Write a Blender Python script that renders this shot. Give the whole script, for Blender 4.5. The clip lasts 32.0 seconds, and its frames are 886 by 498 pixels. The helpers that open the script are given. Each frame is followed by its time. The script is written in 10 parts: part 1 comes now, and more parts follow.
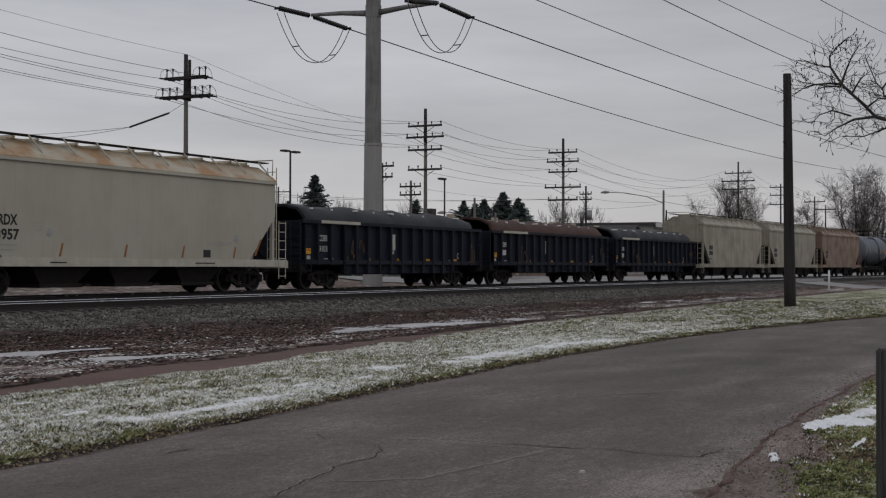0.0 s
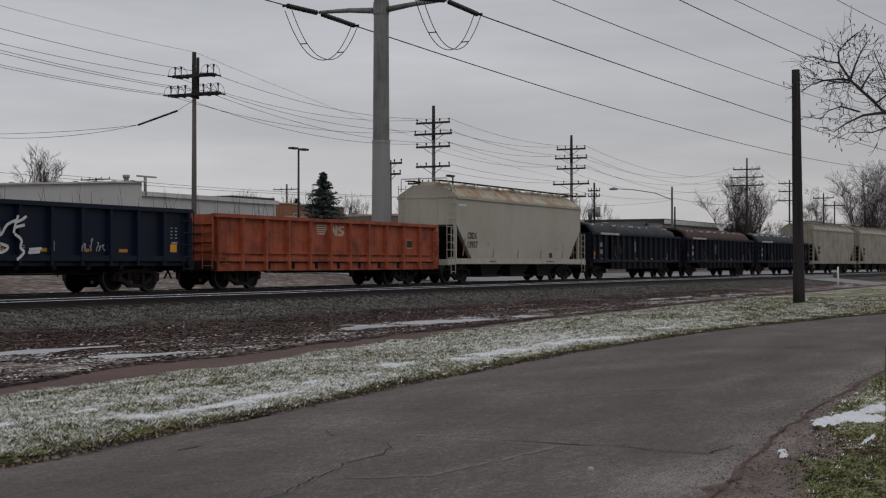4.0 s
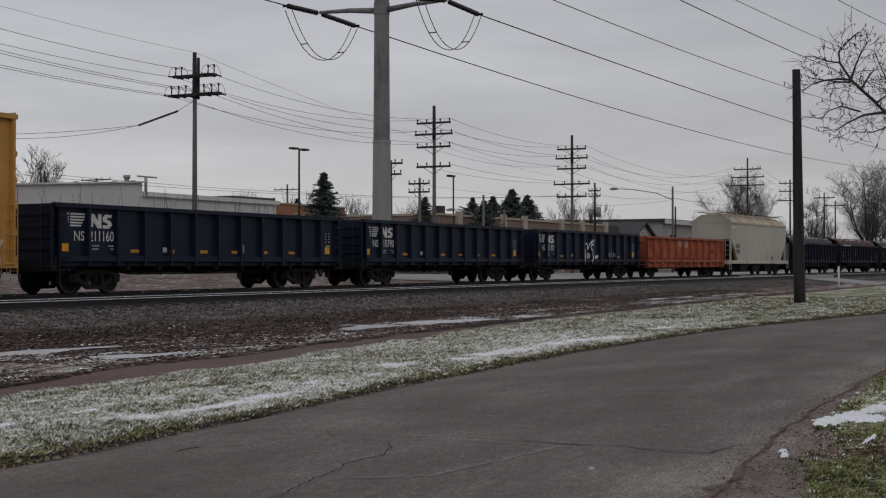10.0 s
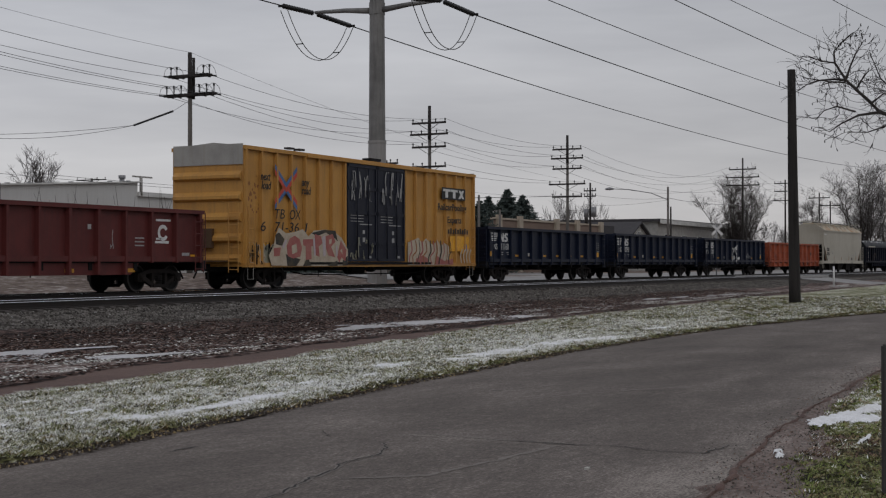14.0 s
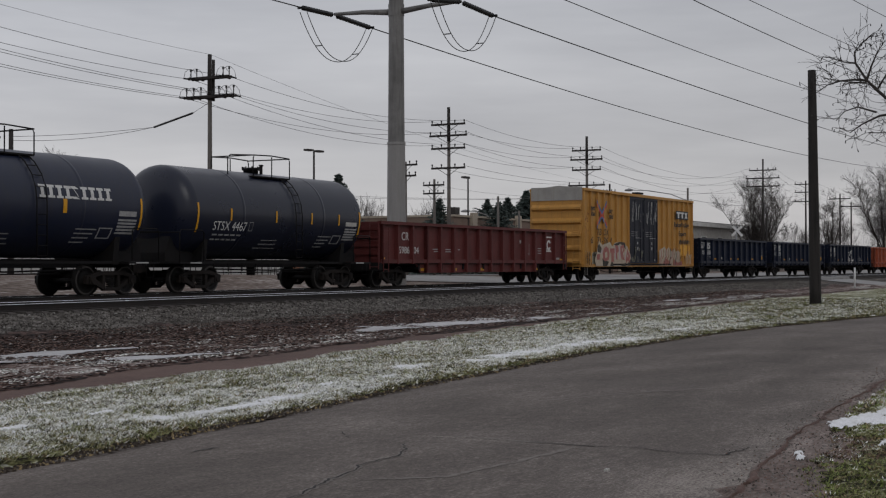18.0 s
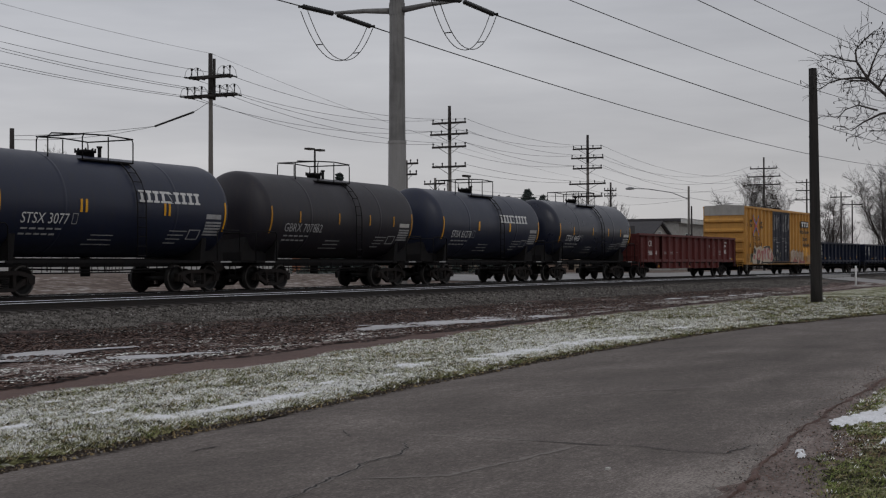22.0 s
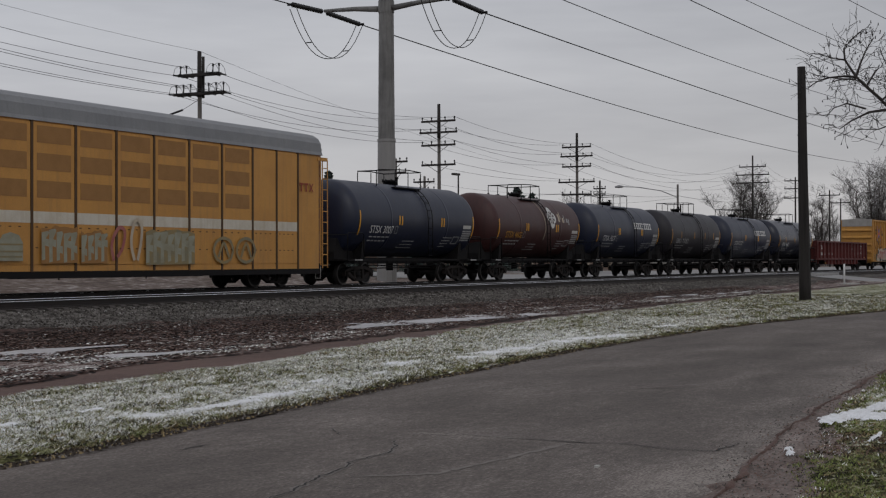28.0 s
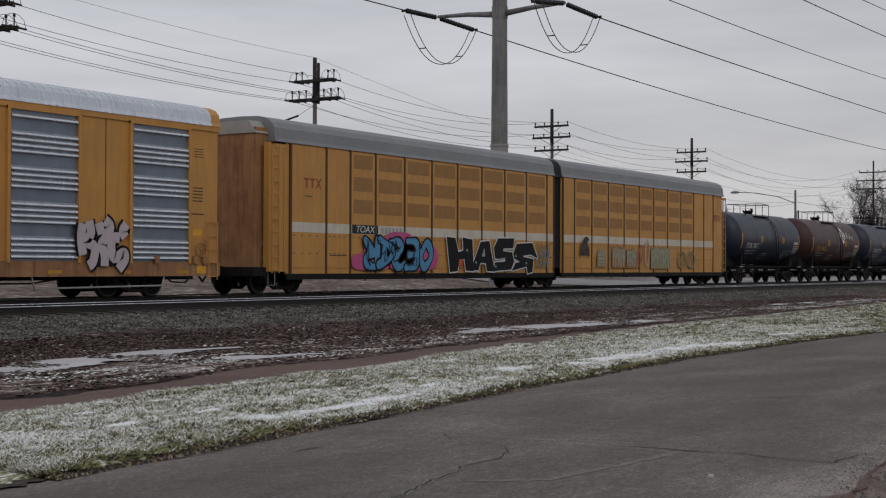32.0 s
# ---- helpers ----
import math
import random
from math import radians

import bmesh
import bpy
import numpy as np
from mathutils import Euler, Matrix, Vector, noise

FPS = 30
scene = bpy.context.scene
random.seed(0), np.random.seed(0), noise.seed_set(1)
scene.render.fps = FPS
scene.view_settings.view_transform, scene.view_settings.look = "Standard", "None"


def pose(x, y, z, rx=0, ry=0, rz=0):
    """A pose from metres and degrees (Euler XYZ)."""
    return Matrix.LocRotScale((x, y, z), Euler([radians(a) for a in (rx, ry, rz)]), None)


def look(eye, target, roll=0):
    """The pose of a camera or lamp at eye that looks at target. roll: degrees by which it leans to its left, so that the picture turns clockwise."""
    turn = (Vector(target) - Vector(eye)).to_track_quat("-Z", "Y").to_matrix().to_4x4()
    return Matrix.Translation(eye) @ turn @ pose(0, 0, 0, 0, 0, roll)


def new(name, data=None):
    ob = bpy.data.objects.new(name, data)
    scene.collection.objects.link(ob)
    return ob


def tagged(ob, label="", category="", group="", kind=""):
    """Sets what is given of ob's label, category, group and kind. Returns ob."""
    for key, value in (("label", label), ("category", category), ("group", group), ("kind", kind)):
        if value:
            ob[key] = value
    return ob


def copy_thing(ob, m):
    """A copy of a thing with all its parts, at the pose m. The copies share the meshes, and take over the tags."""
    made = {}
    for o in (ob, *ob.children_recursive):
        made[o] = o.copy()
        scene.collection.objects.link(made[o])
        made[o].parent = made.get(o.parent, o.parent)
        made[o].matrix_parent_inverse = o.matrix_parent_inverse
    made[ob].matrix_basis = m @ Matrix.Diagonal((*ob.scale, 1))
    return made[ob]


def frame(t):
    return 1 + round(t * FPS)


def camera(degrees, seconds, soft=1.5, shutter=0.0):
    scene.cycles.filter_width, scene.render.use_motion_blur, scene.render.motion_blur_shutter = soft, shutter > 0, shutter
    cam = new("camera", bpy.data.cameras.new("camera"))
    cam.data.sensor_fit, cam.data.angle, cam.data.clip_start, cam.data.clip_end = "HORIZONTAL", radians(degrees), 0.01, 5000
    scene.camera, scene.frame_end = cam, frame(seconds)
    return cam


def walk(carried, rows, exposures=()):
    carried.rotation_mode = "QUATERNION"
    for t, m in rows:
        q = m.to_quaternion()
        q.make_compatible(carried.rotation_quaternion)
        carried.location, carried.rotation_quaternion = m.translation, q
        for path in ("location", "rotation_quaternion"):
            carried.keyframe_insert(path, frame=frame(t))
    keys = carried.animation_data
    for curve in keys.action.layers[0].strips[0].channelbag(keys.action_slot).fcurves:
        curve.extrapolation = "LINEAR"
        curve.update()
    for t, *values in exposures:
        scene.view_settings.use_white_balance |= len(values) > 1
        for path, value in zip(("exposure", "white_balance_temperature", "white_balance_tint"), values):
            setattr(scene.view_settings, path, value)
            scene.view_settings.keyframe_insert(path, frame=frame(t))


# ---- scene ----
EXPOSURES = [(0.0, 0.0), (31.0, 0.0), (31.4, 0.05), (32.0, 0.2)]
# ---- camera and its walk ----
EYE_Z = 1.6
cam = camera(35.86, 32.0, soft=1.2)
walk(cam, [
    (0, pose(0, 0, EYE_Z, 90.721, -0.123, -62.829)), (0.5, pose(0, 0, EYE_Z, 90.670, -0.174, -63.048)), (1, pose(0, 0, EYE_Z, 90.656, -0.120, -63.142)),
    (1.5, pose(0, 0, EYE_Z, 90.648, -0.170, -62.988)), (2, pose(0, 0, EYE_Z, 90.667, -0.159, -62.735)), (2.5, pose(0, 0, EYE_Z, 90.633, -0.140, -62.653)),
    (4.5, pose(0, 0, EYE_Z, 90.569, 0.037, -62.392)), (5, pose(0, 0, EYE_Z, 90.518, 0.049, -62.271)), (5.5, pose(0, 0, EYE_Z, 90.489, 0.065, -62.171)),
    (6, pose(0, 0, EYE_Z, 90.540, 0.091, -62.157)), (6.5, pose(0, 0, EYE_Z, 90.545, 0.029, -62.106)), (7, pose(0, 0, EYE_Z, 90.574, 0.059, -62.046)),
    (7.5, pose(0, 0, EYE_Z, 90.589, 0.040, -62.109)), (8, pose(0, 0, EYE_Z, 90.611, 0.034, -62.096)), (8.5, pose(0, 0, EYE_Z, 90.603, 0.089, -62.222)),
    (9, pose(0, 0, EYE_Z, 90.591, 0.069, -62.301)), (9.5, pose(0, 0, EYE_Z, 90.586, 0.080, -62.339)), (10, pose(0, 0, EYE_Z, 90.600, 0.033, -62.452)),
    (10.5, pose(0, 0, EYE_Z, 90.619, 0.036, -62.563)), (11, pose(0, 0, EYE_Z, 90.622, 0.039, -62.547)), (11.5, pose(0, 0, EYE_Z, 90.584, 0.044, -62.547)),
    (12, pose(0, 0, EYE_Z, 90.559, -0.004, -62.434)), (12.5, pose(0, 0, EYE_Z, 90.537, 0.004, -62.529)), (13, pose(0, 0, EYE_Z, 90.576, 0.004, -62.510)),
    (13.5, pose(0, 0, EYE_Z, 90.609, -0.000, -62.507)), (14, pose(0, 0, EYE_Z, 90.603, 0.050, -62.642)), (14.5, pose(0, 0, EYE_Z, 90.626, 0.073, -62.682)),
    (16.5, pose(0, 0, EYE_Z, 90.662, 0.144, -62.484)), (17, pose(0, 0, EYE_Z, 90.651, 0.164, -62.272)), (17.5, pose(0, 0, EYE_Z, 90.687, 0.035, -61.976)),
    (18, pose(0, 0, EYE_Z, 90.660, 0.070, -61.836)), (18.5, pose(0, 0, EYE_Z, 90.650, 0.131, -61.853)), (19, pose(0, 0, EYE_Z, 90.646, 0.160, -61.839)),
    (19.5, pose(0, 0, EYE_Z, 90.615, 0.144, -61.704)), (20, pose(0, 0, EYE_Z, 90.660, 0.202, -61.840)), (20.5, pose(0, 0, EYE_Z, 90.601, 0.196, -61.898)),
    (21, pose(0, 0, EYE_Z, 90.577, 0.154, -61.850)), (21.5, pose(0, 0, EYE_Z, 90.613, 0.147, -61.706)), (22, pose(0, 0, EYE_Z, 90.606, 0.139, -61.794)),
    (22.5, pose(0, 0, EYE_Z, 90.574, 0.155, -61.844)), (23, pose(0, 0, EYE_Z, 90.555, 0.106, -61.789)), (23.5, pose(0, 0, EYE_Z, 90.553, 0.110, -61.753)),
    (24, pose(0, 0, EYE_Z, 90.545, 0.173, -61.828)), (24.5, pose(0, 0, EYE_Z, 90.521, 0.292, -62.118)), (25, pose(0, 0, EYE_Z, 90.485, 0.285, -62.173)),
    (25.5, pose(0, 0, EYE_Z, 90.451, 0.280, -62.165)), (27.5, pose(0, 0, EYE_Z, 90.443, 0.245, -62.250)), (28, pose(0, 0, EYE_Z, 90.527, 0.153, -62.239)),
    (28.5, pose(0, 0, EYE_Z, 90.499, 0.065, -62.464)), (29, pose(0, 0, EYE_Z, 90.508, 0.013, -62.528)), (29.5, pose(0, 0, EYE_Z, 90.511, -0.034, -62.018)),
    (30, pose(0, 0, EYE_Z, 90.559, -0.081, -61.764)), (30.5, pose(0, 0, EYE_Z, 90.687, -0.065, -61.320)), (30.6, pose(0, 0, EYE_Z, 90.700, -0.082, -60.963)),
    (30.7, pose(0, 0, EYE_Z, 90.727, -0.119, -60.169)), (30.8, pose(0, 0, EYE_Z, 90.763, -0.166, -59.156)), (30.9, pose(0, 0, EYE_Z, 90.800, -0.215, -58.104)),
    (31, pose(0, 0, EYE_Z, 90.826, -0.250, -57.350)), (31.5, pose(0, 0, EYE_Z, 90.799, -0.234, -57.015)), (32, pose(0, 0, EYE_Z, 90.740, -0.221, -57.549)),
   
], EXPOSURES)

# ---- sky and sun: an even overcast ----
world = bpy.data.worlds.new("overcast_sky")
scene.world = world
world.use_nodes = True
wn, wl = world.node_tree.nodes, world.node_tree.links
wn.clear()
w_out = wn.new("ShaderNodeOutputWorld")
w_bg = wn.new("ShaderNodeBackground")
w_tc = wn.new("ShaderNodeTexCoord")
w_sep = wn.new("ShaderNodeSeparateXYZ")
w_ramp = wn.new("ShaderNodeValToRGB")
w_ramp.color_ramp.elements[0].position = 0.0
w_ramp.color_ramp.elements[0].color = (0.53, 0.515, 0.52, 1)
w_ramp.color_ramp.elements[1].position = 1.0
w_ramp.color_ramp.elements[1].color = (0.56, 0.57, 0.61, 1)
mid = w_ramp.color_ramp.elements.new(0.2)
mid.color = (0.43, 0.435, 0.46, 1)
w_map = wn.new("ShaderNodeMapping")
w_map.inputs["Scale"].default_value = (1.6, 1.6, 11.0)
w_noise = wn.new("ShaderNodeTexNoise")
w_noise.inputs["Scale"].default_value = 1.6
w_noise.inputs["Detail"].default_value = 5.0
w_noise.inputs["Roughness"].default_value = 0.55
w_cr = wn.new("ShaderNodeValToRGB")
w_cr.color_ramp.elements[0].position = 0.3
w_cr.color_ramp.elements[0].color = (0.8, 0.8, 0.815, 1)
w_cr.color_ramp.elements[1].position = 0.7
w_cr.color_ramp.elements[1].color = (1.1, 1.1, 1.1, 1)
w_mul = wn.new("ShaderNodeMix")
w_mul.data_type, w_mul.blend_type = "RGBA", "MULTIPLY"
w_mul.inputs[0].default_value = 1.0
w_sky = wn.new("ShaderNodeTexSky")
w_sky.sky_type, w_sky.sun_disc = "NISHITA", False
w_sky.sun_elevation, w_sky.sun_rotation = radians(32), radians(200)
w_skymul = wn.new("ShaderNodeMix")
w_skymul.data_type, w_skymul.blend_type = "RGBA", "MIX"
w_skymul.inputs[0].default_value = 0.006
wl.new(w_tc.outputs["Generated"], w_sep.inputs[0])
wl.new(w_sep.outputs["Z"], w_ramp.inputs[0])
wl.new(w_tc.outputs["Generated"], w_map.inputs[0])
wl.new(w_map.outputs[0], w_noise.inputs["Vector"])
wl.new(w_noise.outputs["Fac"], w_cr.inputs[0])
w_side = wn.new("ShaderNodeMapRange")
w_side.inputs[1].default_value, w_side.inputs[2].default_value = 0.1, 0.7
w_side.inputs[3].default_value, w_side.inputs[4].default_value = 0.88, 1.15
wl.new(w_sep.outputs["Y"], w_side.inputs[0])
w_tint = wn.new("ShaderNodeMix")
w_tint.data_type, w_tint.blend_type = "RGBA", "MULTIPLY"
w_tint.inputs[0].default_value = 1.0
wl.new(w_ramp.outputs[0], w_tint.inputs[6])
wl.new(w_side.outputs[0], w_tint.inputs[7])
wl.new(w_tint.outputs[2], w_mul.inputs[6])
wl.new(w_cr.outputs[0], w_mul.inputs[7])
wl.new(w_mul.outputs[2], w_skymul.inputs[6])
wl.new(w_sky.outputs[0], w_skymul.inputs[7])
wl.new(w_skymul.outputs[2], w_bg.inputs["Color"])
w_bg.inputs["Strength"].default_value = 1.0
wl.new(w_bg.outputs[0], w_out.inputs[0])

sun_data = bpy.data.lights.new("sun", "SUN")
sun_data.energy, sun_data.angle, sun_data.color = 0.3, radians(25), (1.0, 0.97, 0.93)
sun = new("sun", sun_data)
sun.matrix_world = look((-20, -30, 60), (30, 25, 0))


# ---- materials ----
def material(name, colour, rough=0.6, metal=0.0, second=None, amount=0.5, scale=3.0, fine=40.0, bump=0.15,
             streak=0.0, streak_colour=(0.1, 0.07, 0.05), spec=0.4, stretch=(1, 1, 1), ranges=(0.42, 0.62), per_object=0.0,
             bump_scale=None):
    """A surface with a base colour, patches of a second one, fine grain, and streaks that run down."""
    m = bpy.data.materials.new(name)
    m.use_nodes = True
    n, l = m.node_tree.nodes, m.node_tree.links
    b = n["Principled BSDF"]
    b.inputs["Metallic"].default_value = metal
    b.inputs["Specular IOR Level"].default_value = spec
    tc = n.new("ShaderNodeTexCoord")
    mp = n.new("ShaderNodeMapping")
    mp.inputs["Scale"].default_value = stretch
    l.new(tc.outputs["Object"], mp.inputs[0])
    big = n.new("ShaderNodeTexNoise")
    big.inputs["Scale"].default_value, big.inputs["Detail"].default_value = scale, 6.0
    big.inputs["Roughness"].default_value = 0.6
    l.new(mp.outputs[0], big.inputs["Vector"])
    small = n.new("ShaderNodeTexNoise")
    small.inputs["Scale"].default_value, small.inputs["Detail"].default_value = fine, 4.0
    l.new(mp.outputs[0], small.inputs["Vector"])
    ramp = n.new("ShaderNodeValToRGB")
    ramp.color_ramp.elements[0].position, ramp.color_ramp.elements[1].position = ranges
    ramp.color_ramp.elements[0].color = (0, 0, 0, 1)
    ramp.color_ramp.elements[1].color = (amount, amount, amount, 1)
    l.new(big.outputs["Fac"], ramp.inputs[0])
    mix = n.new("ShaderNodeMix")
    mix.data_type = "RGBA"
    mix.inputs[6].default_value = (*colour, 1)
    mix.inputs[7].default_value = (*(second or [c * 0.7 for c in colour]), 1)
    l.new(ramp.outputs[0], mix.inputs[0])
    top = mix.outputs[2]
    grain = n.new("ShaderNodeMix")
    grain.data_type, grain.blend_type = "RGBA", "MULTIPLY"
    grain.inputs[0].default_value = 1.0
    gr = n.new("ShaderNodeMapRange")
    gr.inputs[3].default_value, gr.inputs[4].default_value = 0.72, 1.28
    l.new(small.outputs["Fac"], gr.inputs[0])
    l.new(top, grain.inputs[6])
    l.new(gr.outputs[0], grain.inputs[7])
    top = grain.outputs[2]
    if streak:
        sm = n.new("ShaderNodeMapping")
        sm.inputs["Scale"].default_value = (5.0, 5.0, 0.35)
        l.new(tc.outputs["Object"], sm.inputs[0])
        sn = n.new("ShaderNodeTexNoise")
        sn.inputs["Scale"].default_value, sn.inputs["Detail"].default_value = 1.6, 5.0
        l.new(sm.outputs[0], sn.inputs["Vector"])
        sr = n.new("ShaderNodeValToRGB")
        sr.color_ramp.elements[0].position, sr.color_ramp.elements[1].position = 0.48, 0.72
        sr.color_ramp.elements[1].color = (streak, streak, streak, 1)
        l.new(sn.outputs["Fac"], sr.inputs[0])
        st = n.new("ShaderNodeMix")
        st.data_type = "RGBA"
        st.inputs[7].default_value = (*streak_colour, 1)
        l.new(sr.outputs[0], st.inputs[0])
        l.new(top, st.inputs[6])
        top = st.outputs[2]
    if per_object:
        oi = n.new("ShaderNodeObjectInfo")
        om = n.new("ShaderNodeMapRange")
        om.inputs[3].default_value, om.inputs[4].default_value = 1 - per_object, 1 + per_object
        l.new(oi.outputs["Random"], om.inputs[0])
        ox = n.new("ShaderNodeMix")
        ox.data_type, ox.blend_type = "RGBA", "MULTIPLY"
        ox.inputs[0].default_value = 1.0
        l.new(top, ox.inputs[6])
        l.new(om.outputs[0], ox.inputs[7])
        top = ox.outputs[2]
    l.new(top, b.inputs["Base Color"])
    rr = n.new("ShaderNodeMapRange")
    rr.inputs[3].default_value, rr.inputs[4].default_value = max(0.02, rough - 0.12), min(1.0, rough + 0.12)
    l.new(big.outputs["Fac"], rr.inputs[0])
    l.new(rr.outputs[0], b.inputs["Roughness"])
    if bump:
        bp = n.new("ShaderNodeBump")
        bp.inputs["Strength"].default_value, bp.inputs["Distance"].default_value = bump, 0.02
        src = small
        if bump_scale:
            src = n.new("ShaderNodeTexNoise")
            src.inputs["Scale"].default_value, src.inputs["Detail"].default_value = bump_scale, 6.0
            l.new(mp.outputs[0], src.inputs["Vector"])
        l.new(src.outputs["Fac"], bp.inputs["Height"])
        l.new(bp.outputs[0], b.inputs["Normal"])
    return m


RUST = (0.11, 0.045, 0.02)
M_NSBLACK = material("gondola_black_paint", (0.0072, 0.0115, 0.0285), 0.5, second=(0.009, 0.0135, 0.03), scale=0.8, streak=0.3, streak_colour=(0.012, 0.0125, 0.016), bump=0.08, spec=0.2)
M_COALBLACK = material("faded_black_paint", (0.0095, 0.0115, 0.021), 0.6, second=(0.0125, 0.014, 0.023), scale=0.7, streak=0.4, streak_colour=(0.018, 0.0175, 0.021), bump=0.1, spec=0.2)
M_ORANGE = material("orange_gondola_paint", (0.4, 0.088, 0.036), 0.65, second=(0.14, 0.036, 0.022), amount=0.85, scale=1.3, streak=0.6, streak_colour=(0.12, 0.04, 0.025), bump=0.15, ranges=(0.45, 0.66))
M_REDOX = material("oxide_red_paint", (0.115, 0.021, 0.019), 0.62, second=(0.07, 0.016, 0.015), scale=1.0, streak=0.4, streak_colour=(0.06, 0.02, 0.018), bump=0.1)
M_HOPPER = material("hopper_grey_paint", (0.44, 0.415, 0.35), 0.55, second=(0.36, 0.33, 0.27), amount=0.6, scale=0.45, streak=0.18, streak_colour=(0.3, 0.26, 0.2), bump=0.03)
M_HOPPER_OLD = material("weathered_hopper_paint", (0.36, 0.33, 0.27), 0.6, second=(0.22, 0.19, 0.15), amount=0.7, scale=0.7, streak=0.6, streak_colour=(0.17, 0.14, 0.1), bump=0.05)
M_HOPPER_RUST = material("rusty_hopper_paint", (0.27, 0.2, 0.15), 0.65, second=(0.16, 0.09, 0.06), amount=0.8, scale=0.8, streak=0.6, streak_colour=(0.13, 0.07, 0.05), bump=0.05)
M_HOPROOF = material("rusty_hopper_roof", (0.46, 0.42, 0.33), 0.6, second=(0.34, 0.17, 0.06), amount=0.8, scale=0.9, bump=0.08)
M_YELLOW = material("boxcar_yellow_paint", (0.52, 0.265, 0.06), 0.55, second=(0.4, 0.2, 0.055), scale=0.8, streak=0.35, streak_colour=(0.25, 0.15, 0.06), bump=0.05)
M_RACK = material("autorack_yellow_paint", (0.55, 0.272, 0.064), 0.55, second=(0.44, 0.21, 0.055), scale=0.8, streak=0.35, streak_colour=(0.3, 0.165, 0.065), bump=0.05)
M_RACKRUST = material("rusty_end_door_paint", (0.38, 0.2, 0.085), 0.65, second=(0.25, 0.11, 0.05), amount=0.8, scale=0.9, streak=0.6, streak_colour=(0.11, 0.055, 0.03), bump=0.06)
M_BAND = material("grimy_cream_band_paint", (0.62, 0.575, 0.49), 0.6, second=(0.5, 0.44, 0.35), scale=2.0, streak=0.35, streak_colour=(0.42, 0.33, 0.2), bump=0)
M_RACKDARK = material("perforated_panel", (0.33, 0.165, 0.052), 0.65, second=(0.27, 0.135, 0.045), scale=3.0, fine=90, bump=0.2)
M_RACKPOST = material("dark_panel_joint", (0.09, 0.05, 0.025), 0.7, scale=3.0)
M_DOORBLUE = material("dark_blue_door_paint", (0.009, 0.011, 0.023), 0.5, second=(0.013, 0.015, 0.026), scale=1.0, streak=0.3, streak_colour=(0.022, 0.022, 0.026), bump=0.05, spec=0.25)
M_BOXROOF = material("galvanised_boxcar_roof", (0.38, 0.37, 0.35), 0.45, 0.5, scale=1.5)
M_ENDGREY = material("grey_end_paint", (0.36, 0.35, 0.33), 0.6, scale=1.5, streak=0.3, streak_colour=(0.25, 0.22, 0.17))
M_RACKROOF = material("grey_steel_roof", (0.2, 0.205, 0.215), 0.5, second=(0.26, 0.265, 0.27), scale=0.7, streak=0.3, streak_colour=(0.14, 0.14, 0.14), bump=0.04)
M_GALV = material("galvanised_sheet", (0.66, 0.69, 0.74), 0.3, 0.75, second=(0.5, 0.53, 0.58), scale=1.5, streak=0.3, streak_colour=(0.3, 0.29, 0.27), bump=0.04)
# same sheet as the ribs; the flats' darker reflection is put into the colour
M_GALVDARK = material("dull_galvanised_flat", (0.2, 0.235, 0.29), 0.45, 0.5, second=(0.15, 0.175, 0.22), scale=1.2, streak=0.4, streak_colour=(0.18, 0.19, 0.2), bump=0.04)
M_TANK = material("tank_black_paint", (0.0115, 0.016, 0.038), 0.42, second=(0.0145, 0.019, 0.039), scale=0.7, streak=0.4, streak_colour=(0.024, 0.024, 0.028), bump=0.03, spec=0.45)
M_TANKGLOSS = material("tank_glossy_black_paint", (0.0125, 0.0155, 0.031), 0.3, second=(0.014, 0.017, 0.032), scale=0.7, streak=0.3, streak_colour=(0.014, 0.015, 0.021), bump=0.02, spec=0.4)
M_TANKDULL = material("tank_dull_black_paint", (0.017, 0.0155, 0.022), 0.48, second=(0.022, 0.0185, 0.023), scale=0.7, streak=0.5, streak_colour=(0.033, 0.025, 0.023), bump=0.04, spec=0.4)
M_TANKBROWN = material("tank_brown_paint", (0.052, 0.0175, 0.0165), 0.46, second=(0.064, 0.021, 0.0185), scale=0.8, streak=0.5, streak_colour=(0.028, 0.0125, 0.0125), bump=0.04, spec=0.4)
M_TANKGREY = material("tank_blue_grey_paint", (0.1, 0.115, 0.14), 0.5, scale=0.8, streak=0.4, streak_colour=(0.06, 0.06, 0.07))
M_TRUCK = material("sooty_cast_steel", (0.0155, 0.0132, 0.0128), 0.8, second=(0.026, 0.0195, 0.0165), amount=0.6, spec=0.2, scale=5.0, bump=0.3)
M_WHEEL = material("dark_wheel_steel", (0.0095, 0.009, 0.009), 0.6, 0.0, scale=6.0, second=(0.018, 0.015, 0.013), spec=0.2)
M_WHEELBRIGHT = material("worn_wheel_rim", (0.06, 0.055, 0.052), 0.5, 0.3, scale=8.0)
M_UNDER = material("underframe_black", (0.0115, 0.011, 0.012), 0.75, second=(0.017, 0.0145, 0.0135), scale=3.0, spec=0.15)
M_WHITE = material("white_stencil_paint", (0.66, 0.66, 0.65), 0.6, second=(0.45, 0.45, 0.44), scale=6.0, bump=0)
M_DULLWHITE = material("faded_white_paint", (0.38, 0.38, 0.38), 0.65, second=(0.2, 0.2, 0.2), scale=6.0, bump=0)
M_CREAM = material("cream_spray_paint", (0.5, 0.43, 0.33), 0.6, second=(0.36, 0.26, 0.19), scale=3.0, bump=0)
M_PINK = material("dusty_pink_spray_paint", (0.34, 0.1, 0.09), 0.6, second=(0.42, 0.2, 0.16), scale=3.0, bump=0)
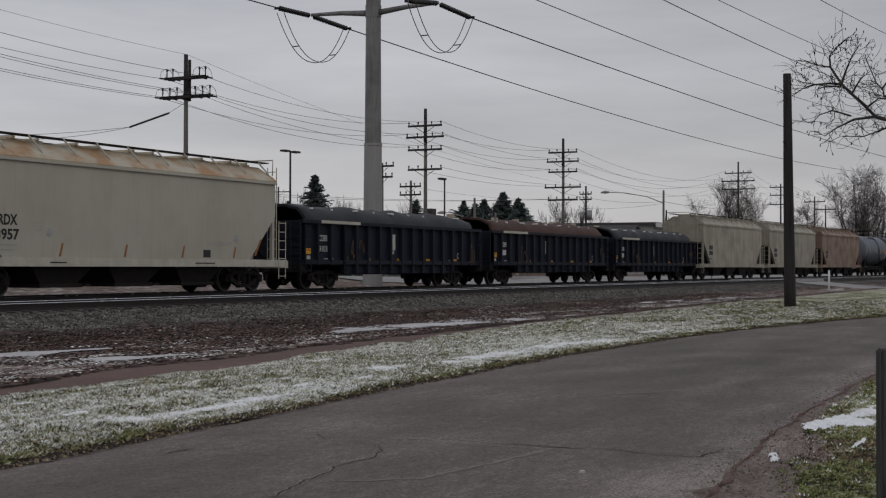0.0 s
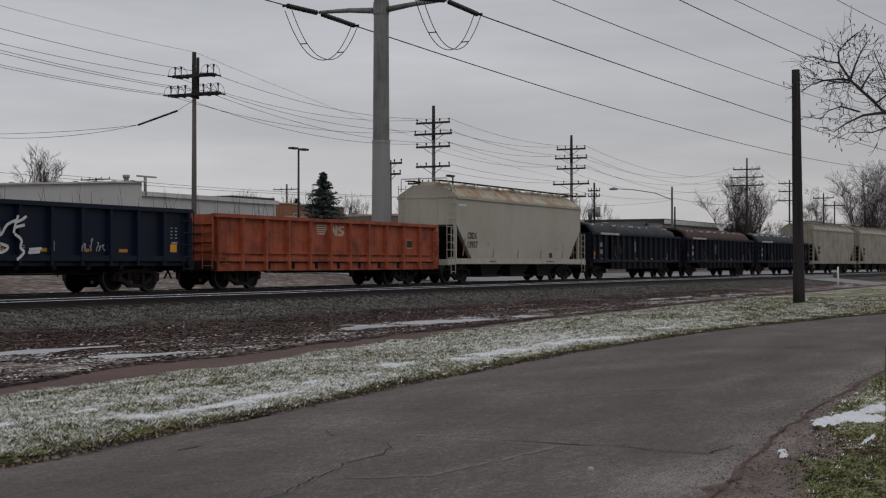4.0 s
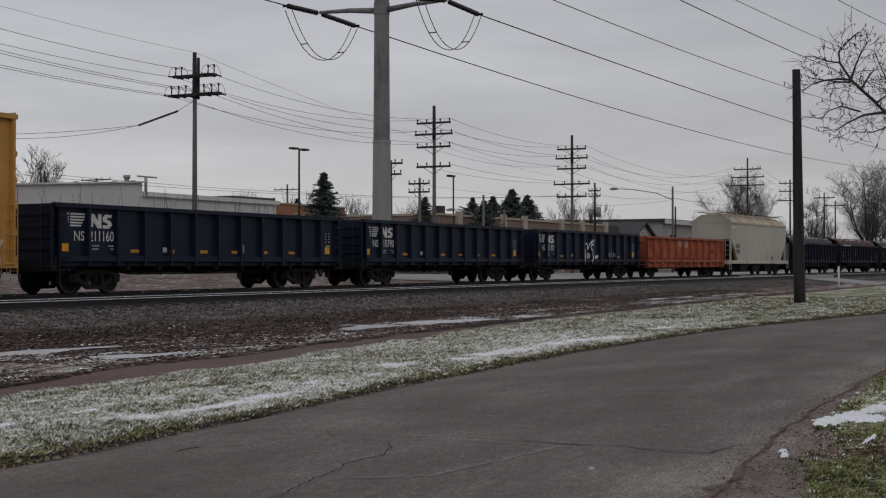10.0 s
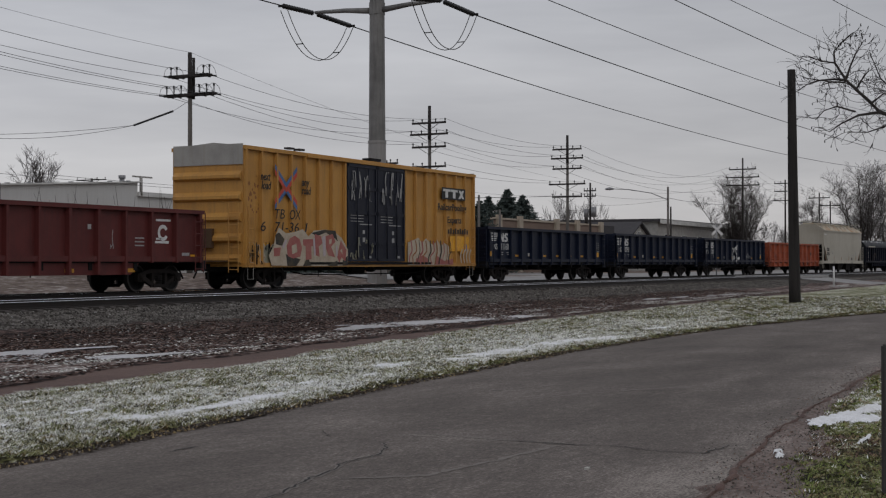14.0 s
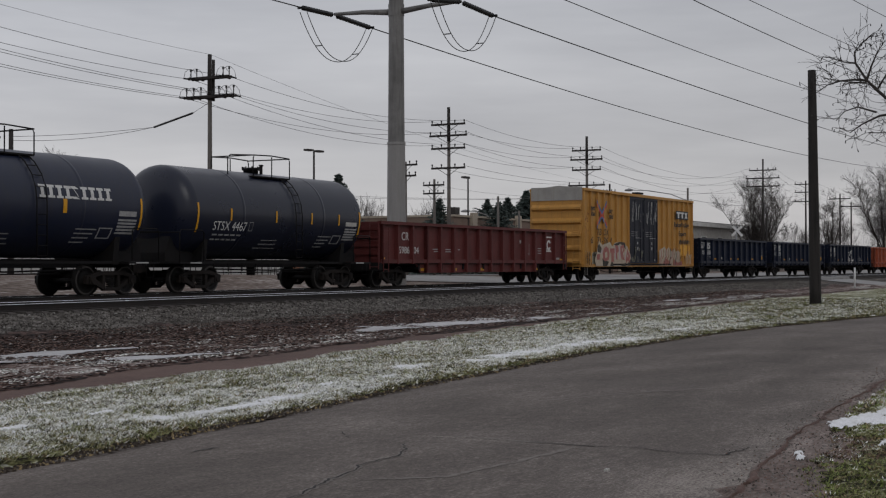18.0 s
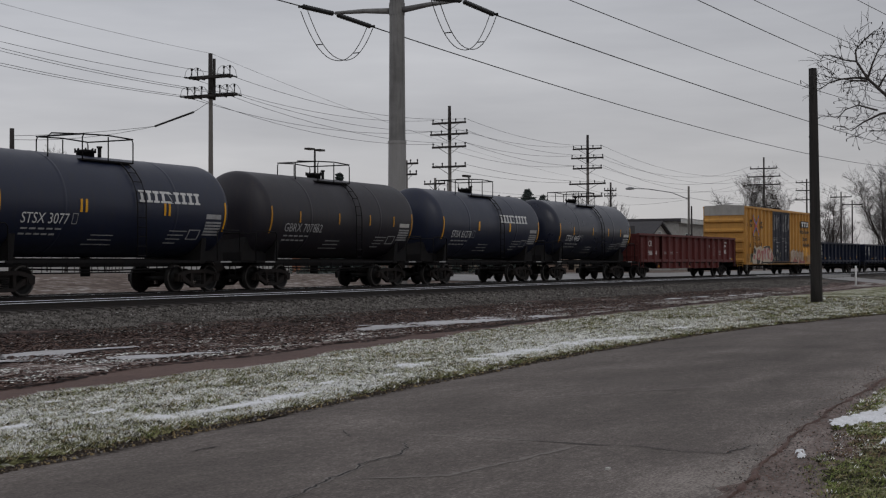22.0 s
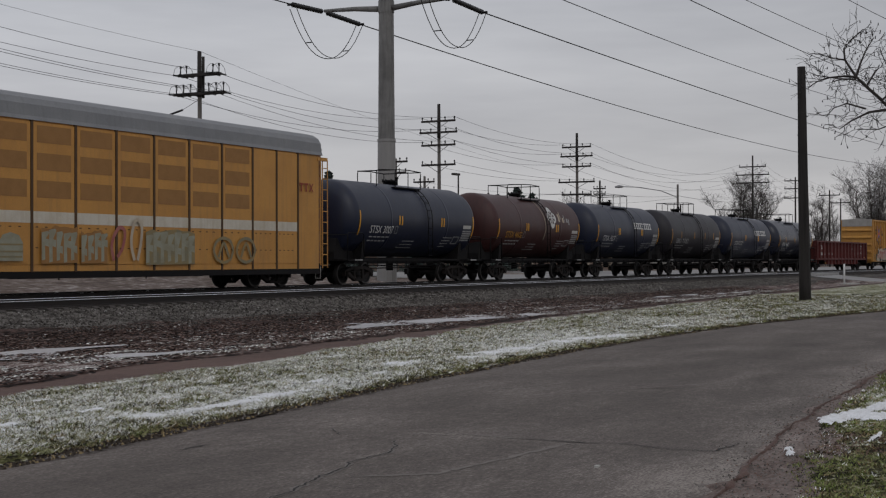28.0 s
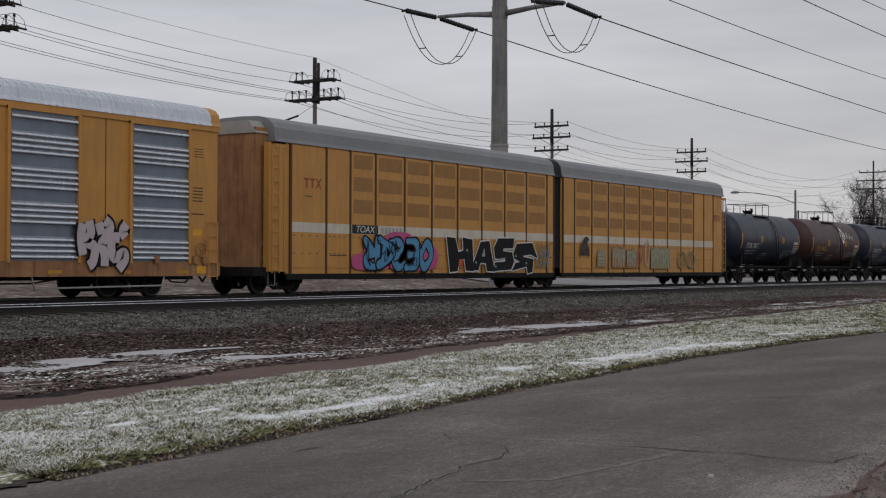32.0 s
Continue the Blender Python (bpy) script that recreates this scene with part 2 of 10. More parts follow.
M_HOTPINK = material("hot_pink_spray_paint", (0.5, 0.08, 0.22), 0.55, second=(0.4, 0.07, 0.17), scale=3.0, bump=0)
M_SPRAYBLUE = material("bright_blue_spray_paint", (0.07, 0.26, 0.45), 0.5, second=(0.04, 0.16, 0.33), scale=3.0, bump=0)
M_SPRAYBLACK = material("black_spray_paint", (0.0085, 0.0085, 0.011), 0.65, scale=3.0, bump=0, spec=0.2)
M_SPRAYGREY = material("pale_grey_green_spray_paint", (0.31, 0.31, 0.24), 0.6, second=(0.24, 0.2, 0.12), scale=2.5, bump=0)
M_TAGPALE = material("faded_olive_spray_paint", (0.27, 0.2, 0.09), 0.6, second=(0.2, 0.19, 0.13), amount=0.8, scale=2.5, bump=0)
M_SPRAYLILAC = material("pale_lilac_spray_paint", (0.5, 0.43, 0.45), 0.55, second=(0.42, 0.35, 0.37), scale=2.0, bump=0)
M_SPRAYDARK = material("dark_grey_spray_paint", (0.045, 0.042, 0.04), 0.65, second=(0.11, 0.09, 0.06), amount=0.6, scale=3.0, bump=0, spec=0.2)
M_SPRAYGLINT = material("pale_blue_spray_paint", (0.3, 0.45, 0.5), 0.6, scale=3.0, bump=0)
M_REFLECT = material("yellow_reflector", (0.75, 0.36, 0.015), 0.4, scale=8.0, bump=0)
M_REFLECTDIRTY = material("dirty_yellow_reflector", (0.5, 0.24, 0.02), 0.5, scale=8.0, bump=0)
M_BLACKTEXT = material("black_stencil_paint", (0.018, 0.018, 0.018), 0.6, scale=6.0, bump=0)
M_RED = material("red_stripe_paint", (0.55, 0.075, 0.04), 0.55, scale=4.0, bump=0)
M_BLUE = material("blue_stripe_paint", (0.075, 0.15, 0.33), 0.55, scale=4.0, bump=0)
M_REDTEXT = material("faded_red_stencil_paint", (0.3, 0.06, 0.03), 0.6, scale=4.0, bump=0)
M_RUSTSTRIP = material("rust_stain", (0.3, 0.13, 0.05), 0.7, second=(0.2, 0.08, 0.03), scale=5.0, bump=0)
M_BEIGE = material("pale_sill_paint", (0.5, 0.47, 0.4), 0.6, scale=2.0, streak=0.3, streak_colour=(0.3, 0.26, 0.2), bump=0)
M_TARP = material("dark_load_cover", (0.014, 0.016, 0.02), 0.65, second=(0.026, 0.028, 0.033), scale=1.2, bump=0.6, bump_scale=3.0)
M_TARPRUST = material("rusty_scrap_cover", (0.075, 0.035, 0.024), 0.8, second=(0.032, 0.03, 0.031), scale=1.2, bump=0.6, bump_scale=3.0)
M_PAPER = material("pale_placard", (0.5, 0.49, 0.46), 0.6, scale=9.0, bump=0)


# ---- building helpers ----
def box(bm, x0, x1, y0, y1, z0, z1, mi=0):
    v = [bm.verts.new(p) for p in ((x0, y0, z0), (x1, y0, z0), (x1, y1, z0), (x0, y1, z0),
                                   (x0, y0, z1), (x1, y0, z1), (x1, y1, z1), (x0, y1, z1))]
    for q in ((0, 3, 2, 1), (4, 5, 6, 7), (0, 1, 5, 4), (1, 2, 6, 5), (2, 3, 7, 6), (3, 0, 4, 7)):
        bm.faces.new([v[i] for i in q]).material_index = mi
    return v


def prism(bm, pts, a0, a1, axis="x"):
    """A closed outline drawn across an axis, drawn out along it from a0 to a1."""
    def put(a, p):
        return {"x": (a, p[0], p[1]), "y": (p[0], a, p[1]), "z": (p[0], p[1], a)}[axis]
    lo = [bm.verts.new(put(a0, p)) for p in pts]
    hi = [bm.verts.new(put(a1, p)) for p in pts]
    k = len(pts)
    for i in range(k):
        bm.faces.new((lo[i], lo[(i + 1) % k], hi[(i + 1) % k], hi[i]))
    bm.faces.new(lo[::-1])
    bm.faces.new(hi)


def tube(bm, p0, p1, r0, r1=None, sides=8, caps=True):
    p0, p1 = Vector(p0), Vector(p1)
    r1 = r0 if r1 is None else r1
    d = (p1 - p0).normalized()
    a = d.orthogonal().normalized()
    b = d.cross(a)
    rings = []
    for p, r in ((p0, r0), (p1, r1)):
        rings.append([bm.verts.new(p + r * (math.cos(t) * a + math.sin(t) * b))
                      for t in (2 * math.pi * i / sides for i in range(sides))])
    for i in range(sides):
        j = (i + 1) % sides
        f = bm.faces.new((rings[0][i], rings[0][j], rings[1][j], rings[1][i]))
        f.smooth = sides > 5
    if caps:
        bm.faces.new(rings[0][::-1])
        bm.faces.new(rings[1])


def path_tube(bm, pts, r, sides=6):
    """A bent rod through points, one ring a point."""
    pts = [Vector(p) for p in pts]
    rings = []
    for i, p in enumerate(pts):
        d = (pts[min(i + 1, len(pts) - 1)] - pts[max(i - 1, 0)]).normalized()
        ref = Vector((0, 0, 1)) if abs(d.z) < 0.95 else Vector((0, 1, 0))
        a = d.cross(ref).normalized()
        b = d.cross(a)
        rr = r[i] if isinstance(r, (list, tuple)) else r
        rings.append([bm.verts.new(p + rr * (math.cos(t) * a + math.sin(t) * b))
                      for t in (2 * math.pi * k / sides for k in range(sides))])
    for q, w in zip(rings, rings[1:]):
        for k in range(sides):
            f = bm.faces.new((q[k], q[(k + 1) % sides], w[(k + 1) % sides], w[k]))
            f.smooth = True
    bm.faces.new(rings[0][::-1])
    bm.faces.new(rings[-1])


def revolve(bm, profile, axis="x", sides=24, smooth=True):
    """Turns (along, radius) pairs about an axis through the origin."""
    rings = []
    for a, r in profile:
        ring = []
        for i in range(sides):
            t = 2 * math.pi * i / sides
            c, s = r * math.cos(t), r * math.sin(t)
            ring.append(bm.verts.new({"x": (a, c, s), "y": (c, a, s), "z": (c, s, a)}[axis]))
        rings.append(ring)
    for q, w in zip(rings, rings[1:]):
        for i in range(sides):
            f = bm.faces.new((q[i], q[(i + 1) % sides], w[(i + 1) % sides], w[i]))
            f.smooth = smooth
    bm.faces.new(rings[0][::-1])
    bm.faces.new(rings[-1])


def mesh_of(name, bm, mats):
    bmesh.ops.recalc_face_normals(bm, faces=bm.faces[:])
    me = bpy.data.meshes.new(name)
    bm.to_mesh(me)
    bm.free()
    for m in (mats if isinstance(mats, (list, tuple)) else [mats]):
        me.materials.append(m)
    return me


def part(name, bm, mats, parent=None, label="", at=None):
    """Links a bmesh as one mesh object, under a thing or a part."""
    ob = new(name, mesh_of(name, bm, mats))
    if parent is not None:
        ob.parent = parent
    if at is not None:
        ob.matrix_basis = Matrix.Translation(at) if not isinstance(at, Matrix) else at
    return tagged(ob, label=label)


def again(ob, at, parent=None):
    """One more object on the same mesh."""
    o = new(ob.name.split(".")[0], ob.data)
    o.parent = parent if parent is not None else ob.parent
    o.matrix_basis = Matrix.Translation(at) if not isinstance(at, Matrix) else at
    return o


def B(*boxes):
    bm = bmesh.new()
    for b in boxes:
        box(bm, *b)
    return bm


def lettering(text, size, mats, parent, at, width=None, label="", shear=0.0, name="lettering", flip=False, extrude=0.003, offset=0.0):
    """Words in the built-in font, on the side that faces -y, from their lower left corner. width: metres that they fill."""
    cu = bpy.data.curves.new(name, "FONT")
    cu.body, cu.size, cu.shear, cu.extrude, cu.offset = text, size, shear, extrude, offset
    cu.resolution_u = 3
    tmp = new("tmp", cu)
    dg = bpy.context.evaluated_depsgraph_get()
    me = bpy.data.meshes.new_from_object(tmp.evaluated_get(dg))
    bpy.data.objects.remove(tmp)
    me.materials.clear()
    me.materials.append(mats)
    xs = [v.co.x for v in me.vertices]
    if width and xs:
        k = width / (max(xs) - min(xs))
        me.transform(Matrix.Diagonal((k, 1, 1, 1)))
    ob = new(name, me)
    ob.parent = parent
    ob.matrix_basis = Matrix.Translation(at) @ pose(0, 0, 0, 90, 0, 0)
    return tagged(ob, label=label)


def bars(parent, mats, rects, y, name="stencil", label="", thick=0.006):
    """Plain flat bars (x0, x1, z0, z1) on the side that faces -y."""
    bm = bmesh.new()
    for x0, x1, z0, z1 in rects:
        box(bm, x0, x1, y - thick, y, z0, z1)
    return part(name, bm, mats, parent, label)


def thing(name, label, category, group="", m=None):
    ob = new(name)
    ob.empty_display_size = 0.3
    if m is not None:
        ob.matrix_basis = m
    return tagged(ob, label, category, group)


# ---- ground ----
RAIL_Z = 0.667
TRAIN_Y = 30.4
NEAR_Y = 25.3
ROAD_L = ((-80, 3.0), (-30, 6.0), (0, 7.5), (7.9, 8.05), (9.6, 8.2), (11.9, 8.42), (13.4, 8.56), (15.3, 8.78), (16.7, 8.85), (19.3, 9.05), (23, 9.32), (28, 9.38), (34, 9.15), (39.3, 8.5), (45, 7.6), (54, 5.2), (64, 1.2), (84, -9))
ROAD_R = ((-80, -4.0), (-30, -0.6), (0, 1.5), (9.1, 2.62), (11, 2.92), (13.1, 3.14), (16, 3.32), (20, 3.52), (24, 3.6), (31, 3.3), (39, 2.4), (46, 0.8), (54, -2.2), (64, -7), (84, -18))
TURF_R = ((-80, -4.6), (-30, -1.1), (0, 1.0), (8, 1.95), (9.3, 2.16), (10.5, 2.52), (12, 2.6), (13.2, 2.86), (15, 3.06), (17.6, 3.22), (20, 3.44), (24, 3.52), (31, 3.2), (39, 2.3), (46, 0.7), (54, -2.3), (64, -7.1), (84, -18.1))
GRASS_F = ((-80, 9.0), (-30, 10.3), (0, 11.2), (11.5, 11.8), (12.9, 12.1), (14.1, 12.15), (16.2, 12.4), (18.2, 12.6), (21.4, 13.05), (26, 13.7), (31, 14.4), (37.5, 14.95), (46, 15.2), (62, 16.2), (90, 17.0), (120, 17.3))
BROWN_F = ((-80, 10.6), (0, 12.3), (12.6, 12.95), (14, 13.2), (16.1, 13.85), (17.7, 14.1), (18.9, 13.9), (21.4, 14.3), (25.4, 14.7), (28, 14.9), (33.5, 15.4), (38, 15.6), (62, 16.7), (120, 17.8))
RELIEF = ((-400, 0), (19.2, 0), (20.4, 0.06), (23.2, 0.3), (24.1, 0.4), (32.2, 0.42), (34.5, 0.3))


def along(table, x):
    """Straight-line interpolation in a table of (x, y) pairs."""
    return np.interp(x, [p[0] for p in table], [p[1] for p in table])


def bend(x):
    """How far the tracks have swung towards the road at x: straight, then a wide curve, then straight again."""
    c = np.clip(np.asarray(x, float) - 60, 0, 90)
    return -0.00027 * c * c - 0.0486 * np.maximum(np.asarray(x, float) - 150, 0)


def bend_turn(x):
    return math.atan(-0.00054 * min(max(x - 60, 0), 90))


def ground_z(x, y):
    """The lie of the land: flat by the road, up to the ballast, and a low bank behind the tracks."""
    x, y = np.asarray(x, float), np.asarray(y, float)
    y = y - bend(x)
    bank = np.interp(x, (40, 62, 90, 130), (1.15, 1.1, 0.75, 0.62))
    far = np.where(y < 41, 0.3 + (bank - 0.36) * np.clip((y - 34.5) / 6.5, 0, 1), bank - 0.06 + 0.06 * np.clip((y - 41) / 3, 0, 1))
    return np.where(y > 34.5, far, along(RELIEF, y))


def lattice(ix, iy, seed):
    h = (ix.astype(np.int64) * 374761393 + iy.astype(np.int64) * 668265263 + seed * 974634541) & 0x7FFFFFFF
    h = ((h ^ (h >> 13)) * 1274126177) & 0x7FFFFFFF
    return ((h ^ (h >> 16)) & 0xFFFF) / 32767.5 - 1.0


def soft_noise(x, y, s, seed=0):
    """Smooth noise of about -1 to 1, s bumps a metre, for numbers or arrays."""
    x, y = np.broadcast_arrays(np.asarray(x, float) * s, np.asarray(y, float) * s)
    ix, iy = np.floor(x), np.floor(y)
    u, v = x - ix, y - iy
    u, v = u * u * (3 - 2 * u), v * v * (3 - 2 * v)
    a, b = lattice(ix, iy, seed), lattice(ix + 1, iy, seed)
    c, d = lattice(ix, iy + 1, seed), lattice(ix + 1, iy + 1, seed)
    return (a + (b - a) * u) * (1 - v) + (c + (d - c) * u) * v


def array_mesh(name, verts, faces, mats, mi=None, smooth=False, attribute=None):
    """A mesh from arrays: points, and faces of one and the same number of corners."""
    me = bpy.data.meshes.new(name)
    n, k = faces.shape
    me.vertices.add(len(verts))
    me.vertices.foreach_set("co", np.asarray(verts, np.float32).ravel())
    me.loops.add(n * k)
    me.loops.foreach_set("vertex_index", np.asarray(faces, np.int32).ravel())
    me.polygons.add(n)
    me.polygons.foreach_set("loop_start", np.arange(0, n * k, k, dtype=np.int32))
    for m in (mats if isinstance(mats, (list, tuple)) else [mats]):
        me.materials.append(m)
    if mi is not None:
        me.polygons.foreach_set("material_index", np.asarray(mi, np.int32))
    me.polygons.foreach_set("use_smooth", np.full(n, smooth))
    if attribute is not None:
        at = me.attributes.new("frost", "FLOAT", "POINT")
        at.data.foreach_set("value", np.asarray(attribute, np.float32).ravel())
    me.update(calc_edges=True)
    me.validate()
    return me


def grid_faces(nx, ny):
    i, j = np.meshgrid(np.arange(nx - 1), np.arange(ny - 1), indexing="ij")
    a = (i * ny + j).ravel()
    return np.stack((a, a + ny, a + ny + 1, a + 1), 1)


def cover(name, stops, fleck, mid, big, weights, stretch=(1, 1, 1), rough=0.9, bump=0.8, attr=0.0, spec=0.2, distance=0.02):
    """Ground of many small bits: noise at three sizes picks the colour from a ramp."""
    m = bpy.data.materials.new(name)
    m.use_nodes = True
    n, l = m.node_tree.nodes, m.node_tree.links
    b = n["Principled BSDF"]
    b.inputs["Specular IOR Level"].default_value = spec
    b.inputs["Roughness"].default_value = rough
    tc = n.new("ShaderNodeTexCoord")
    mp = n.new("ShaderNodeMapping")
    mp.inputs["Scale"].default_value = stretch
    l.new(tc.outputs["Object"], mp.inputs[0])
    total = None
    first = None
    for sc, w, plain in ((fleck, weights[0], False), (mid, weights[1], False), (big, weights[2], True)):
        t = n.new("ShaderNodeTexNoise")
        t.inputs["Scale"].default_value, t.inputs["Detail"].default_value = sc, 3.0
        t.inputs["Roughness"].default_value = 0.6
        l.new(mp.outputs[0], t.inputs["Vector"])
        first = first or t
        a = n.new("ShaderNodeMath")
        a.operation = "MULTIPLY_ADD"
        a.inputs[1].default_value = w
        a.inputs[2].default_value = 0.5 - 0.5 * w if total is None else -0.5 * w
        l.new(t.outputs["Fac"], a.inputs[0])
        if total is None:
            total = a.outputs[0]
        else:
            c = n.new("ShaderNodeMath")
            l.new(total, c.inputs[0])
            l.new(a.outputs[0], c.inputs[1])
            total = c.outputs[0]
    if attr:
        at = n.new("ShaderNodeAttribute")
        at.attribute_name = "frost"
        a = n.new("ShaderNodeMath")
        a.operation = "MULTIPLY_ADD"
        a.inputs[1].default_value = attr
        l.new(at.outputs["Fac"], a.inputs[0])
        l.new(total, a.inputs[2])
        total = a.outputs[0]
    ramp = n.new("ShaderNodeValToRGB")
    e = ramp.color_ramp.elements
    while len(e) < len(stops):
        e.new(0.5)
    for k, (pos, col) in enumerate(stops):
        e[k].position = pos
        e[k].color = (*col, 1)
    l.new(total, ramp.inputs[0])
    top = ramp.outputs[0]
    l.new(top, b.inputs["Base Color"])
    bp = n.new("ShaderNodeBump")
    bp.inputs["Strength"].default_value, bp.inputs["Distance"].default_value = bump, distance
    l.new(first.outputs["Fac"], bp.inputs["Height"])
    l.new(bp.outputs[0], b.inputs["Normal"])
    return m


# closed old snow: (x, y, half length, half width)
SNOW_EDGE = ((10.7, 8.98, 0.42, 0.12), (11.35, 9.02, 0.3, 0.09), (11.9, 9.0, 0.3, 0.08), (12.5, 9.06, 0.36, 0.11), (13.15, 9.14, 0.4, 0.15), (17.4, 9.85, 0.42, 0.16), (19.35, 9.72, 0.45, 0.15),
             (20.6, 9.95, 0.55, 0.22), (21.7, 9.95, 0.85, 0.2), (23.6, 10.0, 0.8, 0.18), (25.2, 10.05, 1.1, 0.2), (26.6, 9.95, 0.7, 0.14), (30.5, 10.2, 0.9, 0.12))
SNOW_VERGE = ((9.3, 9.5, 0.25, 0.1), (9.9, 10.6, 0.18, 0.07), (11.4, 11.1, 0.2, 0.06), (13.5, 11.6, 0.35, 0.07), (12.2, 10.0, 0.14, 0.05), (15.2, 10.2, 0.2, 0.06), (18.9, 11.9, 0.3, 0.08), (10.6, 9.6, 0.2, 0.05), (14.6, 9.5, 0.25, 0.06), (16.0, 9.4, 0.2, 0.05))
SNOW_NEAR = ((13.75, 2.86, 0.52, 0.15), (14.3, 2.78, 0.55, 0.16), (14.2, 2.58, 0.4, 0.14), (15.2, 2.7, 0.5, 0.1), (11.1, 2.68, 0.1, 0.035), (11.3, 2.74, 0.08, 0.03), (12.6, 2.28, 0.3, 0.025))


def bank_field(x, y, blobs):
    """About 1 in the middle of a bank of snow, 0 at its edge, less beyond."""
    g = np.full(np.broadcast(x, y).shape, -3.0)
    for cx, cy, lx, ly in blobs:
        g = np.maximum(g, 1 - ((x - cx) / lx) ** 2 - ((y - cy) / ly) ** 2)
    return g


def frost_at(x, y):
    """How much old snow lies among the grass: about -0.3 for none, 0.5 for closed snow."""
    x, y = np.asarray(x, float), np.asarray(y, float)
    a, c = along(ROAD_L, x), along(GRASS_F, x)
    v = np.clip((y - a) / (c - a), 0, 1)
    f = np.interp(x, (8, 13, 18, 24, 32, 50), (0.14, 0.13, 0.13, 0.13, 0.09, 0.0))
    f = f + np.interp(v, (0, 0.025, 0.07, 0.3, 0.7, 0.9, 1.0), (-0.3, -0.1, 0.07, 0.03, 0.0, 0.03, 0.08))
    f = np.where(y < 6, -0.25 + 0.3 * np.exp(-((x - 16.5) / 2.2) ** 2), f)
    f = f + 0.11 * soft_noise(x * 0.45, y * 1.3, 0.9) + 0.09 * soft_noise(x, y * 2.2, 2.3, 3) + 0.09 * soft_noise(x, y * 1.8, 6.0, 5)
    return f + 0.45 * np.exp(1.1 * np.minimum(bank_field(x, y, SNOW_EDGE + SNOW_VERGE + SNOW_NEAR) - 1, 0)) * (y > -2)


def wet_at(x, y):
    """Frozen slush and frost on the mud's litter."""
    x, y = np.asarray(x, float), np.asarray(y, float)
    d = y - along(BROWN_F, x)
    f = np.interp(d, (0.0, 0.18, 0.4, 1.8, 3.0, 4.5, 6.0), (-0.25, -0.1, 0.05, 0.03, -0.08, -0.12, -0.16))
    f = f + np.interp(x, (20, 30, 45), (0.0, -0.06, -0.02))
    return f + 0.12 * soft_noise(x * 0.3, y * 1.6, 0.9) + 0.09 * soft_noise(x * 0.5, y * 2.0, 2.6, 2)


def worn_at(x, y):
    """Where the asphalt is worn to its pale stone: near the edges, along old seams, and in patches."""
    x, y = np.asarray(x, float), np.asarray(y, float)
    f = -0.035 + 0.05 * soft_noise(x * 0.25, y, 0.8) + 0.04 * soft_noise(x * 0.4, y, 2.1, 4)
    f = f + 0.12 * np.exp(-((y - along(ROAD_R, x)) / 0.55) ** 2) + 0.05 * np.exp(-((y - along(ROAD_L, x)) / 0.3) ** 2)
    for cx, cy, lx, ly, k in ((17.8, 5.1, 2.0, 0.22, 0.1), (19.2, 4.35, 1.3, 0.2, 0.09), (9.4, 3.2, 1.1, 0.35, 0.1), (11.2, 5.8, 0.12, 0.5, 0.09), (11.15, 4.8, 0.1, 0.45, 0.06), (9.3, 4.85, 0.9, 0.06, 0.09), (10.5, 4.65, 0.8, 0.06, 0.07),
                              (9.4, 5.72, 0.8, 0.06, 0.07), (16.0, 7.7, 2.5, 0.12, 0.06), (24, 7.2, 5.0, 0.25, 0.06), (30, 5.4, 5.0, 0.25, 0.07), (14.5, 3.9, 1.6, 0.2, 0.06), (22.5, 4.1, 2.0, 0.15, 0.07)):
        f = f + k * np.exp(-((x - cx) / lx) ** 2 - ((y - cy) / ly) ** 2)
    return f


M_EARTH = cover("bare_earth_and_dry_grass", ((0.2, (0.05, 0.032, 0.025)), (0.45, (0.12, 0.088, 0.072)), (0.62, (0.19, 0.152, 0.13)), (0.85, (0.45, 0.42, 0.4))), 7.0, 1.2, 0.2, (1.2, 0.6, 0.6), (0.3, 0.6, 1), 0.92, 0.8, distance=0.05)
M_ASPHALT = cover("old_grey_asphalt", ((0.15, (0.06, 0.049, 0.043)), (0.45, (0.114, 0.0955, 0.0845)), (0.6, (0.152, 0.129, 0.115)), (0.85, (0.3, 0.264, 0.236))), 42.0, 9.0, 0.8, (1.1, 0.45, 0.5), (0.6, 1.2, 1.0), 0.82, 0.7, attr=1.5, spec=0.3, distance=0.012)
M_CRACK = material("dark_asphalt_crack", (0.03, 0.027, 0.026), 0.9, scale=9.0, bump=0)
M_SEAM = material("pale_dusty_asphalt_seam", (0.19, 0.168, 0.152), 0.9, second=(0.14, 0.122, 0.11), scale=9.0, bump=0)
M_VERGE = cover("frosted_winter_turf", ((0.18, (0.018, 0.016, 0.007)), (0.36, (0.085, 0.083, 0.03)), (0.5, (0.2, 0.195, 0.09)), (0.62, (0.42, 0.42, 0.31)), (0.85, (0.8, 0.8, 0.77))), 24.0, 8.0, 0.9, (1.5, 0.7, 0.25), (0.45, 1.0, 1), 0.95, 1.0, attr=0.9, distance=0.05)
M_BLADE = material("grass_blade", (0.24, 0.24, 0.11), 0.85, second=(0.34, 0.32, 0.18), scale=3.0, fine=20, bump=0)
M_FROST = material("frosted_grass_blade", (0.88, 0.88, 0.85), 0.85, second=(0.72, 0.72, 0.65), scale=3.0, fine=20, bump=0)
M_STRAW = material("dry_grass_blade", (0.33, 0.25, 0.13), 0.85, second=(0.2, 0.15, 0.08), scale=3.0, fine=20, bump=0)
M_BLADEDARK = material("dark_grass_blade", (0.034, 0.03, 0.015), 0.9, scale=3.0, fine=20, bump=0)
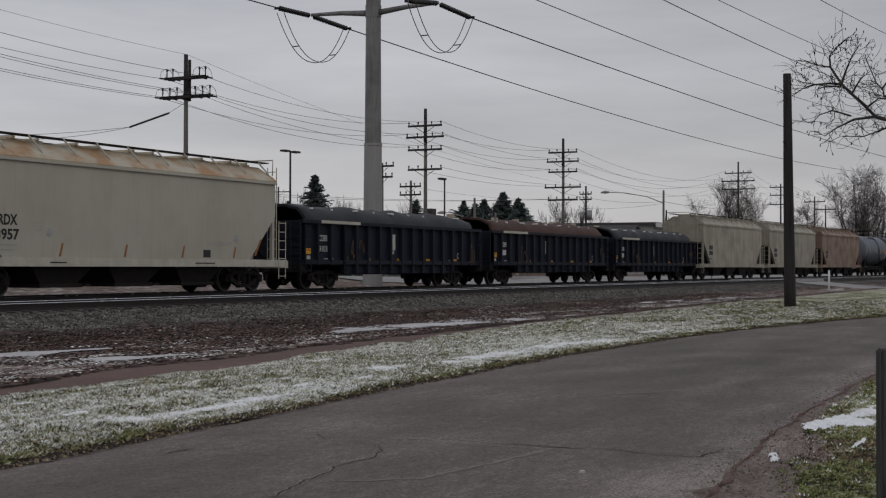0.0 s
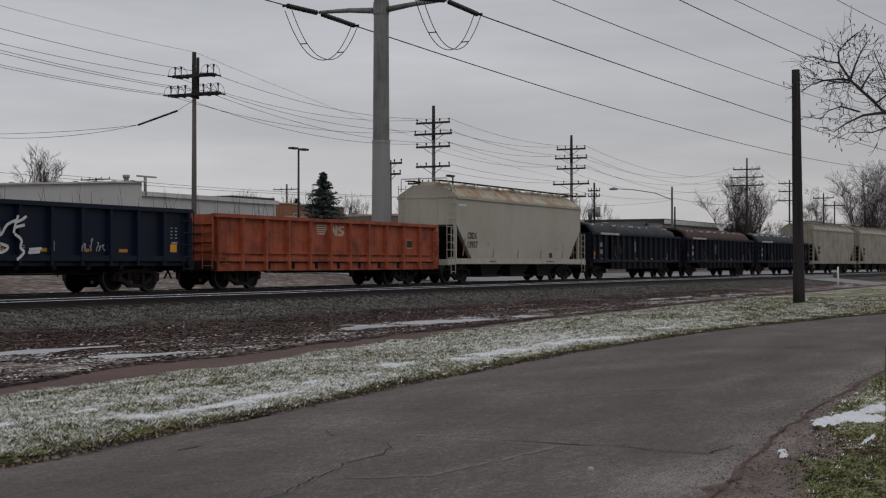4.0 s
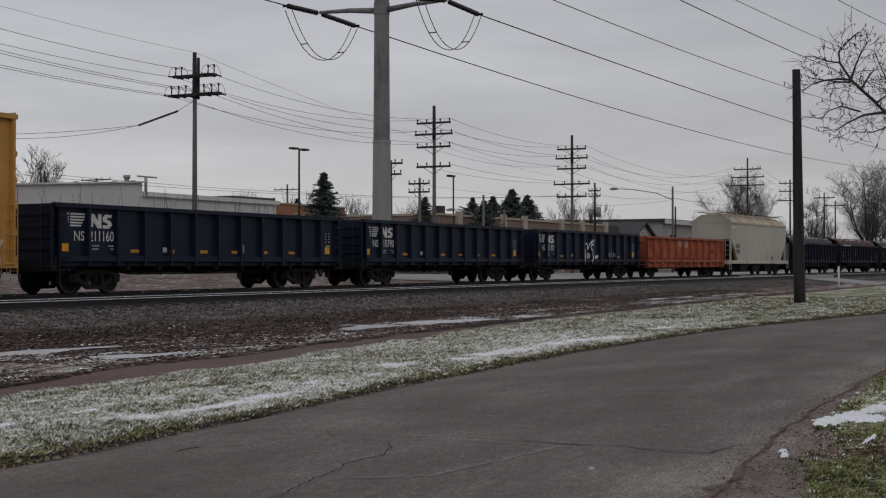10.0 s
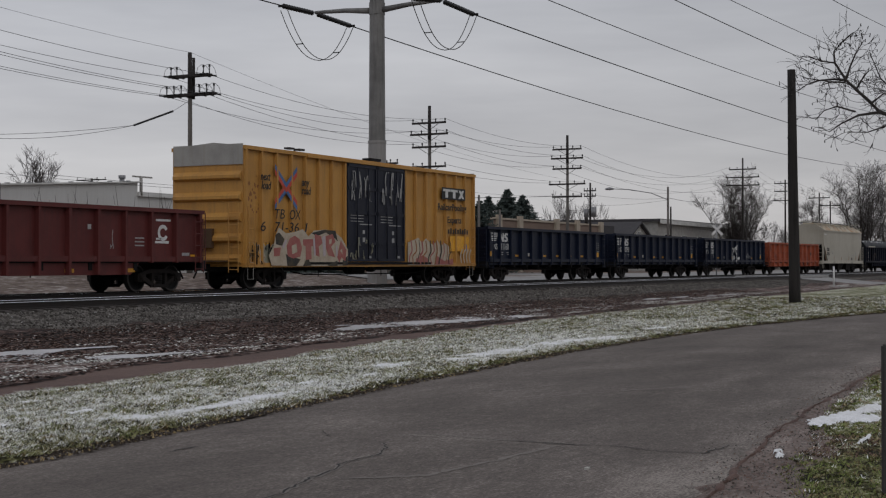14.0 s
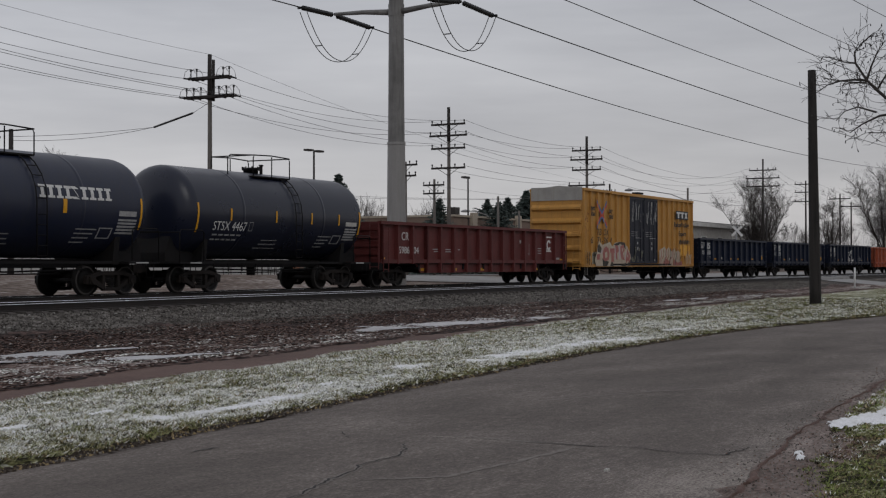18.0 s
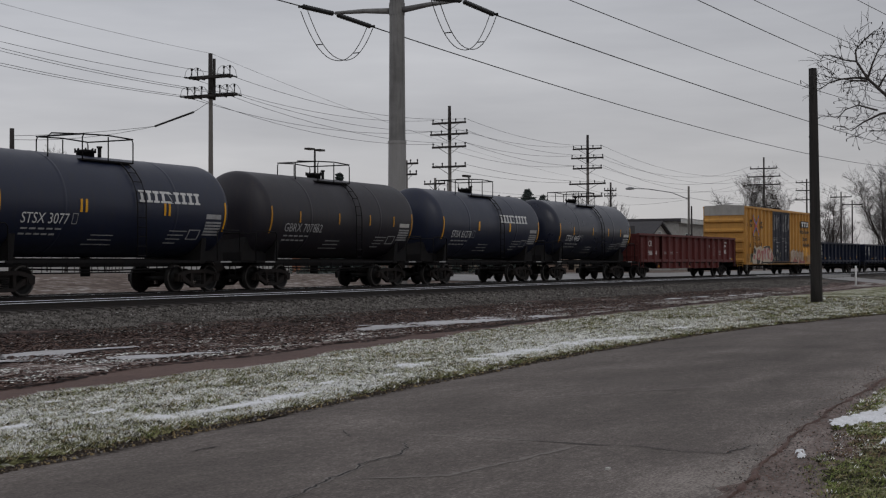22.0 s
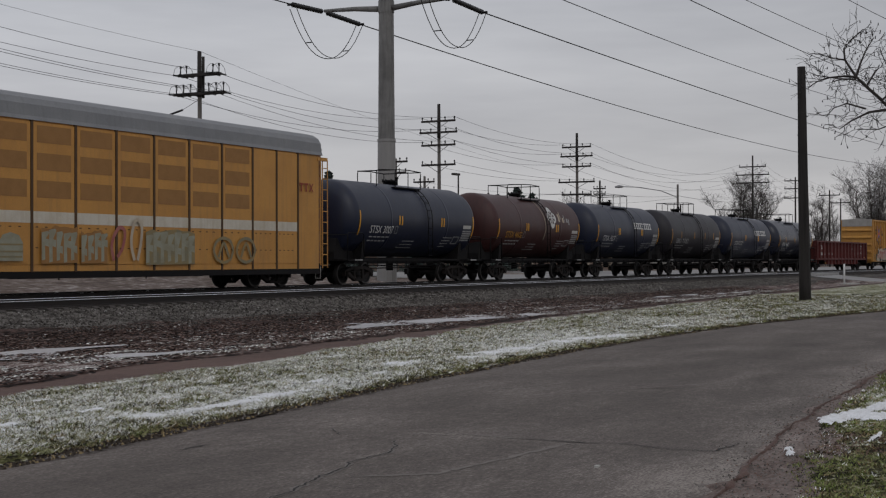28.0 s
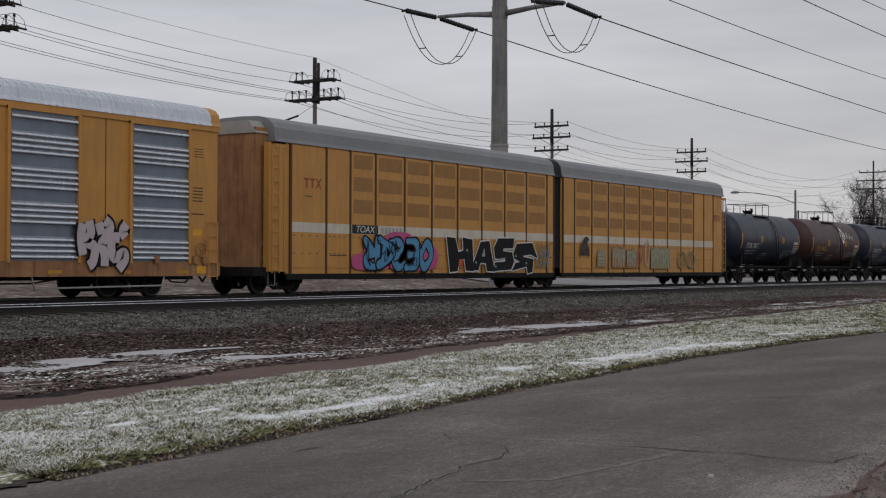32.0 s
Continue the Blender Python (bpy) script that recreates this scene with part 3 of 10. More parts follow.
M_BLADEGREEN = material("fresh_green_blade", (0.2, 0.25, 0.065), 0.85, second=(0.26, 0.29, 0.1), scale=3.0, fine=20, bump=0)
M_SNOW = material("old_granular_snow", (0.84, 0.85, 0.87), 0.8, second=(0.66, 0.66, 0.66), amount=0.6, scale=6.0, fine=45, bump=0.7, bump_scale=30.0)
M_BROWN = cover("wet_brown_track", ((0.2, (0.045, 0.023, 0.018)), (0.45, (0.098, 0.056, 0.045)), (0.65, (0.132, 0.079, 0.064)), (0.88, (0.2, 0.14, 0.118))), 30.0, 6.0, 0.8, (0.5, 0.4, 0.6), (0.4, 0.5, 1), 0.75, 0.6, spec=0.3)
M_MUD = cover("leafy_mud", ((0.2, (0.015, 0.009, 0.0075)), (0.42, (0.07, 0.04, 0.033)), (0.56, (0.14, 0.088, 0.074)), (0.7, (0.33, 0.285, 0.26)), (0.9, (0.6, 0.58, 0.56))), 14.0, 4.0, 0.7, (1.7, 0.9, 0.4), (0.3, 0.8, 1), 0.85, 1.0, attr=1.0, distance=0.06)
M_ICE = cover("grey_slush_ice", ((0.2, (0.26, 0.245, 0.245)), (0.45, (0.43, 0.42, 0.425)), (0.62, (0.52, 0.51, 0.52)), (0.85, (0.64, 0.63, 0.64))), 25.0, 6.0, 1.0, (0.4, 0.5, 0.7), (0.3, 1, 1), 0.45, 0.3, spec=0.4)
M_BALLAST = cover("ballast_stone", ((0.2, (0.007, 0.0062, 0.0056)), (0.45, (0.05, 0.045, 0.04)), (0.62, (0.115, 0.103, 0.093)), (0.85, (0.26, 0.24, 0.222))), 24.0, 5.0, 0.6, (1.6, 0.5, 0.55), (0.4, 1.0, 1), 0.92, 1.0, distance=0.06)
M_STONE = material("grey_crushed_stone", (0.21, 0.195, 0.18), 0.9, second=(0.06, 0.053, 0.048), amount=0.9, scale=2.5, fine=25, bump=0.3)
M_LEAF = material("dead_leaf", (0.16, 0.095, 0.075), 0.85, second=(0.26, 0.19, 0.16), scale=2.0, fine=20, bump=0)
M_LEAFDARK = material("wet_black_leaf", (0.022, 0.014, 0.012), 0.7, scale=2.0, bump=0)
M_TIE = material("weathered_timber_tie", (0.075, 0.066, 0.06), 0.9, second=(0.035, 0.03, 0.027), scale=2.0, fine=25, stretch=(6, 1, 6), bump=0.5)
M_RAILSIDE = material("rusty_rail_web", (0.016, 0.0125, 0.0115), 0.75, second=(0.026, 0.019, 0.016), scale=3.0, bump=0.2)
M_RAILTOP = material("polished_rail_head", (0.78, 0.78, 0.8), 0.25, 0.95, second=(0.6, 0.6, 0.62), scale=2.0, bump=0)
M_CONC = material("pale_concrete", (0.4, 0.39, 0.37), 0.85, scale=2.0, bump=0.2)

bm = bmesh.new()
gx = [-400, -200, -120, -80, -50, -30, -15, 0, 10, 20, 30, 40, 50, 60, 80, 100, 120, 150, 200, 300, 500, 900, 1600, 3000]
gy = [-1500, -600, -250, -100, -50, -20, -5, 5, 12, 19.2, 20.4, 23.2, 24.1, 28, 32.2, 34.5, 36, 38, 41, 44, 60, 90, 150, 300, 700, 1500, 3000]
gv = [[bm.verts.new((x, y, float(ground_z(x, y)) - 0.012)) for y in gy] for x in gx]
for i in range(len(gx) - 1):
    for j in range(len(gy) - 1):
        bm.faces.new((gv[i][j], gv[i + 1][j], gv[i + 1][j + 1], gv[i][j + 1]))
ground = tagged(part("ground", bm, M_EARTH), "brown earth and gravel ground round the tracks", "ground", kind="structure")


def ribbon(name, lo, hi, x0, x1, dx, mats, z, rows=4, wobble=0.0, humps=0.0, edge_drop=0.0, label="", category="ground", frost=None, crown=0.0):
    """A strip of ground between two edge lines, following the relief."""
    n = int((x1 - x0) / dx) + 1
    x = x0 + dx * np.arange(n)
    a = (lo(x) if callable(lo) else along(lo, x)) + wobble * (soft_noise(x, 1.0, 1.7) + 0.5 * soft_noise(x, 7.0, 5.1) + 0.5 * soft_noise(x, 9.0, 13.0))
    c = (hi(x) if callable(hi) else along(hi, x)) + wobble * (soft_noise(x, 30.0, 1.7) + 0.5 * soft_noise(x, 37.0, 5.1))
    v = np.linspace(0, 1, rows + 1)[None, :]
    y = a[:, None] + (c - a)[:, None] * v
    xx = np.repeat(x[:, None], rows + 1, 1)
    h = ground_z(xx, y) + z + humps * soft_noise(xx, y, 0.9) + crown * np.sin(math.pi * v)
    h[:, [0, -1]] -= edge_drop
    me = array_mesh(name, np.stack((xx, y, h), 2).reshape(-1, 3), grid_faces(n, rows + 1), mats, smooth=True, attribute=frost(xx, y) if frost else None)
    return tagged(new(name, me), label, category, kind="structure")


def near_side(x, off):
    return along(TURF_R, x) + off


road = ribbon("road", ROAD_R, ROAD_L, -80, 84, 0.12, M_ASPHALT, 0.012, rows=60, wobble=0.05, humps=0.012, frost=worn_at, label="worn grey asphalt road with cracks", category="road")
verge = ribbon("grass_verge", ROAD_L, GRASS_F, -80, 120, 0.1, M_VERGE, 0.045, rows=50, wobble=0.09, humps=0.035, edge_drop=0.05, frost=frost_at, crown=0.05, label="frosted green grass verge with patches of snow", category="grass")
brown = ribbon("dirt_track", GRASS_F, lambda x: along(BROWN_F, x) + 0.2, -80, 120, 0.5, M_BROWN, 0.014, rows=4, wobble=0.1, humps=0.015, label="wet reddish brown dirt track", category="path")
mud = ribbon("muddy_strip", BROWN_F, lambda x: 21.5 + bend(x), -80, 160, 0.2, M_MUD, 0.034, rows=60, wobble=0.16, edge_drop=0.03, frost=wet_at, humps=0.03, label="leafy mud and snow beside the ballast", category="ground")
ballast = ribbon("ballast_bed", lambda x: 19.4 + bend(x), lambda x: 34.4 + bend(x), -340, 420, 1.0, M_BALLAST, 0.012, rows=40, wobble=0.15, humps=0.03, label="grey crushed stone ballast under the tracks", category="ballast")
near_verge = ribbon("near_grass", lambda x: near_side(x, -9), lambda x: near_side(x, 0.0), -40, 60, 0.1, M_VERGE, 0.03, rows=90, wobble=0.1, humps=0.03, edge_drop=0.05, frost=frost_at, label="green grass with thawing snow at the road's near side", category="grass")
# oil and the shade about the train are both put into this dark colour
M_OILYSHADE = material("oily_black_ballast", (0.019, 0.0165, 0.0155), 0.85, second=(0.032, 0.028, 0.026), scale=1.0, fine=14, bump=1.0, bump_scale=16.0)
track_bed = ribbon("track_bed", lambda x: 24.4 + bend(x), lambda x: 32.0 + bend(x), -340, 420, 1.5, M_OILYSHADE, 0.026, rows=12, wobble=0.1, humps=0.02, label="dark ballast between the rails, oil and train shade in its colour", category="ballast")
M_EDGE = cover("crumbled_soil_edge", ((0.2, (0.018, 0.014, 0.011)), (0.5, (0.055, 0.043, 0.034)), (0.75, (0.12, 0.1, 0.085))), 35.0, 8.0, 1.0, (1.1, 0.5, 0.5), (0.6, 1, 1), 0.95, 1.0, distance=0.03)
soil_edge = ribbon("soil_edge", lambda x: along(ROAD_L, x) - 0.09, lambda x: along(ROAD_L, x) + 0.2, -40, 84, 0.1, M_EDGE, 0.022, rows=3, wobble=0.1, label="dark crumbled soil at the edge of the grass", category="ground")
M_SHOULDER = cover("gravelly_brown_shoulder", ((0.15, (0.075, 0.05, 0.042)), (0.4, (0.16, 0.122, 0.108)), (0.6, (0.22, 0.178, 0.16)), (0.85, (0.36, 0.31, 0.285))), 30.0, 6.0, 0.9, (1.0, 0.6, 0.8), (0.45, 1.0, 1), 0.9, 0.4, distance=0.012)
shoulder = ribbon("gravel_shoulder", lambda x: near_side(x, -0.25), lambda x: along(ROAD_R, x) + 0.1, -40, 84, 0.1, M_SHOULDER, 0.026, rows=8, wobble=0.1, edge_drop=0.02, humps=0.02, label="muddy gravel shoulder of the road", category="ground")
rut = ribbon("wheel_rut", lambda x: along(ROAD_R, x) - 0.02 * np.clip(soft_noise(x, 5.0, 1.3) + 0.1, 0, 1), lambda x: along(ROAD_R, x) + 0.002, -20, 84, 0.08, M_BROWN, 0.046, rows=3, wobble=0.05, edge_drop=0.02, label="dark wet rut along the road's muddy edge", category="ground")
M_FARPAVE = material("pale_far_pavement", (0.27, 0.265, 0.26), 0.8, second=(0.2, 0.19, 0.18), scale=0.2, fine=12, bump=0.2)
far_road = ribbon("far_street", lambda x: 35.6 + bend(x) + np.maximum(0, 80 - x) * 0.2, lambda x: 44.0 + 0 * x, 66, 420, 4.0, M_FARPAVE, 0.02, rows=4, label="pale grey street behind the railway", category="road")
bm = bmesh.new()
cy = [-40, 0, 10, 16, 19.2, 20.4, 23.2, 24.0, 24.02, 26.6, 26.62, 29.0, 29.02, 31.8, 31.82, 34.5, 36, 38, 41, 44, 60, 90]
cv = [[bm.verts.new((x, y + float(bend(x)), (0.63 if 24.01 < y < 26.61 or 29.01 < y < 31.81 else float(ground_z(x, y + float(bend(x)))) + 0.05))) for y in cy] for x in (104, 113)]
for j in range(len(cy) - 1):
    bm.faces.new((cv[0][j], cv[1][j], cv[1][j + 1], cv[0][j + 1]))
tagged(part("crossing_road", bm, M_FARPAVE), "pale grey asphalt road over the level crossing", "road", kind="structure")


# ---- tracks: ties and rails ----
def rail_profile():
    return [(-0.07, 0), (0.07, 0), (0.07, 0.012), (0.012, 0.035), (0.012, 0.135), (0.036, 0.15), (0.036, 0.162), (0.027, 0.172), (-0.027, 0.172), (-0.036, 0.162), (-0.036, 0.15), (-0.012, 0.135), (-0.012, 0.035), (-0.07, 0.012)]


bm = bmesh.new()
prism(bm, [(-1.3, -0.16), (1.3, -0.16), (1.3, -0.045), (1.24, 0.0), (-1.24, 0.0), (-1.3, -0.045)], -0.11, 0.11, "x")
for f in bm.faces:
    f.material_index = 1 if f.normal.z > 0.3 and abs(f.calc_center_median().y) > 1.0 else 0
M_TIETOP = material("frosted_tie_end", (0.45, 0.43, 0.41), 0.9, second=(0.2, 0.18, 0.165), amount=0.8, scale=4.0, fine=25, bump=0.3)
tie_mesh = mesh_of("tie", bm, [M_TIE, M_TIETOP])
for track_y, tlabel in ((NEAR_Y, "empty railway track, worn rails on timber ties"), (TRAIN_Y, "railway track under the freight train")):
    tr = thing("railway_track", tlabel, "track", m=Matrix.Translation((0, track_y, RAIL_Z - 0.172)))
    tr["kind"] = "structure"
    for sgn in (-1, 1):
        b = bmesh.new()
        rings = [[b.verts.new((x, sgn * 0.7525 + q[0] + float(bend(x)), q[1])) for q in rail_profile()] for x in (-340, 0, *range(60, 151, 5), 420)]
        for q, w in zip(rings, rings[1:]):
            for i in range(len(q)):
                f = b.faces.new((q[i - 1], q[i], w[i], w[i - 1]))
                f.material_index = 1 if min(q[i - 1].co.z, q[i].co.z) > 0.161 else 0
        part("rail", b, [M_RAILSIDE, M_RAILTOP], tr, "rail with a polished head")
    k = 0
    x = 14.0
    while x < 150 and k < 240:
        o = new("tie", tie_mesh)
        o.parent = tr
        o.matrix_basis = pose(x, float(bend(x)) + random.uniform(-0.06, 0.06), random.uniform(-0.012, 0.004), 0, 0, math.degrees(bend_turn(x)) + random.uniform(-1.2, 1.2))
        x += 0.53
        k += 1

# loose stones on the ballast, leaves on the mud, grass on the verges
rng = np.random.default_rng(5)


def scatter(name, pts, shape, mats, label, category, sizes):
    """Many small copies of one little shape in one mesh."""
    sv, sf = np.array(shape[0], float), np.array(shape[1], int)
    size, turn, which = (np.asarray(q) for q in sizes)
    c, w = np.cos(turn)[:, None], np.sin(turn)[:, None]
    q = sv[None] * size[:, None, None]
    v = np.stack((pts[:, :1] + q[..., 0] * c - q[..., 1] * w, pts[:, 1:2] + q[..., 0] * w + q[..., 1] * c, pts[:, 2:3] + q[..., 2]), 2)
    f = (np.arange(len(pts)) * len(sv))[:, None, None] + sf[None]
    me = array_mesh(name, v.reshape(-1, 3), f.reshape(-1, sf.shape[1]), mats, np.repeat(which, len(sf)))
    return tagged(new(name, me), label, category, kind="stuff")


def strip_points(n, lo, hi, x0, x1, power, lift):
    x = x0 + (x1 - x0) * rng.random(n) ** power
    a, c = (lo(x) if callable(lo) else along(lo, x)), (hi(x) if callable(hi) else along(hi, x))
    y = a + (c - a) * rng.random(n)
    return np.stack((x, y, ground_z(x, y) + lift), 1)


STONE = ([(-1, -0.8, -0.5), (1, -0.6, -0.5), (0.8, 0.9, -0.5), (-0.9, 0.7, -0.5), (-0.4, -0.4, 0.6), (0.6, 0.1, 0.5), (-0.1, 0.5, 0.65)],
         [(0, 1, 5), (0, 5, 4), (1, 2, 6), (1, 6, 5), (2, 3, 6), (3, 0, 4), (3, 4, 6), (4, 5, 6)])
pts = strip_points(52000, lambda x: 20.7 + bend(x) + 0.5 * soft_noise(x, 3.0, 0.4), lambda x: 24.4 + bend(x), 17, 95, 1.6, 0.03)
scatter("ballast_stones", pts, STONE, [M_STONE, M_BALLAST, M_CONC], "loose grey crushed stones on the ballast shoulder", "stones",
        (rng.uniform(0.015, 0.05, len(pts)), rng.uniform(0, 6.3, len(pts)), rng.choice([0, 1, 2], len(pts), p=[0.6, 0.39, 0.01])))
LEAFSHAPE = ([(-1, 0, 0), (0, -0.6, 0.25), (1, 0, 0.05), (0, 0.6, 0.2)], [(0, 1, 2), (0, 2, 3)])
pts = strip_points(60000, lambda x: along(BROWN_F, x) + 0.05, lambda x: 21.2 + bend(x), 11, 75, 1.5, 0.05)
white = wet_at(pts[:, 0], pts[:, 1]) + 0.16 * soft_noise(pts[:, 0] * 0.5, pts[:, 1] * 1.5, 3.0, 8) + rng.normal(0, 0.1, len(pts)) > 0.13
kind = np.where(white, 2, rng.choice([0, 1, 3], len(pts), p=[0.5, 0.2, 0.3]))
scatter("dead_leaves", pts, LEAFSHAPE, [M_LEAF, M_MUD, M_FROST, M_LEAFDARK], "brown and frosted dead leaves on the mud", "leaves",
        (rng.uniform(0.025, 0.07, len(pts)), rng.normal(0, 0.7, len(pts)), kind))


def turf_z(x, y):
    """Top of the crowned verge, or of the flat grass across the road."""
    a, c = along(ROAD_L, x), along(GRASS_F, x)
    h = ground_z(x, y) + 0.035 * soft_noise(x, y, 0.9)
    return h + np.where(y < a - 1, 0.03, 0.045 + 0.05 * np.sin(math.pi * np.clip((y - a) / (c - a), 0, 1)))


def grass(name, lo, hi, x0, x1, tufts, each, label, power=1.8, short=1.0, green=0.0):
    """Tufts of leaning blades; a tuft is frosted or bare as a whole, but for a few blades."""
    p = strip_points(tufts, lo, hi, x0, x1, power, 0)
    tx, ty = p[:, 0], p[:, 1]
    f = frost_at(tx, ty) + rng.normal(0, 0.2, tufts)
    kind = rng.choice([0, 2, 3, 4], tufts, p=[0.42 - 0.16 * green, 0.14, 0.38 - 0.24 * green, 0.06 + 0.4 * green])
    if green:
        dead = np.exp(-((tx - 12.2) / 0.8) ** 2) + 0.5 * soft_noise(tx, ty, 2.0, 11) > 0.4
        kind = np.where(dead, rng.choice([2, 3, 5], tufts, p=[0.25, 0.3, 0.45]), kind)
    kind = np.where(f > 0.145, 1, kind)
    n = tufts * each
    kind = np.repeat(kind, each)
    stray = rng.random(n) < 0.1
    kind = np.where(stray, rng.choice([0, 1, 3], n, p=[0.55 + 0.15 * green, 0.2 - 0.15 * green, 0.25]), kind)
    grown = 1 + 0.05 * np.repeat(tx, each)
    x = np.repeat(tx, each) + rng.normal(0, 0.016, n) * grown
    y = np.repeat(ty, each) + rng.normal(0, 0.014, n) * grown
    z = turf_z(x, y) - 0.004
    h = rng.uniform(0.012, 0.036, n) * short * (1 + 0.012 * x)
    w = rng.uniform(0.003, 0.0075, n) * (1 + 0.06 * x)
    a = rng.uniform(0, 6.28, n)
    lx, ly = rng.normal(0, 1.5, n) * h + np.repeat(rng.normal(0, 0.02, tufts), each), rng.normal(0, 0.9, n) * h
    v = np.stack((np.stack((x - w * np.cos(a), y - w * np.sin(a), z), 1), np.stack((x + w * np.cos(a), y + w * np.sin(a), z), 1), np.stack((x + lx, y + ly, z + h), 1)), 1)
    me = array_mesh(name, v.reshape(-1, 3), np.arange(3 * n).reshape(-1, 3), [M_BLADE, M_FROST, M_STRAW, M_BLADEDARK, M_BLADEGREEN, M_LEAF], kind)
    return tagged(new(name, me), label, "grass", kind="stuff")


grass("frosted_grass", lambda x: along(ROAD_L, x) - 0.03 + 0.1 * soft_noise(x, 4.0, 6.0), GRASS_F, 7, 62, 62000, 6, "short frosted grass blades on the verge")
grass("roadside_grass", lambda x: near_side(x, -3.0), lambda x: near_side(x, 0.02), 8, 26, 16000, 6, "short green grass at the road's near edge", 1.2, 0.8, 1.0)


def sheet(name, blobs, cell, mats, label, category, thick, lift, rough, turf=True, group=""):
    """A thin ragged sheet of snow or ice over the ground, highest in the middle, its edge eaten away."""
    x0, x1 = min(b[0] - 1.3 * b[2] for b in blobs), max(b[0] + 1.3 * b[2] for b in blobs)
    y0, y1 = min(b[1] - 1.3 * b[3] for b in blobs), max(b[1] + 1.3 * b[3] for b in blobs)
    nx, ny = int((x1 - x0) / cell[0]) + 2, int((y1 - y0) / cell[1]) + 2
    x, y = np.meshgrid(x0 + cell[0] * np.arange(nx), y0 + cell[1] * np.arange(ny), indexing="ij")
    s = 1 / cell[0]
    g = bank_field(x, y, blobs) + rough * (0.8 * soft_noise(x, y * 2.2, s * 0.1, 21) + 0.7 * soft_noise(x, y * 2.0, s * 0.3, 22) + 0.5 * soft_noise(x, y, s * 0.9, 23))
    z = (turf_z(x, y) if turf else ground_z(x, y) + 0.03 * soft_noise(x, y, 0.9)) + lift + thick * np.clip(g, -0.5, 1)
    f = grid_faces(nx, ny)
    f = f[(g.ravel()[f] > 0).sum(1) >= 3]
    used, f = np.unique(f, return_inverse=True)
    v = np.stack((x, y, z), 2).reshape(-1, 3)[used]
    me = array_mesh(name, v, f.reshape(-1, 4), mats, smooth=True)
    return tagged(new(name, me), label, category, group, kind="stuff")


for blobs, lb in ((SNOW_EDGE[:5], "white strip of old snow along the grass edge"), (SNOW_EDGE[5:6], "small white patch of old snow on grass"), (SNOW_EDGE[6:9], "white patches of old snow on grass"), (SNOW_EDGE[9:12], "long thin patch of old snow on grass"), (SNOW_EDGE[12:], "small white patch of old snow on grass")):
    sheet("snow_patch", blobs, (0.022, 0.014), M_SNOW, lb, "snow", 0.024, 0.003, 1.15, group="snow patches on the verge")
for b in SNOW_VERGE:
    sheet("snow_patch", (b,), (0.022, 0.014), M_SNOW, "small white patch of old snow on grass", "snow", 0.02, 0.005, 0.85, group="snow patches on the verge")
for blobs, lb in ((SNOW_NEAR[:4], "white bank of thawing snow beside the road"), (SNOW_NEAR[4:6], "small lumps of white snow on the shoulder"), (SNOW_NEAR[6:], "thin streak of snow on grass beside the road")):
    sheet("snow_patch", blobs, (0.02, 0.012), M_SNOW, lb, "snow", 0.03, 0.012, 0.6, group="snow patches beside the road")
for blobs in (((15.9, 16.9, 1.7, 0.75), (17.6, 17.3, 1.5, 0.45), (18.9, 17.2, 1.0, 0.25), (13.6, 16.2, 1.5, 0.7)), ((17.4, 15.3, 0.9, 0.28), (18.4, 14.98, 1.1, 0.22), (19.4, 14.95, 0.9, 0.2), (20.1, 15.05, 0.5, 0.12)),
              ((28.6, 16.8, 1.7, 0.45), (30.6, 17.1, 2.4, 0.95), (32.8, 17.0, 2.4, 0.95), (34.6, 16.3, 2.2, 0.55)), ((58, 19.0, 3.0, 0.4),), ((66, 18.4, 4.0, 0.3),), ((46, 17.4, 2.0, 0.2),)):
    sheet("ice_patch", blobs, (0.08, 0.05), M_ICE, "flat grey slushy ice in the mud", "ice", 0.008, 0.055, 0.32, False, "ice patches in the mud")
pts = strip_points(90000, lambda x: along(ROAD_L, x) + 0.1, GRASS_F, 7, 45, 1.7, 0.075)
pts = pts[frost_at(pts[:, 0], pts[:, 1]) + rng.normal(0, 0.1, len(pts)) > 0.3]
pts[:, 2] = turf_z(pts[:, 0], pts[:, 1]) + 0.008
FLAKE = ([(a, b, c * 0.4) for a, b, c in STONE[0]], STONE[1])
scatter("snow_crumbs", pts, FLAKE, [M_SNOW], "crumbs of old white snow among the grass", "snow", (rng.uniform(0.008, 0.03, len(pts)), rng.uniform(0, 6.3, len(pts)), np.zeros(len(pts), int)))


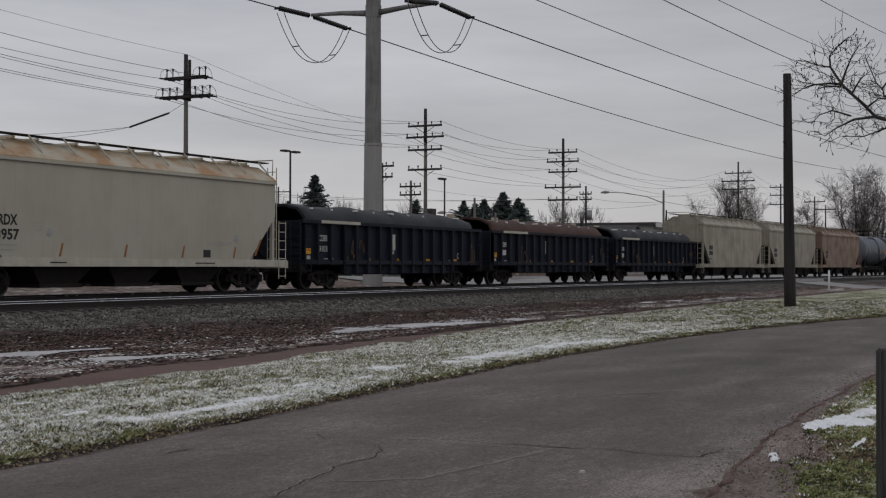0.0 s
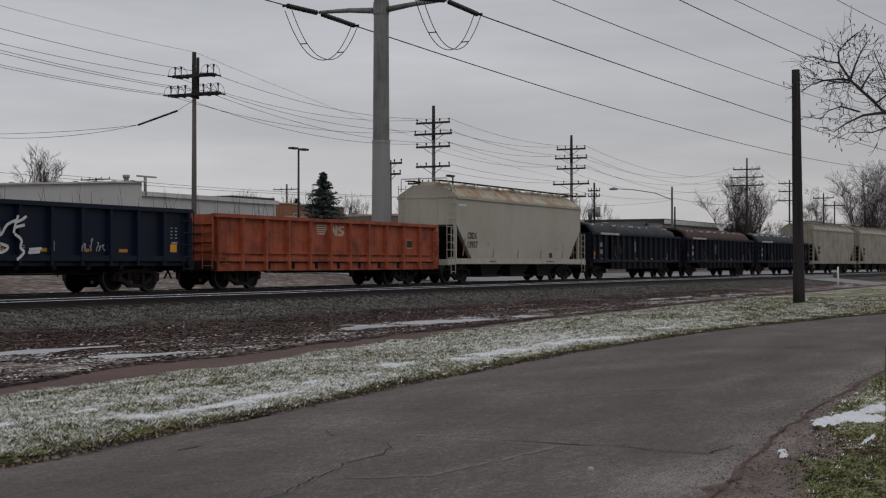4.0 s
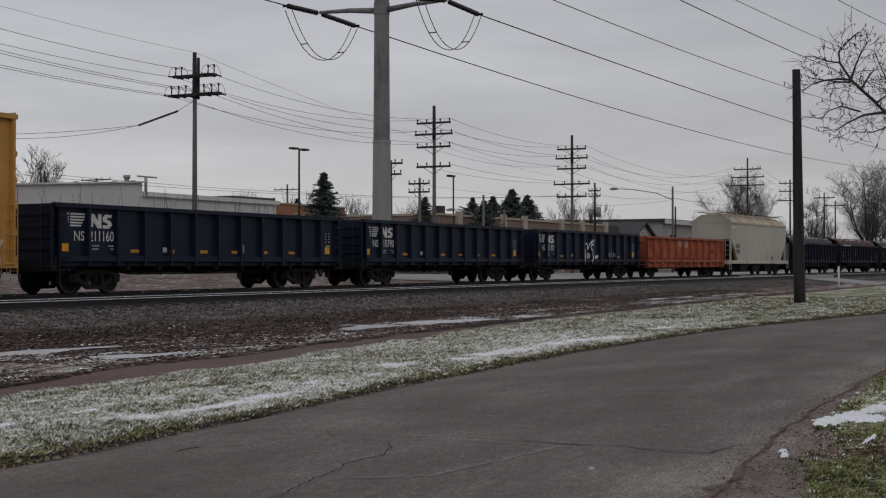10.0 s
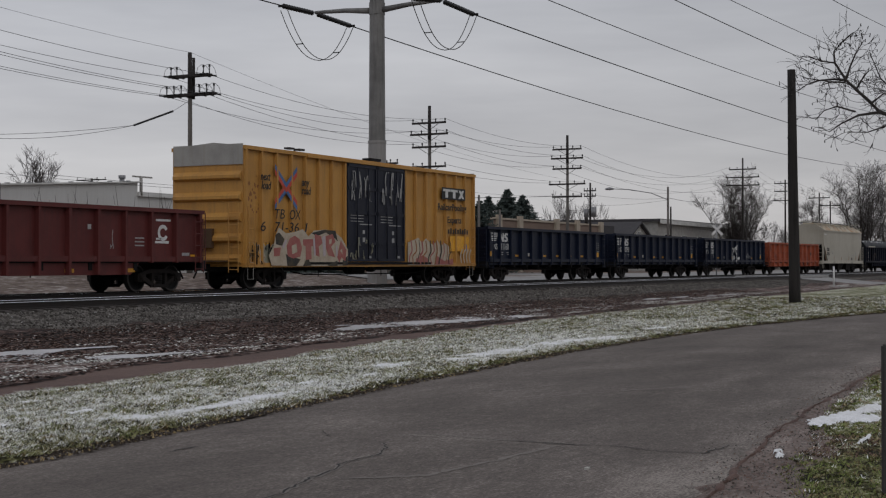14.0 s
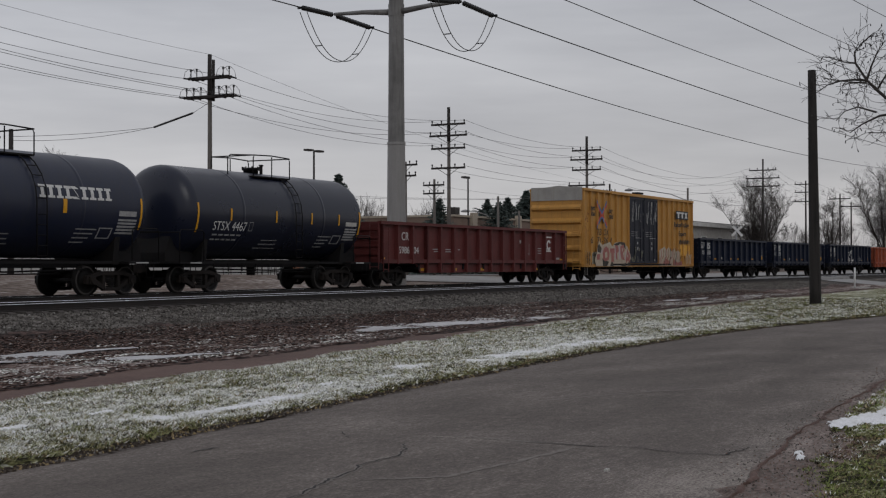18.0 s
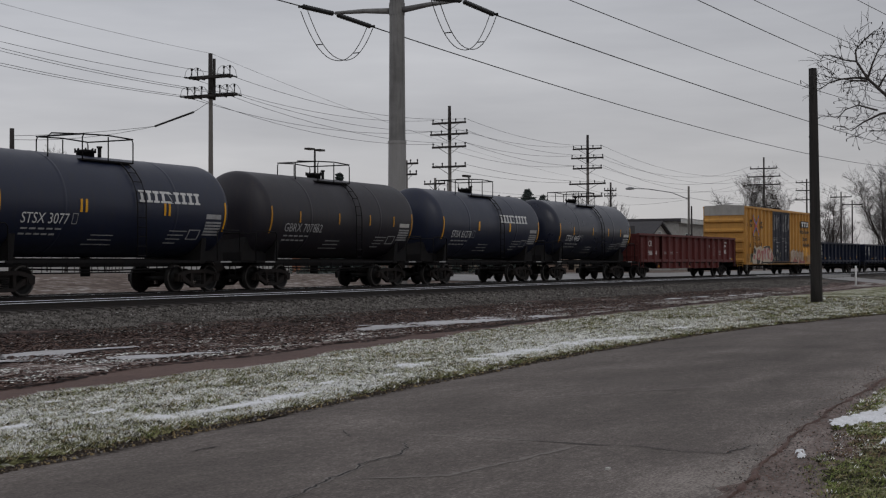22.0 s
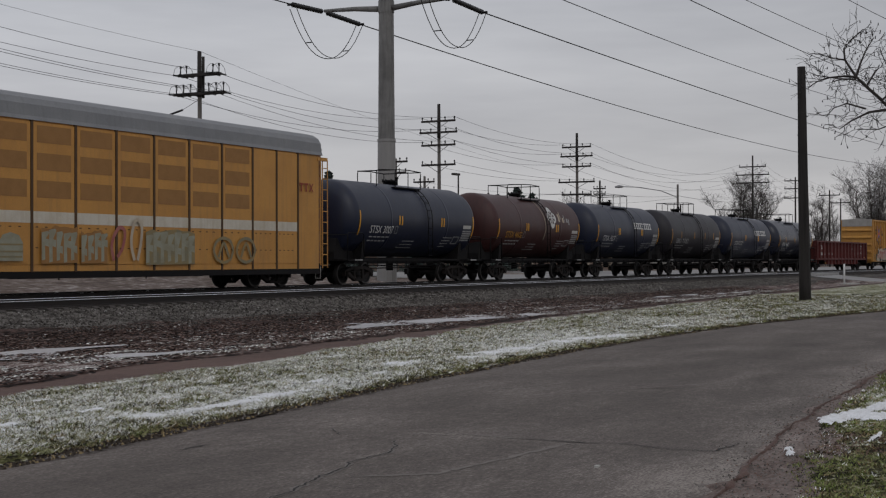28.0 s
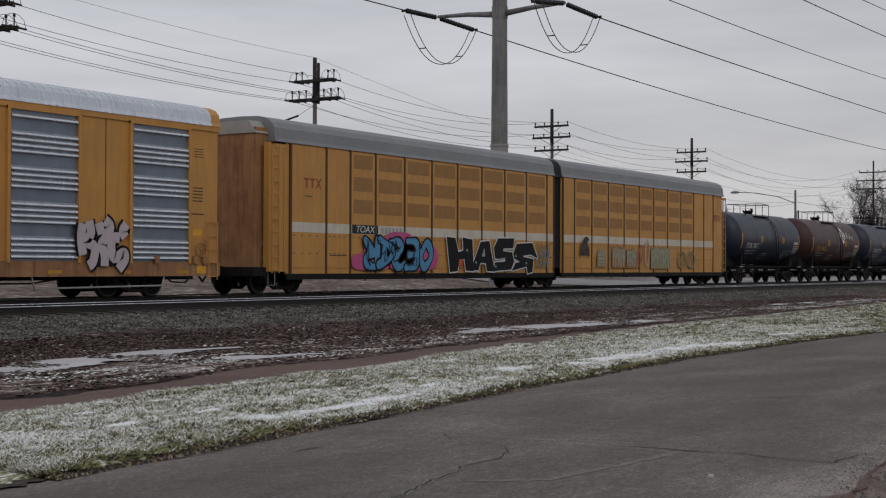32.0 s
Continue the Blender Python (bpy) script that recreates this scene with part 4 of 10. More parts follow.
def crack(pts, w, mats, label, lift=0.004):
    """A jagged line along the road's surface."""
    pts = np.array(pts, float)
    u = np.linspace(0, len(pts) - 1, 26 * (len(pts) - 1) + 1)
    x, y = np.interp(u, np.arange(len(pts)), pts[:, 0]), np.interp(u, np.arange(len(pts)), pts[:, 1])
    x, y = x + 0.02 * soft_noise(x, y, 4.0) + 0.016 * soft_noise(x, y, 15.0), y + 0.03 * soft_noise(x + 9, y, 4.0) + 0.024 * soft_noise(x + 9, y, 15.0)
    d = np.gradient(np.stack((x, y), 1), axis=0)
    d = np.stack((-d[:, 1], d[:, 0]), 1) / (np.linalg.norm(d, axis=1)[:, None] + 1e-9)
    k = (w * (0.45 + 0.9 * np.abs(soft_noise(x, y, 6.0))) * np.minimum(1, 4 * np.minimum(u, u[-1] - u) + 0.2))[:, None]
    z = 0.012 + lift + 0.012 * soft_noise(x, y, 0.9)
    v = np.stack([np.column_stack((np.stack((x, y), 1) + e * k * d, z)) for e in (-1, 1)], 1)
    ob = new("crack", array_mesh("crack", v.reshape(-1, 3), grid_faces(len(x), 2), mats))
    ob.parent = road
    return tagged(ob, label)


CRACK_A = ((7.2, 5.3), (7.86, 5.32), (8.16, 5.37), (8.48, 5.48), (8.89, 5.58), (9.34, 5.7), (9.85, 5.7), (10.15, 5.81), (10.53, 6.04))
CRACK_B = ((11.25, 5.68), (11.2, 5.16), (11.15, 4.48), (11.24, 4.16), (11.13, 3.88), (11.06, 3.63), (11.12, 3.31), (11.91, 3.25))
for pts, w in ((CRACK_A, 0.03), (((8.6, 5.31), (9.03, 4.83), (9.72, 4.76), (11.1, 4.58)), 0.035), (((11.26, 6.3), *CRACK_B[:3]), 0.03), (((14.6, 6.6), (16.0, 5.9), (17.2, 5.2)), 0.03)):
    crack(pts, w, M_SEAM, "pale dusty seam along a crack", 0.003)
crack(CRACK_A, 0.009, M_CRACK, "dark jagged crack in the asphalt", 0.006)
crack(CRACK_B[1:], 0.01, M_CRACK, "dark jagged crack in the asphalt", 0.006)
for pts, w in (([(11.08, 6.11), (11.11, 5.78)], 0.01), ([(11.09, 7.04), (10.66, 6.65)], 0.008), ([(12.8, 6.9), (13.2, 6.0)], 0.007), ([(16.11, 5.78), (16.3, 5.5), (16.38, 5.25)], 0.014), ([(15.2, 7.4), (15.9, 7.1)], 0.012), ([(20.0, 9.0), (21.0, 7.0), (22.5, 5.4)], 0.006), ([(9.2, 7.4), (9.6, 7.35)], 0.012), ([(24.0, 8.6), (25.0, 7.9)], 0.014)):
    crack(pts, w, M_CRACK, "dark crack in the asphalt", 0.006)
tagged(part("litter_scrap", B((9.83, 9.88, 3.84, 3.87, 0.01, 0.035)), M_PAPER), "small pale scrap of litter on the road", "litter")
pts = strip_points(5200, lambda x: near_side(x, -0.1), lambda x: along(ROAD_R, x) + 0.5 * rng.random(len(x)) ** 2, 8, 34, 1.3, 0.034)
scatter("shoulder_gravel", pts, STONE, [M_STONE, M_EDGE, M_LEAF], "loose gravel and leaves on the road's shoulder", "gravel", (rng.uniform(0.003, 0.009, len(pts)), rng.uniform(0, 6.3, len(pts)), rng.choice([0, 1, 2], len(pts), p=[0.72, 0.13, 0.15])))
pts = strip_points(12000, lambda x: along(ROAD_L, x) - 0.2, lambda x: along(ROAD_L, x) + 0.16, 7, 50, 1.5, 0.03)
scatter("soil_crumbs", pts, STONE, [M_EDGE, M_STRAW, M_STONE], "dark soil crumbs and grass litter along the road's edge", "soil", (rng.uniform(0.004, 0.018, len(pts)), rng.uniform(0, 6.3, len(pts)), rng.choice([0, 1, 2], len(pts), p=[0.75, 0.15, 0.1])))


# ---- the freight train: shared running gear ----
HW = 1.57
TRAIN = []      # (car, place along the train)
WHEELSETS = []  # every turning wheelset


def truck_meshes():
    out = {}
    b = B((-0.2, 0.2, -1.0, 1.0, 0.42, 0.66), (-0.3, 0.3, -0.35, 0.35, 0.6, 0.78))
    out["truck"] = mesh_of("truck", b, M_TRUCK)
    b = bmesh.new()
    for s in (1, -1):
        prism(b, [(s * x, z) for x, z in ((1.12, 0.36), (0.78, 0.36), (0.3, 0.15), (0.3, 0.27), (0.7, 0.5), (1.12, 0.6))], -0.07, 0.07, "y")
        prism(b, [(s * x, z) for x, z in ((0.28, 0.2), (0.4, 0.2), (0.4, 0.68), (0.28, 0.68))], -0.06, 0.06, "y")
        box(b, s * 0.889 - 0.13, s * 0.889 + 0.13, -0.12, 0.1, 0.34, 0.58)
        tube(b, (s * 0.889, -0.16, 0.46), (s * 0.889, -0.1, 0.46), 0.1, sides=10)
    prism(b, [(-1.12, 0.5), (-0.5, 0.62), (0.5, 0.62), (1.12, 0.5), (1.12, 0.6), (0.5, 0.75), (-0.5, 0.75), (-1.12, 0.6)], -0.08, 0.08, "y")
    box(b, -0.34, 0.34, -0.1, 0.08, 0.14, 0.25)
    out["side_frame"] = mesh_of("side_frame", b, M_TRUCK)
    b = bmesh.new()
    path_tube(b, [(0.17 * math.cos(k * 0.7), 0.07 * math.sin(k * 0.7), 0.24 + k * 0.0065) for k in range(46)], 0.02, 4)
    out["spring"] = mesh_of("spring", b, M_WHEEL)
    b = bmesh.new()
    tube(b, (0, -1.05, 0), (0, 1.05, 0), 0.075, sides=10)
    for s in (-1, 1):
        prof = [(s * 0.66, 0.2), (s * 0.68, 0.48), (s * 0.715, 0.48), (s * 0.73, 0.457), (s * 0.82, 0.452), (s * 0.825, 0.39), (s * 0.765, 0.37), (s * 0.77, 0.2), (s * 0.84, 0.17), (s * 0.84, 0.07)]
        revolve(b, prof, "y", 20)
        for k in range(2):
            a = math.pi * k
            tube(b, (0.29 * math.cos(a), s * 0.758, 0.29 * math.sin(a)), (0.29 * math.cos(a), s * 0.79, 0.29 * math.sin(a)), 0.035, sides=6)
    me = mesh_of("wheelset", b, [M_WHEEL, M_WHEELBRIGHT])
    for f in me.polygons:
        r = math.hypot(f.center.x, f.center.z)
        if 0.4 < r < 0.47 and abs(f.center.y) > 0.8:
            f.material_index = 1
    out["wheelset"] = me
    b = bmesh.new()
    box(b, 0.0, 0.55, -0.1, 0.1, 0.72, 0.92)
    prism(b, [(0.5, -0.16), (0.85, -0.14), (0.9, 0.02), (0.72, 0.05), (0.72, 0.18), (0.5, 0.18)], 0.68, 0.96, "z")
    tube(b, (0.35, -0.3, 0.72), (0.78, -0.12, 0.42), 0.035, sides=6)
    out["coupler"] = mesh_of("coupler", b, M_TRUCK)
    return out


GEAR = truck_meshes()


def child(name, mesh, parent, m):
    o = new(name, mesh)
    o.parent = parent
    o.matrix_basis = m
    return o


def add_truck(car, x):
    t = child("truck", GEAR["truck"], car, Matrix.Translation((x, 0, 0)))
    for s in (-1, 1):
        child("side_frame", GEAR["side_frame"], t, pose(0, s * 1.0, 0, 0, 0, 0 if s < 0 else 180))
        child("spring", GEAR["spring"], t, Matrix.Translation((0, s * 1.0, 0)))
        w = child("wheelset", GEAR["wheelset"], t, Matrix.Translation((s * 0.889, 0, 0.457)))
        WHEELSETS.append((w, s * 0.889))
    return t


def start_car(name, u0, u1, label, trucks=2.25, couplers=(1, 1), group="cars of the freight train", coupler_at=0.1):
    """An Empty at the car's middle on the rails, with its trucks and couplers. Returns it and half its length."""
    car = thing(name, label, "rail car", group)
    half = (u1 - u0) / 2
    TRAIN.append((car, (u0 + u1) / 2))
    for s in (-1, 1):
        if trucks:
            add_truck(car, s * (half - trucks))
        if couplers[0 if s < 0 else 1]:
            child("coupler", GEAR["coupler"], car, pose(s * (half - coupler_at), 0, 0, 0, 0, 0 if s > 0 else 180))
    return car, half


def ladder(parent, x, y, z0, z1, w, mats, axis="x", step=0.3, name="ladder", r=0.016):
    """Two stiles and rungs, on the side (axis x) or on the end (axis y) of a car."""
    b = bmesh.new()
    def at(a, z):
        return (x + a, y, z) if axis == "x" else (x, y + a, z)
    for a in (0, w):
        tube(b, at(a, z0), at(a, z1), r * 1.2, sides=5)
    z = z0 + 0.1
    while z < z1:
        tube(b, at(0, z), at(w, z), r, sides=5)
        z += step
    return part(name, b, mats, parent)


def stirrup(parent, x, y, z1, mats, w=0.35, drop=0.45):
    b = bmesh.new()
    path_tube(b, [(x, y, z1), (x, y, z1 - drop), (x + w, y, z1 - drop), (x + w, y, z1)], 0.016, 5)
    return part("stirrup", b, mats, parent)


def brake_gear(car, x0, x1, z, hang):
    b = bmesh.new()
    path_tube(b, [(x0, -0.9, z), (x0 + 1, -0.9, z - 0.12), (x1 - 1, -0.9, z - 0.12), (x1, -0.9, z)], 0.025, 5)
    for x in hang:
        tube(b, (x, -0.9, z + 0.25), (x, -0.9, z - 0.2), 0.02, sides=5)
    part("brake_rod", b, M_UNDER, car)
    b = bmesh.new()
    tube(b, (-0.6, -0.55, z + 0.08), (0.5, -0.55, z + 0.08), 0.22, sides=12)
    part("air_reservoir", b, M_UNDER, car)
    b = bmesh.new()
    tube(b, (1.1, -0.55, z + 0.1), (1.5, -0.55, z + 0.1), 0.15, sides=10)
    part("brake_cylinder", b, M_UNDER, car)


def blobs(parent, x0, x1, z0, z1, y, n, fills, line, seed, name="graffiti", label="", fat=0.62, lift=0.0):
    """Bulging letter-like spray shapes in a row: an outline layer and a fill layer before it."""
    r = random.Random(seed)
    wide = (x1 - x0) / n
    layers = [(line, 1.0, 0.003), *[(f, 0.66, 0.007) for f in fills]]
    meshes = [bmesh.new() for _ in layers]
    for i in range(n):
        cx, cz = x0 + wide * (i + 0.5), (z0 + z1) / 2 + r.uniform(-0.06, 0.06)
        lobes = [(cx + r.uniform(-0.2, 0.2) * wide, cz + k * (z1 - z0) * 0.24 + r.uniform(-0.05, 0.05), r.uniform(0.8, 1.15)) for k in (-1, 0.1, 1)]
        which = r.randrange(len(fills))
        for px, pz, s in lobes:
            tilt, sq = r.uniform(-0.5, 0.5), r.uniform(0.75, 1.25)
            for li, (m, k, dy) in enumerate(layers):
                if li and li - 1 != which:
                    continue
                vs = []
                for q in range(12):
                    a = 2 * math.pi * q / 12
                    rad = (1 + 0.18 * math.sin(2 * a + seed) + 0.1 * math.sin(3 * a + px)) * s
                    ex, ez = wide * fat * rad * math.cos(a) * sq - (1 - k) * wide * 0.25 * math.cos(a), (z1 - z0) * 0.27 * rad * math.sin(a) - (1 - k) * wide * 0.25 * math.sin(a)
                    vs.append(meshes[li].verts.new((px + ex * math.cos(tilt) - ez * math.sin(tilt), y - dy - lift - 0.0004 * r.random() - 0.0003 * i, min(max(pz + ex * math.sin(tilt) + ez * math.cos(tilt), z0), z1))))
                meshes[li].faces.new(vs)
    for (m, k, dy), b in zip(layers, meshes):
        tagged(part(name, b, m, parent, label), kind="stuff")


GLYPHS = {
    "A": (((0, 0), (0.3, 0.95), (0.65, 0.98), (1, 0)), ((0.2, 0.4), (0.8, 0.38))),
    "C": (((1, 0.85), (0.5, 1), (0, 0.5), (0.5, 0), (1, 0.12)),),
    "E": (((1, 1), (0.25, 0.95), (0.05, 0.5), (0.25, 0.05), (1, 0)), ((0.1, 0.5), (0.8, 0.52))),
    "I": (((0.5, 0), (0.45, 1)),),
    "K": (((0.05, 0), (0, 1)), ((1, 1), (0.15, 0.5), (1, 0))),
    "L": (((0, 1), (0.05, 0.1), (0.9, 0)),),
    "O": (((0.5, 0), (0, 0.45), (0.45, 1), (1, 0.55), (0.5, 0)),),
    "R": (((0, 0), (0.05, 1), (0.75, 0.98), (0.9, 0.68), (0.1, 0.48)), ((0.4, 0.48), (1, 0))),
    "S": (((1, 0.88), (0.5, 1), (0.1, 0.75), (0.5, 0.5), (0.9, 0.25), (0.5, 0), (0, 0.1))),
    "T": (((0, 0.95), (1, 1)), ((0.5, 0.95), (0.45, 0))),
    "U": (((0, 1), (0.05, 0.2), (0.5, 0), (0.95, 0.2), (1, 1)),),
    "W": (((0, 1), (0.15, 0.05), (0.45, 0.8), (0.7, 0.05), (1, 1)),),
}
GLYPHS["S"] = (((1, 0.88), (0.5, 1), (0.1, 0.75), (0.5, 0.5), (0.9, 0.25), (0.5, 0), (0, 0.1)),)


def smooth_line(pts, steps=6):
    fine = []
    pts = [Vector(q) for q in pts]
    for k in range(len(pts) - 1):
        a, b0, c, d = pts[max(k - 1, 0)], pts[k], pts[k + 1], pts[min(k + 2, len(pts) - 1)]
        for q in range(steps):
            u = q / steps
            fine.append(0.5 * ((2 * b0) + (c - a) * u + (2 * a - 5 * b0 + 4 * c - d) * u * u + (3 * b0 - a - 3 * c + d) * u ** 3))
    return fine + [pts[-1]]


def fat_letters(parent, word, x0, x1, z0, z1, y, fills, line, seed, fat=0.5, edge=0.1, overlap=1.15, label=""):
    """Bulging sprayed shapes, turned strokes that spell nothing: each has a mesh for its edge and one for its fill."""
    r = random.Random(seed)
    step = (x1 - x0) / len(word)
    for i, ch in enumerate(word):
        gw, gh = step * overlap * 0.72, (z1 - z0) * r.uniform(0.7, 0.86)
        ox, oz = x0 + step * i + step * 0.12, z0 + (z1 - z0 - gh) * r.uniform(0.35, 0.65)
        lean, w = r.uniform(-0.12, 0.14), step * fat * r.uniform(0.85, 1.1)
        fill = fills[i % len(fills)]
        for m, width, dy in ((line, w + edge, 0.0), (fill, w, 0.004)):
            b = bmesh.new()
            n = 0
            for stroke in GLYPHS[ch]:
                turned = [((1 - px, 1 - pz), (pz, px), (1 - px, pz))[(i + seed) % 3] for px, pz in stroke]
                fine = smooth_line([(ox + px * gw + lean * pz * gh, oz + pz * gh) for px, pz in turned], 7)
                last = None
                for k, q in enumerate(fine):
                    d = fine[min(k + 1, len(fine) - 1)] - fine[max(k - 1, 0)]
                    nn = Vector((-d.y, d.x)).normalized() * width * 0.5 * (0.86 + 0.2 * math.sin(k * 0.55 + i))
                    n += 1
                    yy = y - dy - 0.00006 * n - 0.007 * (i % 2)
                    pair = [b.verts.new((q.x + e * nn.x, yy, q.y + e * nn.y)) for e in (-1, 1)]
                    if last:
                        b.faces.new((last[0], pair[0], pair[1], last[1]))
                    if k in (0, len(fine) - 1):
                        turn = math.atan2(nn.y, nn.x)
                        rim = [b.verts.new((q.x + nn.length * math.cos(turn + g), yy, q.y + nn.length * math.sin(turn + g))) for g in [(1 if k == 0 else -1) * math.pi * j / 6 for j in range(1, 6)]]
                        b.faces.new([pair[1], *rim, pair[0]])
                    last = pair
            part("graffiti", b, m, parent, label)


def scrawl(parent, x0, x1, z0, z1, y, strokes, mats, seed, w=0.03, label="thin sprayed scrawl"):
    """Loose sprayed lines, each a smooth flat ribbon of its own."""
    r = random.Random(seed)
    for i in range(strokes):
        px, pz = x0 + (x1 - x0) * (i + 0.3) / strokes, r.uniform(z0, z1)
        pts = [Vector((px, pz))]
        for _ in range(6):
            px = min(max(px + r.uniform(-0.14, 0.22) * (x1 - x0) / strokes * 2, x0), x1)
            pz = min(max(pz + r.uniform(-0.6, 0.6) * (z1 - z0), z0), z1)
            pts.append(Vector((px, pz)))
        fine = []
        for k in range(len(pts) - 1):
            a, b0, c, d = pts[max(k - 1, 0)], pts[k], pts[k + 1], pts[min(k + 2, len(pts) - 1)]
            for q in range(6):
                u = q / 6
                fine.append(0.5 * ((2 * b0) + (c - a) * u + (2 * a - 5 * b0 + 4 * c - d) * u * u + (3 * b0 - a - 3 * c + d) * u ** 3))
        fine.append(pts[-1])
        b = bmesh.new()
        last = None
        for k, p in enumerate(fine):
            d = fine[min(k + 1, len(fine) - 1)] - fine[max(k - 1, 0)]
            nn = (Vector((-d.y, d.x)).normalized() if d.length > 1e-6 else Vector((0, 1))) * w * 0.5 * (0.7 + 0.5 * abs(math.sin(k * 0.4)))
            pair = [b.verts.new((p.x + e * nn.x, y - 0.004 - 0.0012 * i, min(max(p.y + e * nn.y, z0), z1))) for e in (-1, 1)]
            if last:
                b.faces.new((last[0], pair[0], pair[1], last[1]))
            last = pair
        part("scrawl", b, mats, parent, label)


def flat_shape(parent, outlines, y, mats, name="graffiti", label="", rim=0.0, step=0.0004):
    """Painted flat shapes on the side that faces -y; rim widens each outline by a band of that width."""
    for k, pts in enumerate(outlines):
        b = bmesh.new()
        yy = y - step * k
        b.faces.new([b.verts.new((px, yy, pz)) for px, pz in pts])
        if rim:
            n = len(pts)
            for i in range(n):
                a, c = Vector(pts[i]), Vector(pts[(i + 1) % n])
                d = (c - a).normalized()
                q = Vector((-d.y, d.x)) * rim
                e = d * rim * 0.8
                b.faces.new([b.verts.new((v.x, yy - 0.00002 * (i + 1), v.y)) for v in (a - q - e, c - q + e, c + q + e, a + q - e)])
        part(name, b, mats, parent, label)


def brush(parent, lines, width, y, mats, label="", name="scrawl"):
    """Painted lines, each a smooth ribbon of its own."""
    for i, pts in enumerate(lines):
        fine = smooth_line(pts, 5) if len(pts) > 2 else [Vector(q) for q in pts]
        b = bmesh.new()
        last = None
        for k, q in enumerate(fine):
            d = fine[min(k + 1, len(fine) - 1)] - fine[max(k - 1, 0)]
            nn = (Vector((-d.y, d.x)).normalized() if d.length > 1e-6 else Vector((0, 1))) * width * 0.5
            pair = [b.verts.new((q.x + e * nn.x, y - 0.0008 * i, q.y + e * nn.y)) for e in (-1, 1)]
            if last:
                b.faces.new((last[0], pair[0], pair[1], last[1]))
            last = pair
        part(name, b, mats, parent, label)


def tag_block(parent, x0, x1, z0, z1, n, y, fill, shade, seed):
    """A faded block of sprayed upright shapes: a dark ground, pale jagged bars before it."""
    r = random.Random(seed)
    edge = [(x0 + (x1 - x0) * k / 8, z1 + r.uniform(-0.06, 0.1)) for k in range(9)]
    flat_shape(parent, [[(x0, z0), (x1, z0 + 0.02), *edge[::-1]]], y, shade, label="faded dark ground of a sprayed tag")
    w = (x1 - x0) / n
    for k in range(n):
        a = x0 + w * k + 0.02
        c = a + w * r.uniform(0.8, 1.05)
        lo, hi = z0 + r.uniform(0.02, 0.12), z1 - r.uniform(0.0, 0.14)
        m = r.uniform(0.35, 0.65)
        mid_z = lo + (hi - lo) * m
        flat_shape(parent, [[(a, lo), (a + 0.45 * w, lo + 0.03), (a + 0.42 * w, mid_z - 0.08), (c, mid_z - 0.12), (c, mid_z + 0.1), (a + 0.5 * w, mid_z + 0.12), (c + 0.05 * w, hi - 0.06), (c - 0.1 * w, hi), (a - 0.03 * w, hi - 0.04)]], y - 0.002, fill, label="pale sprayed upright shape")


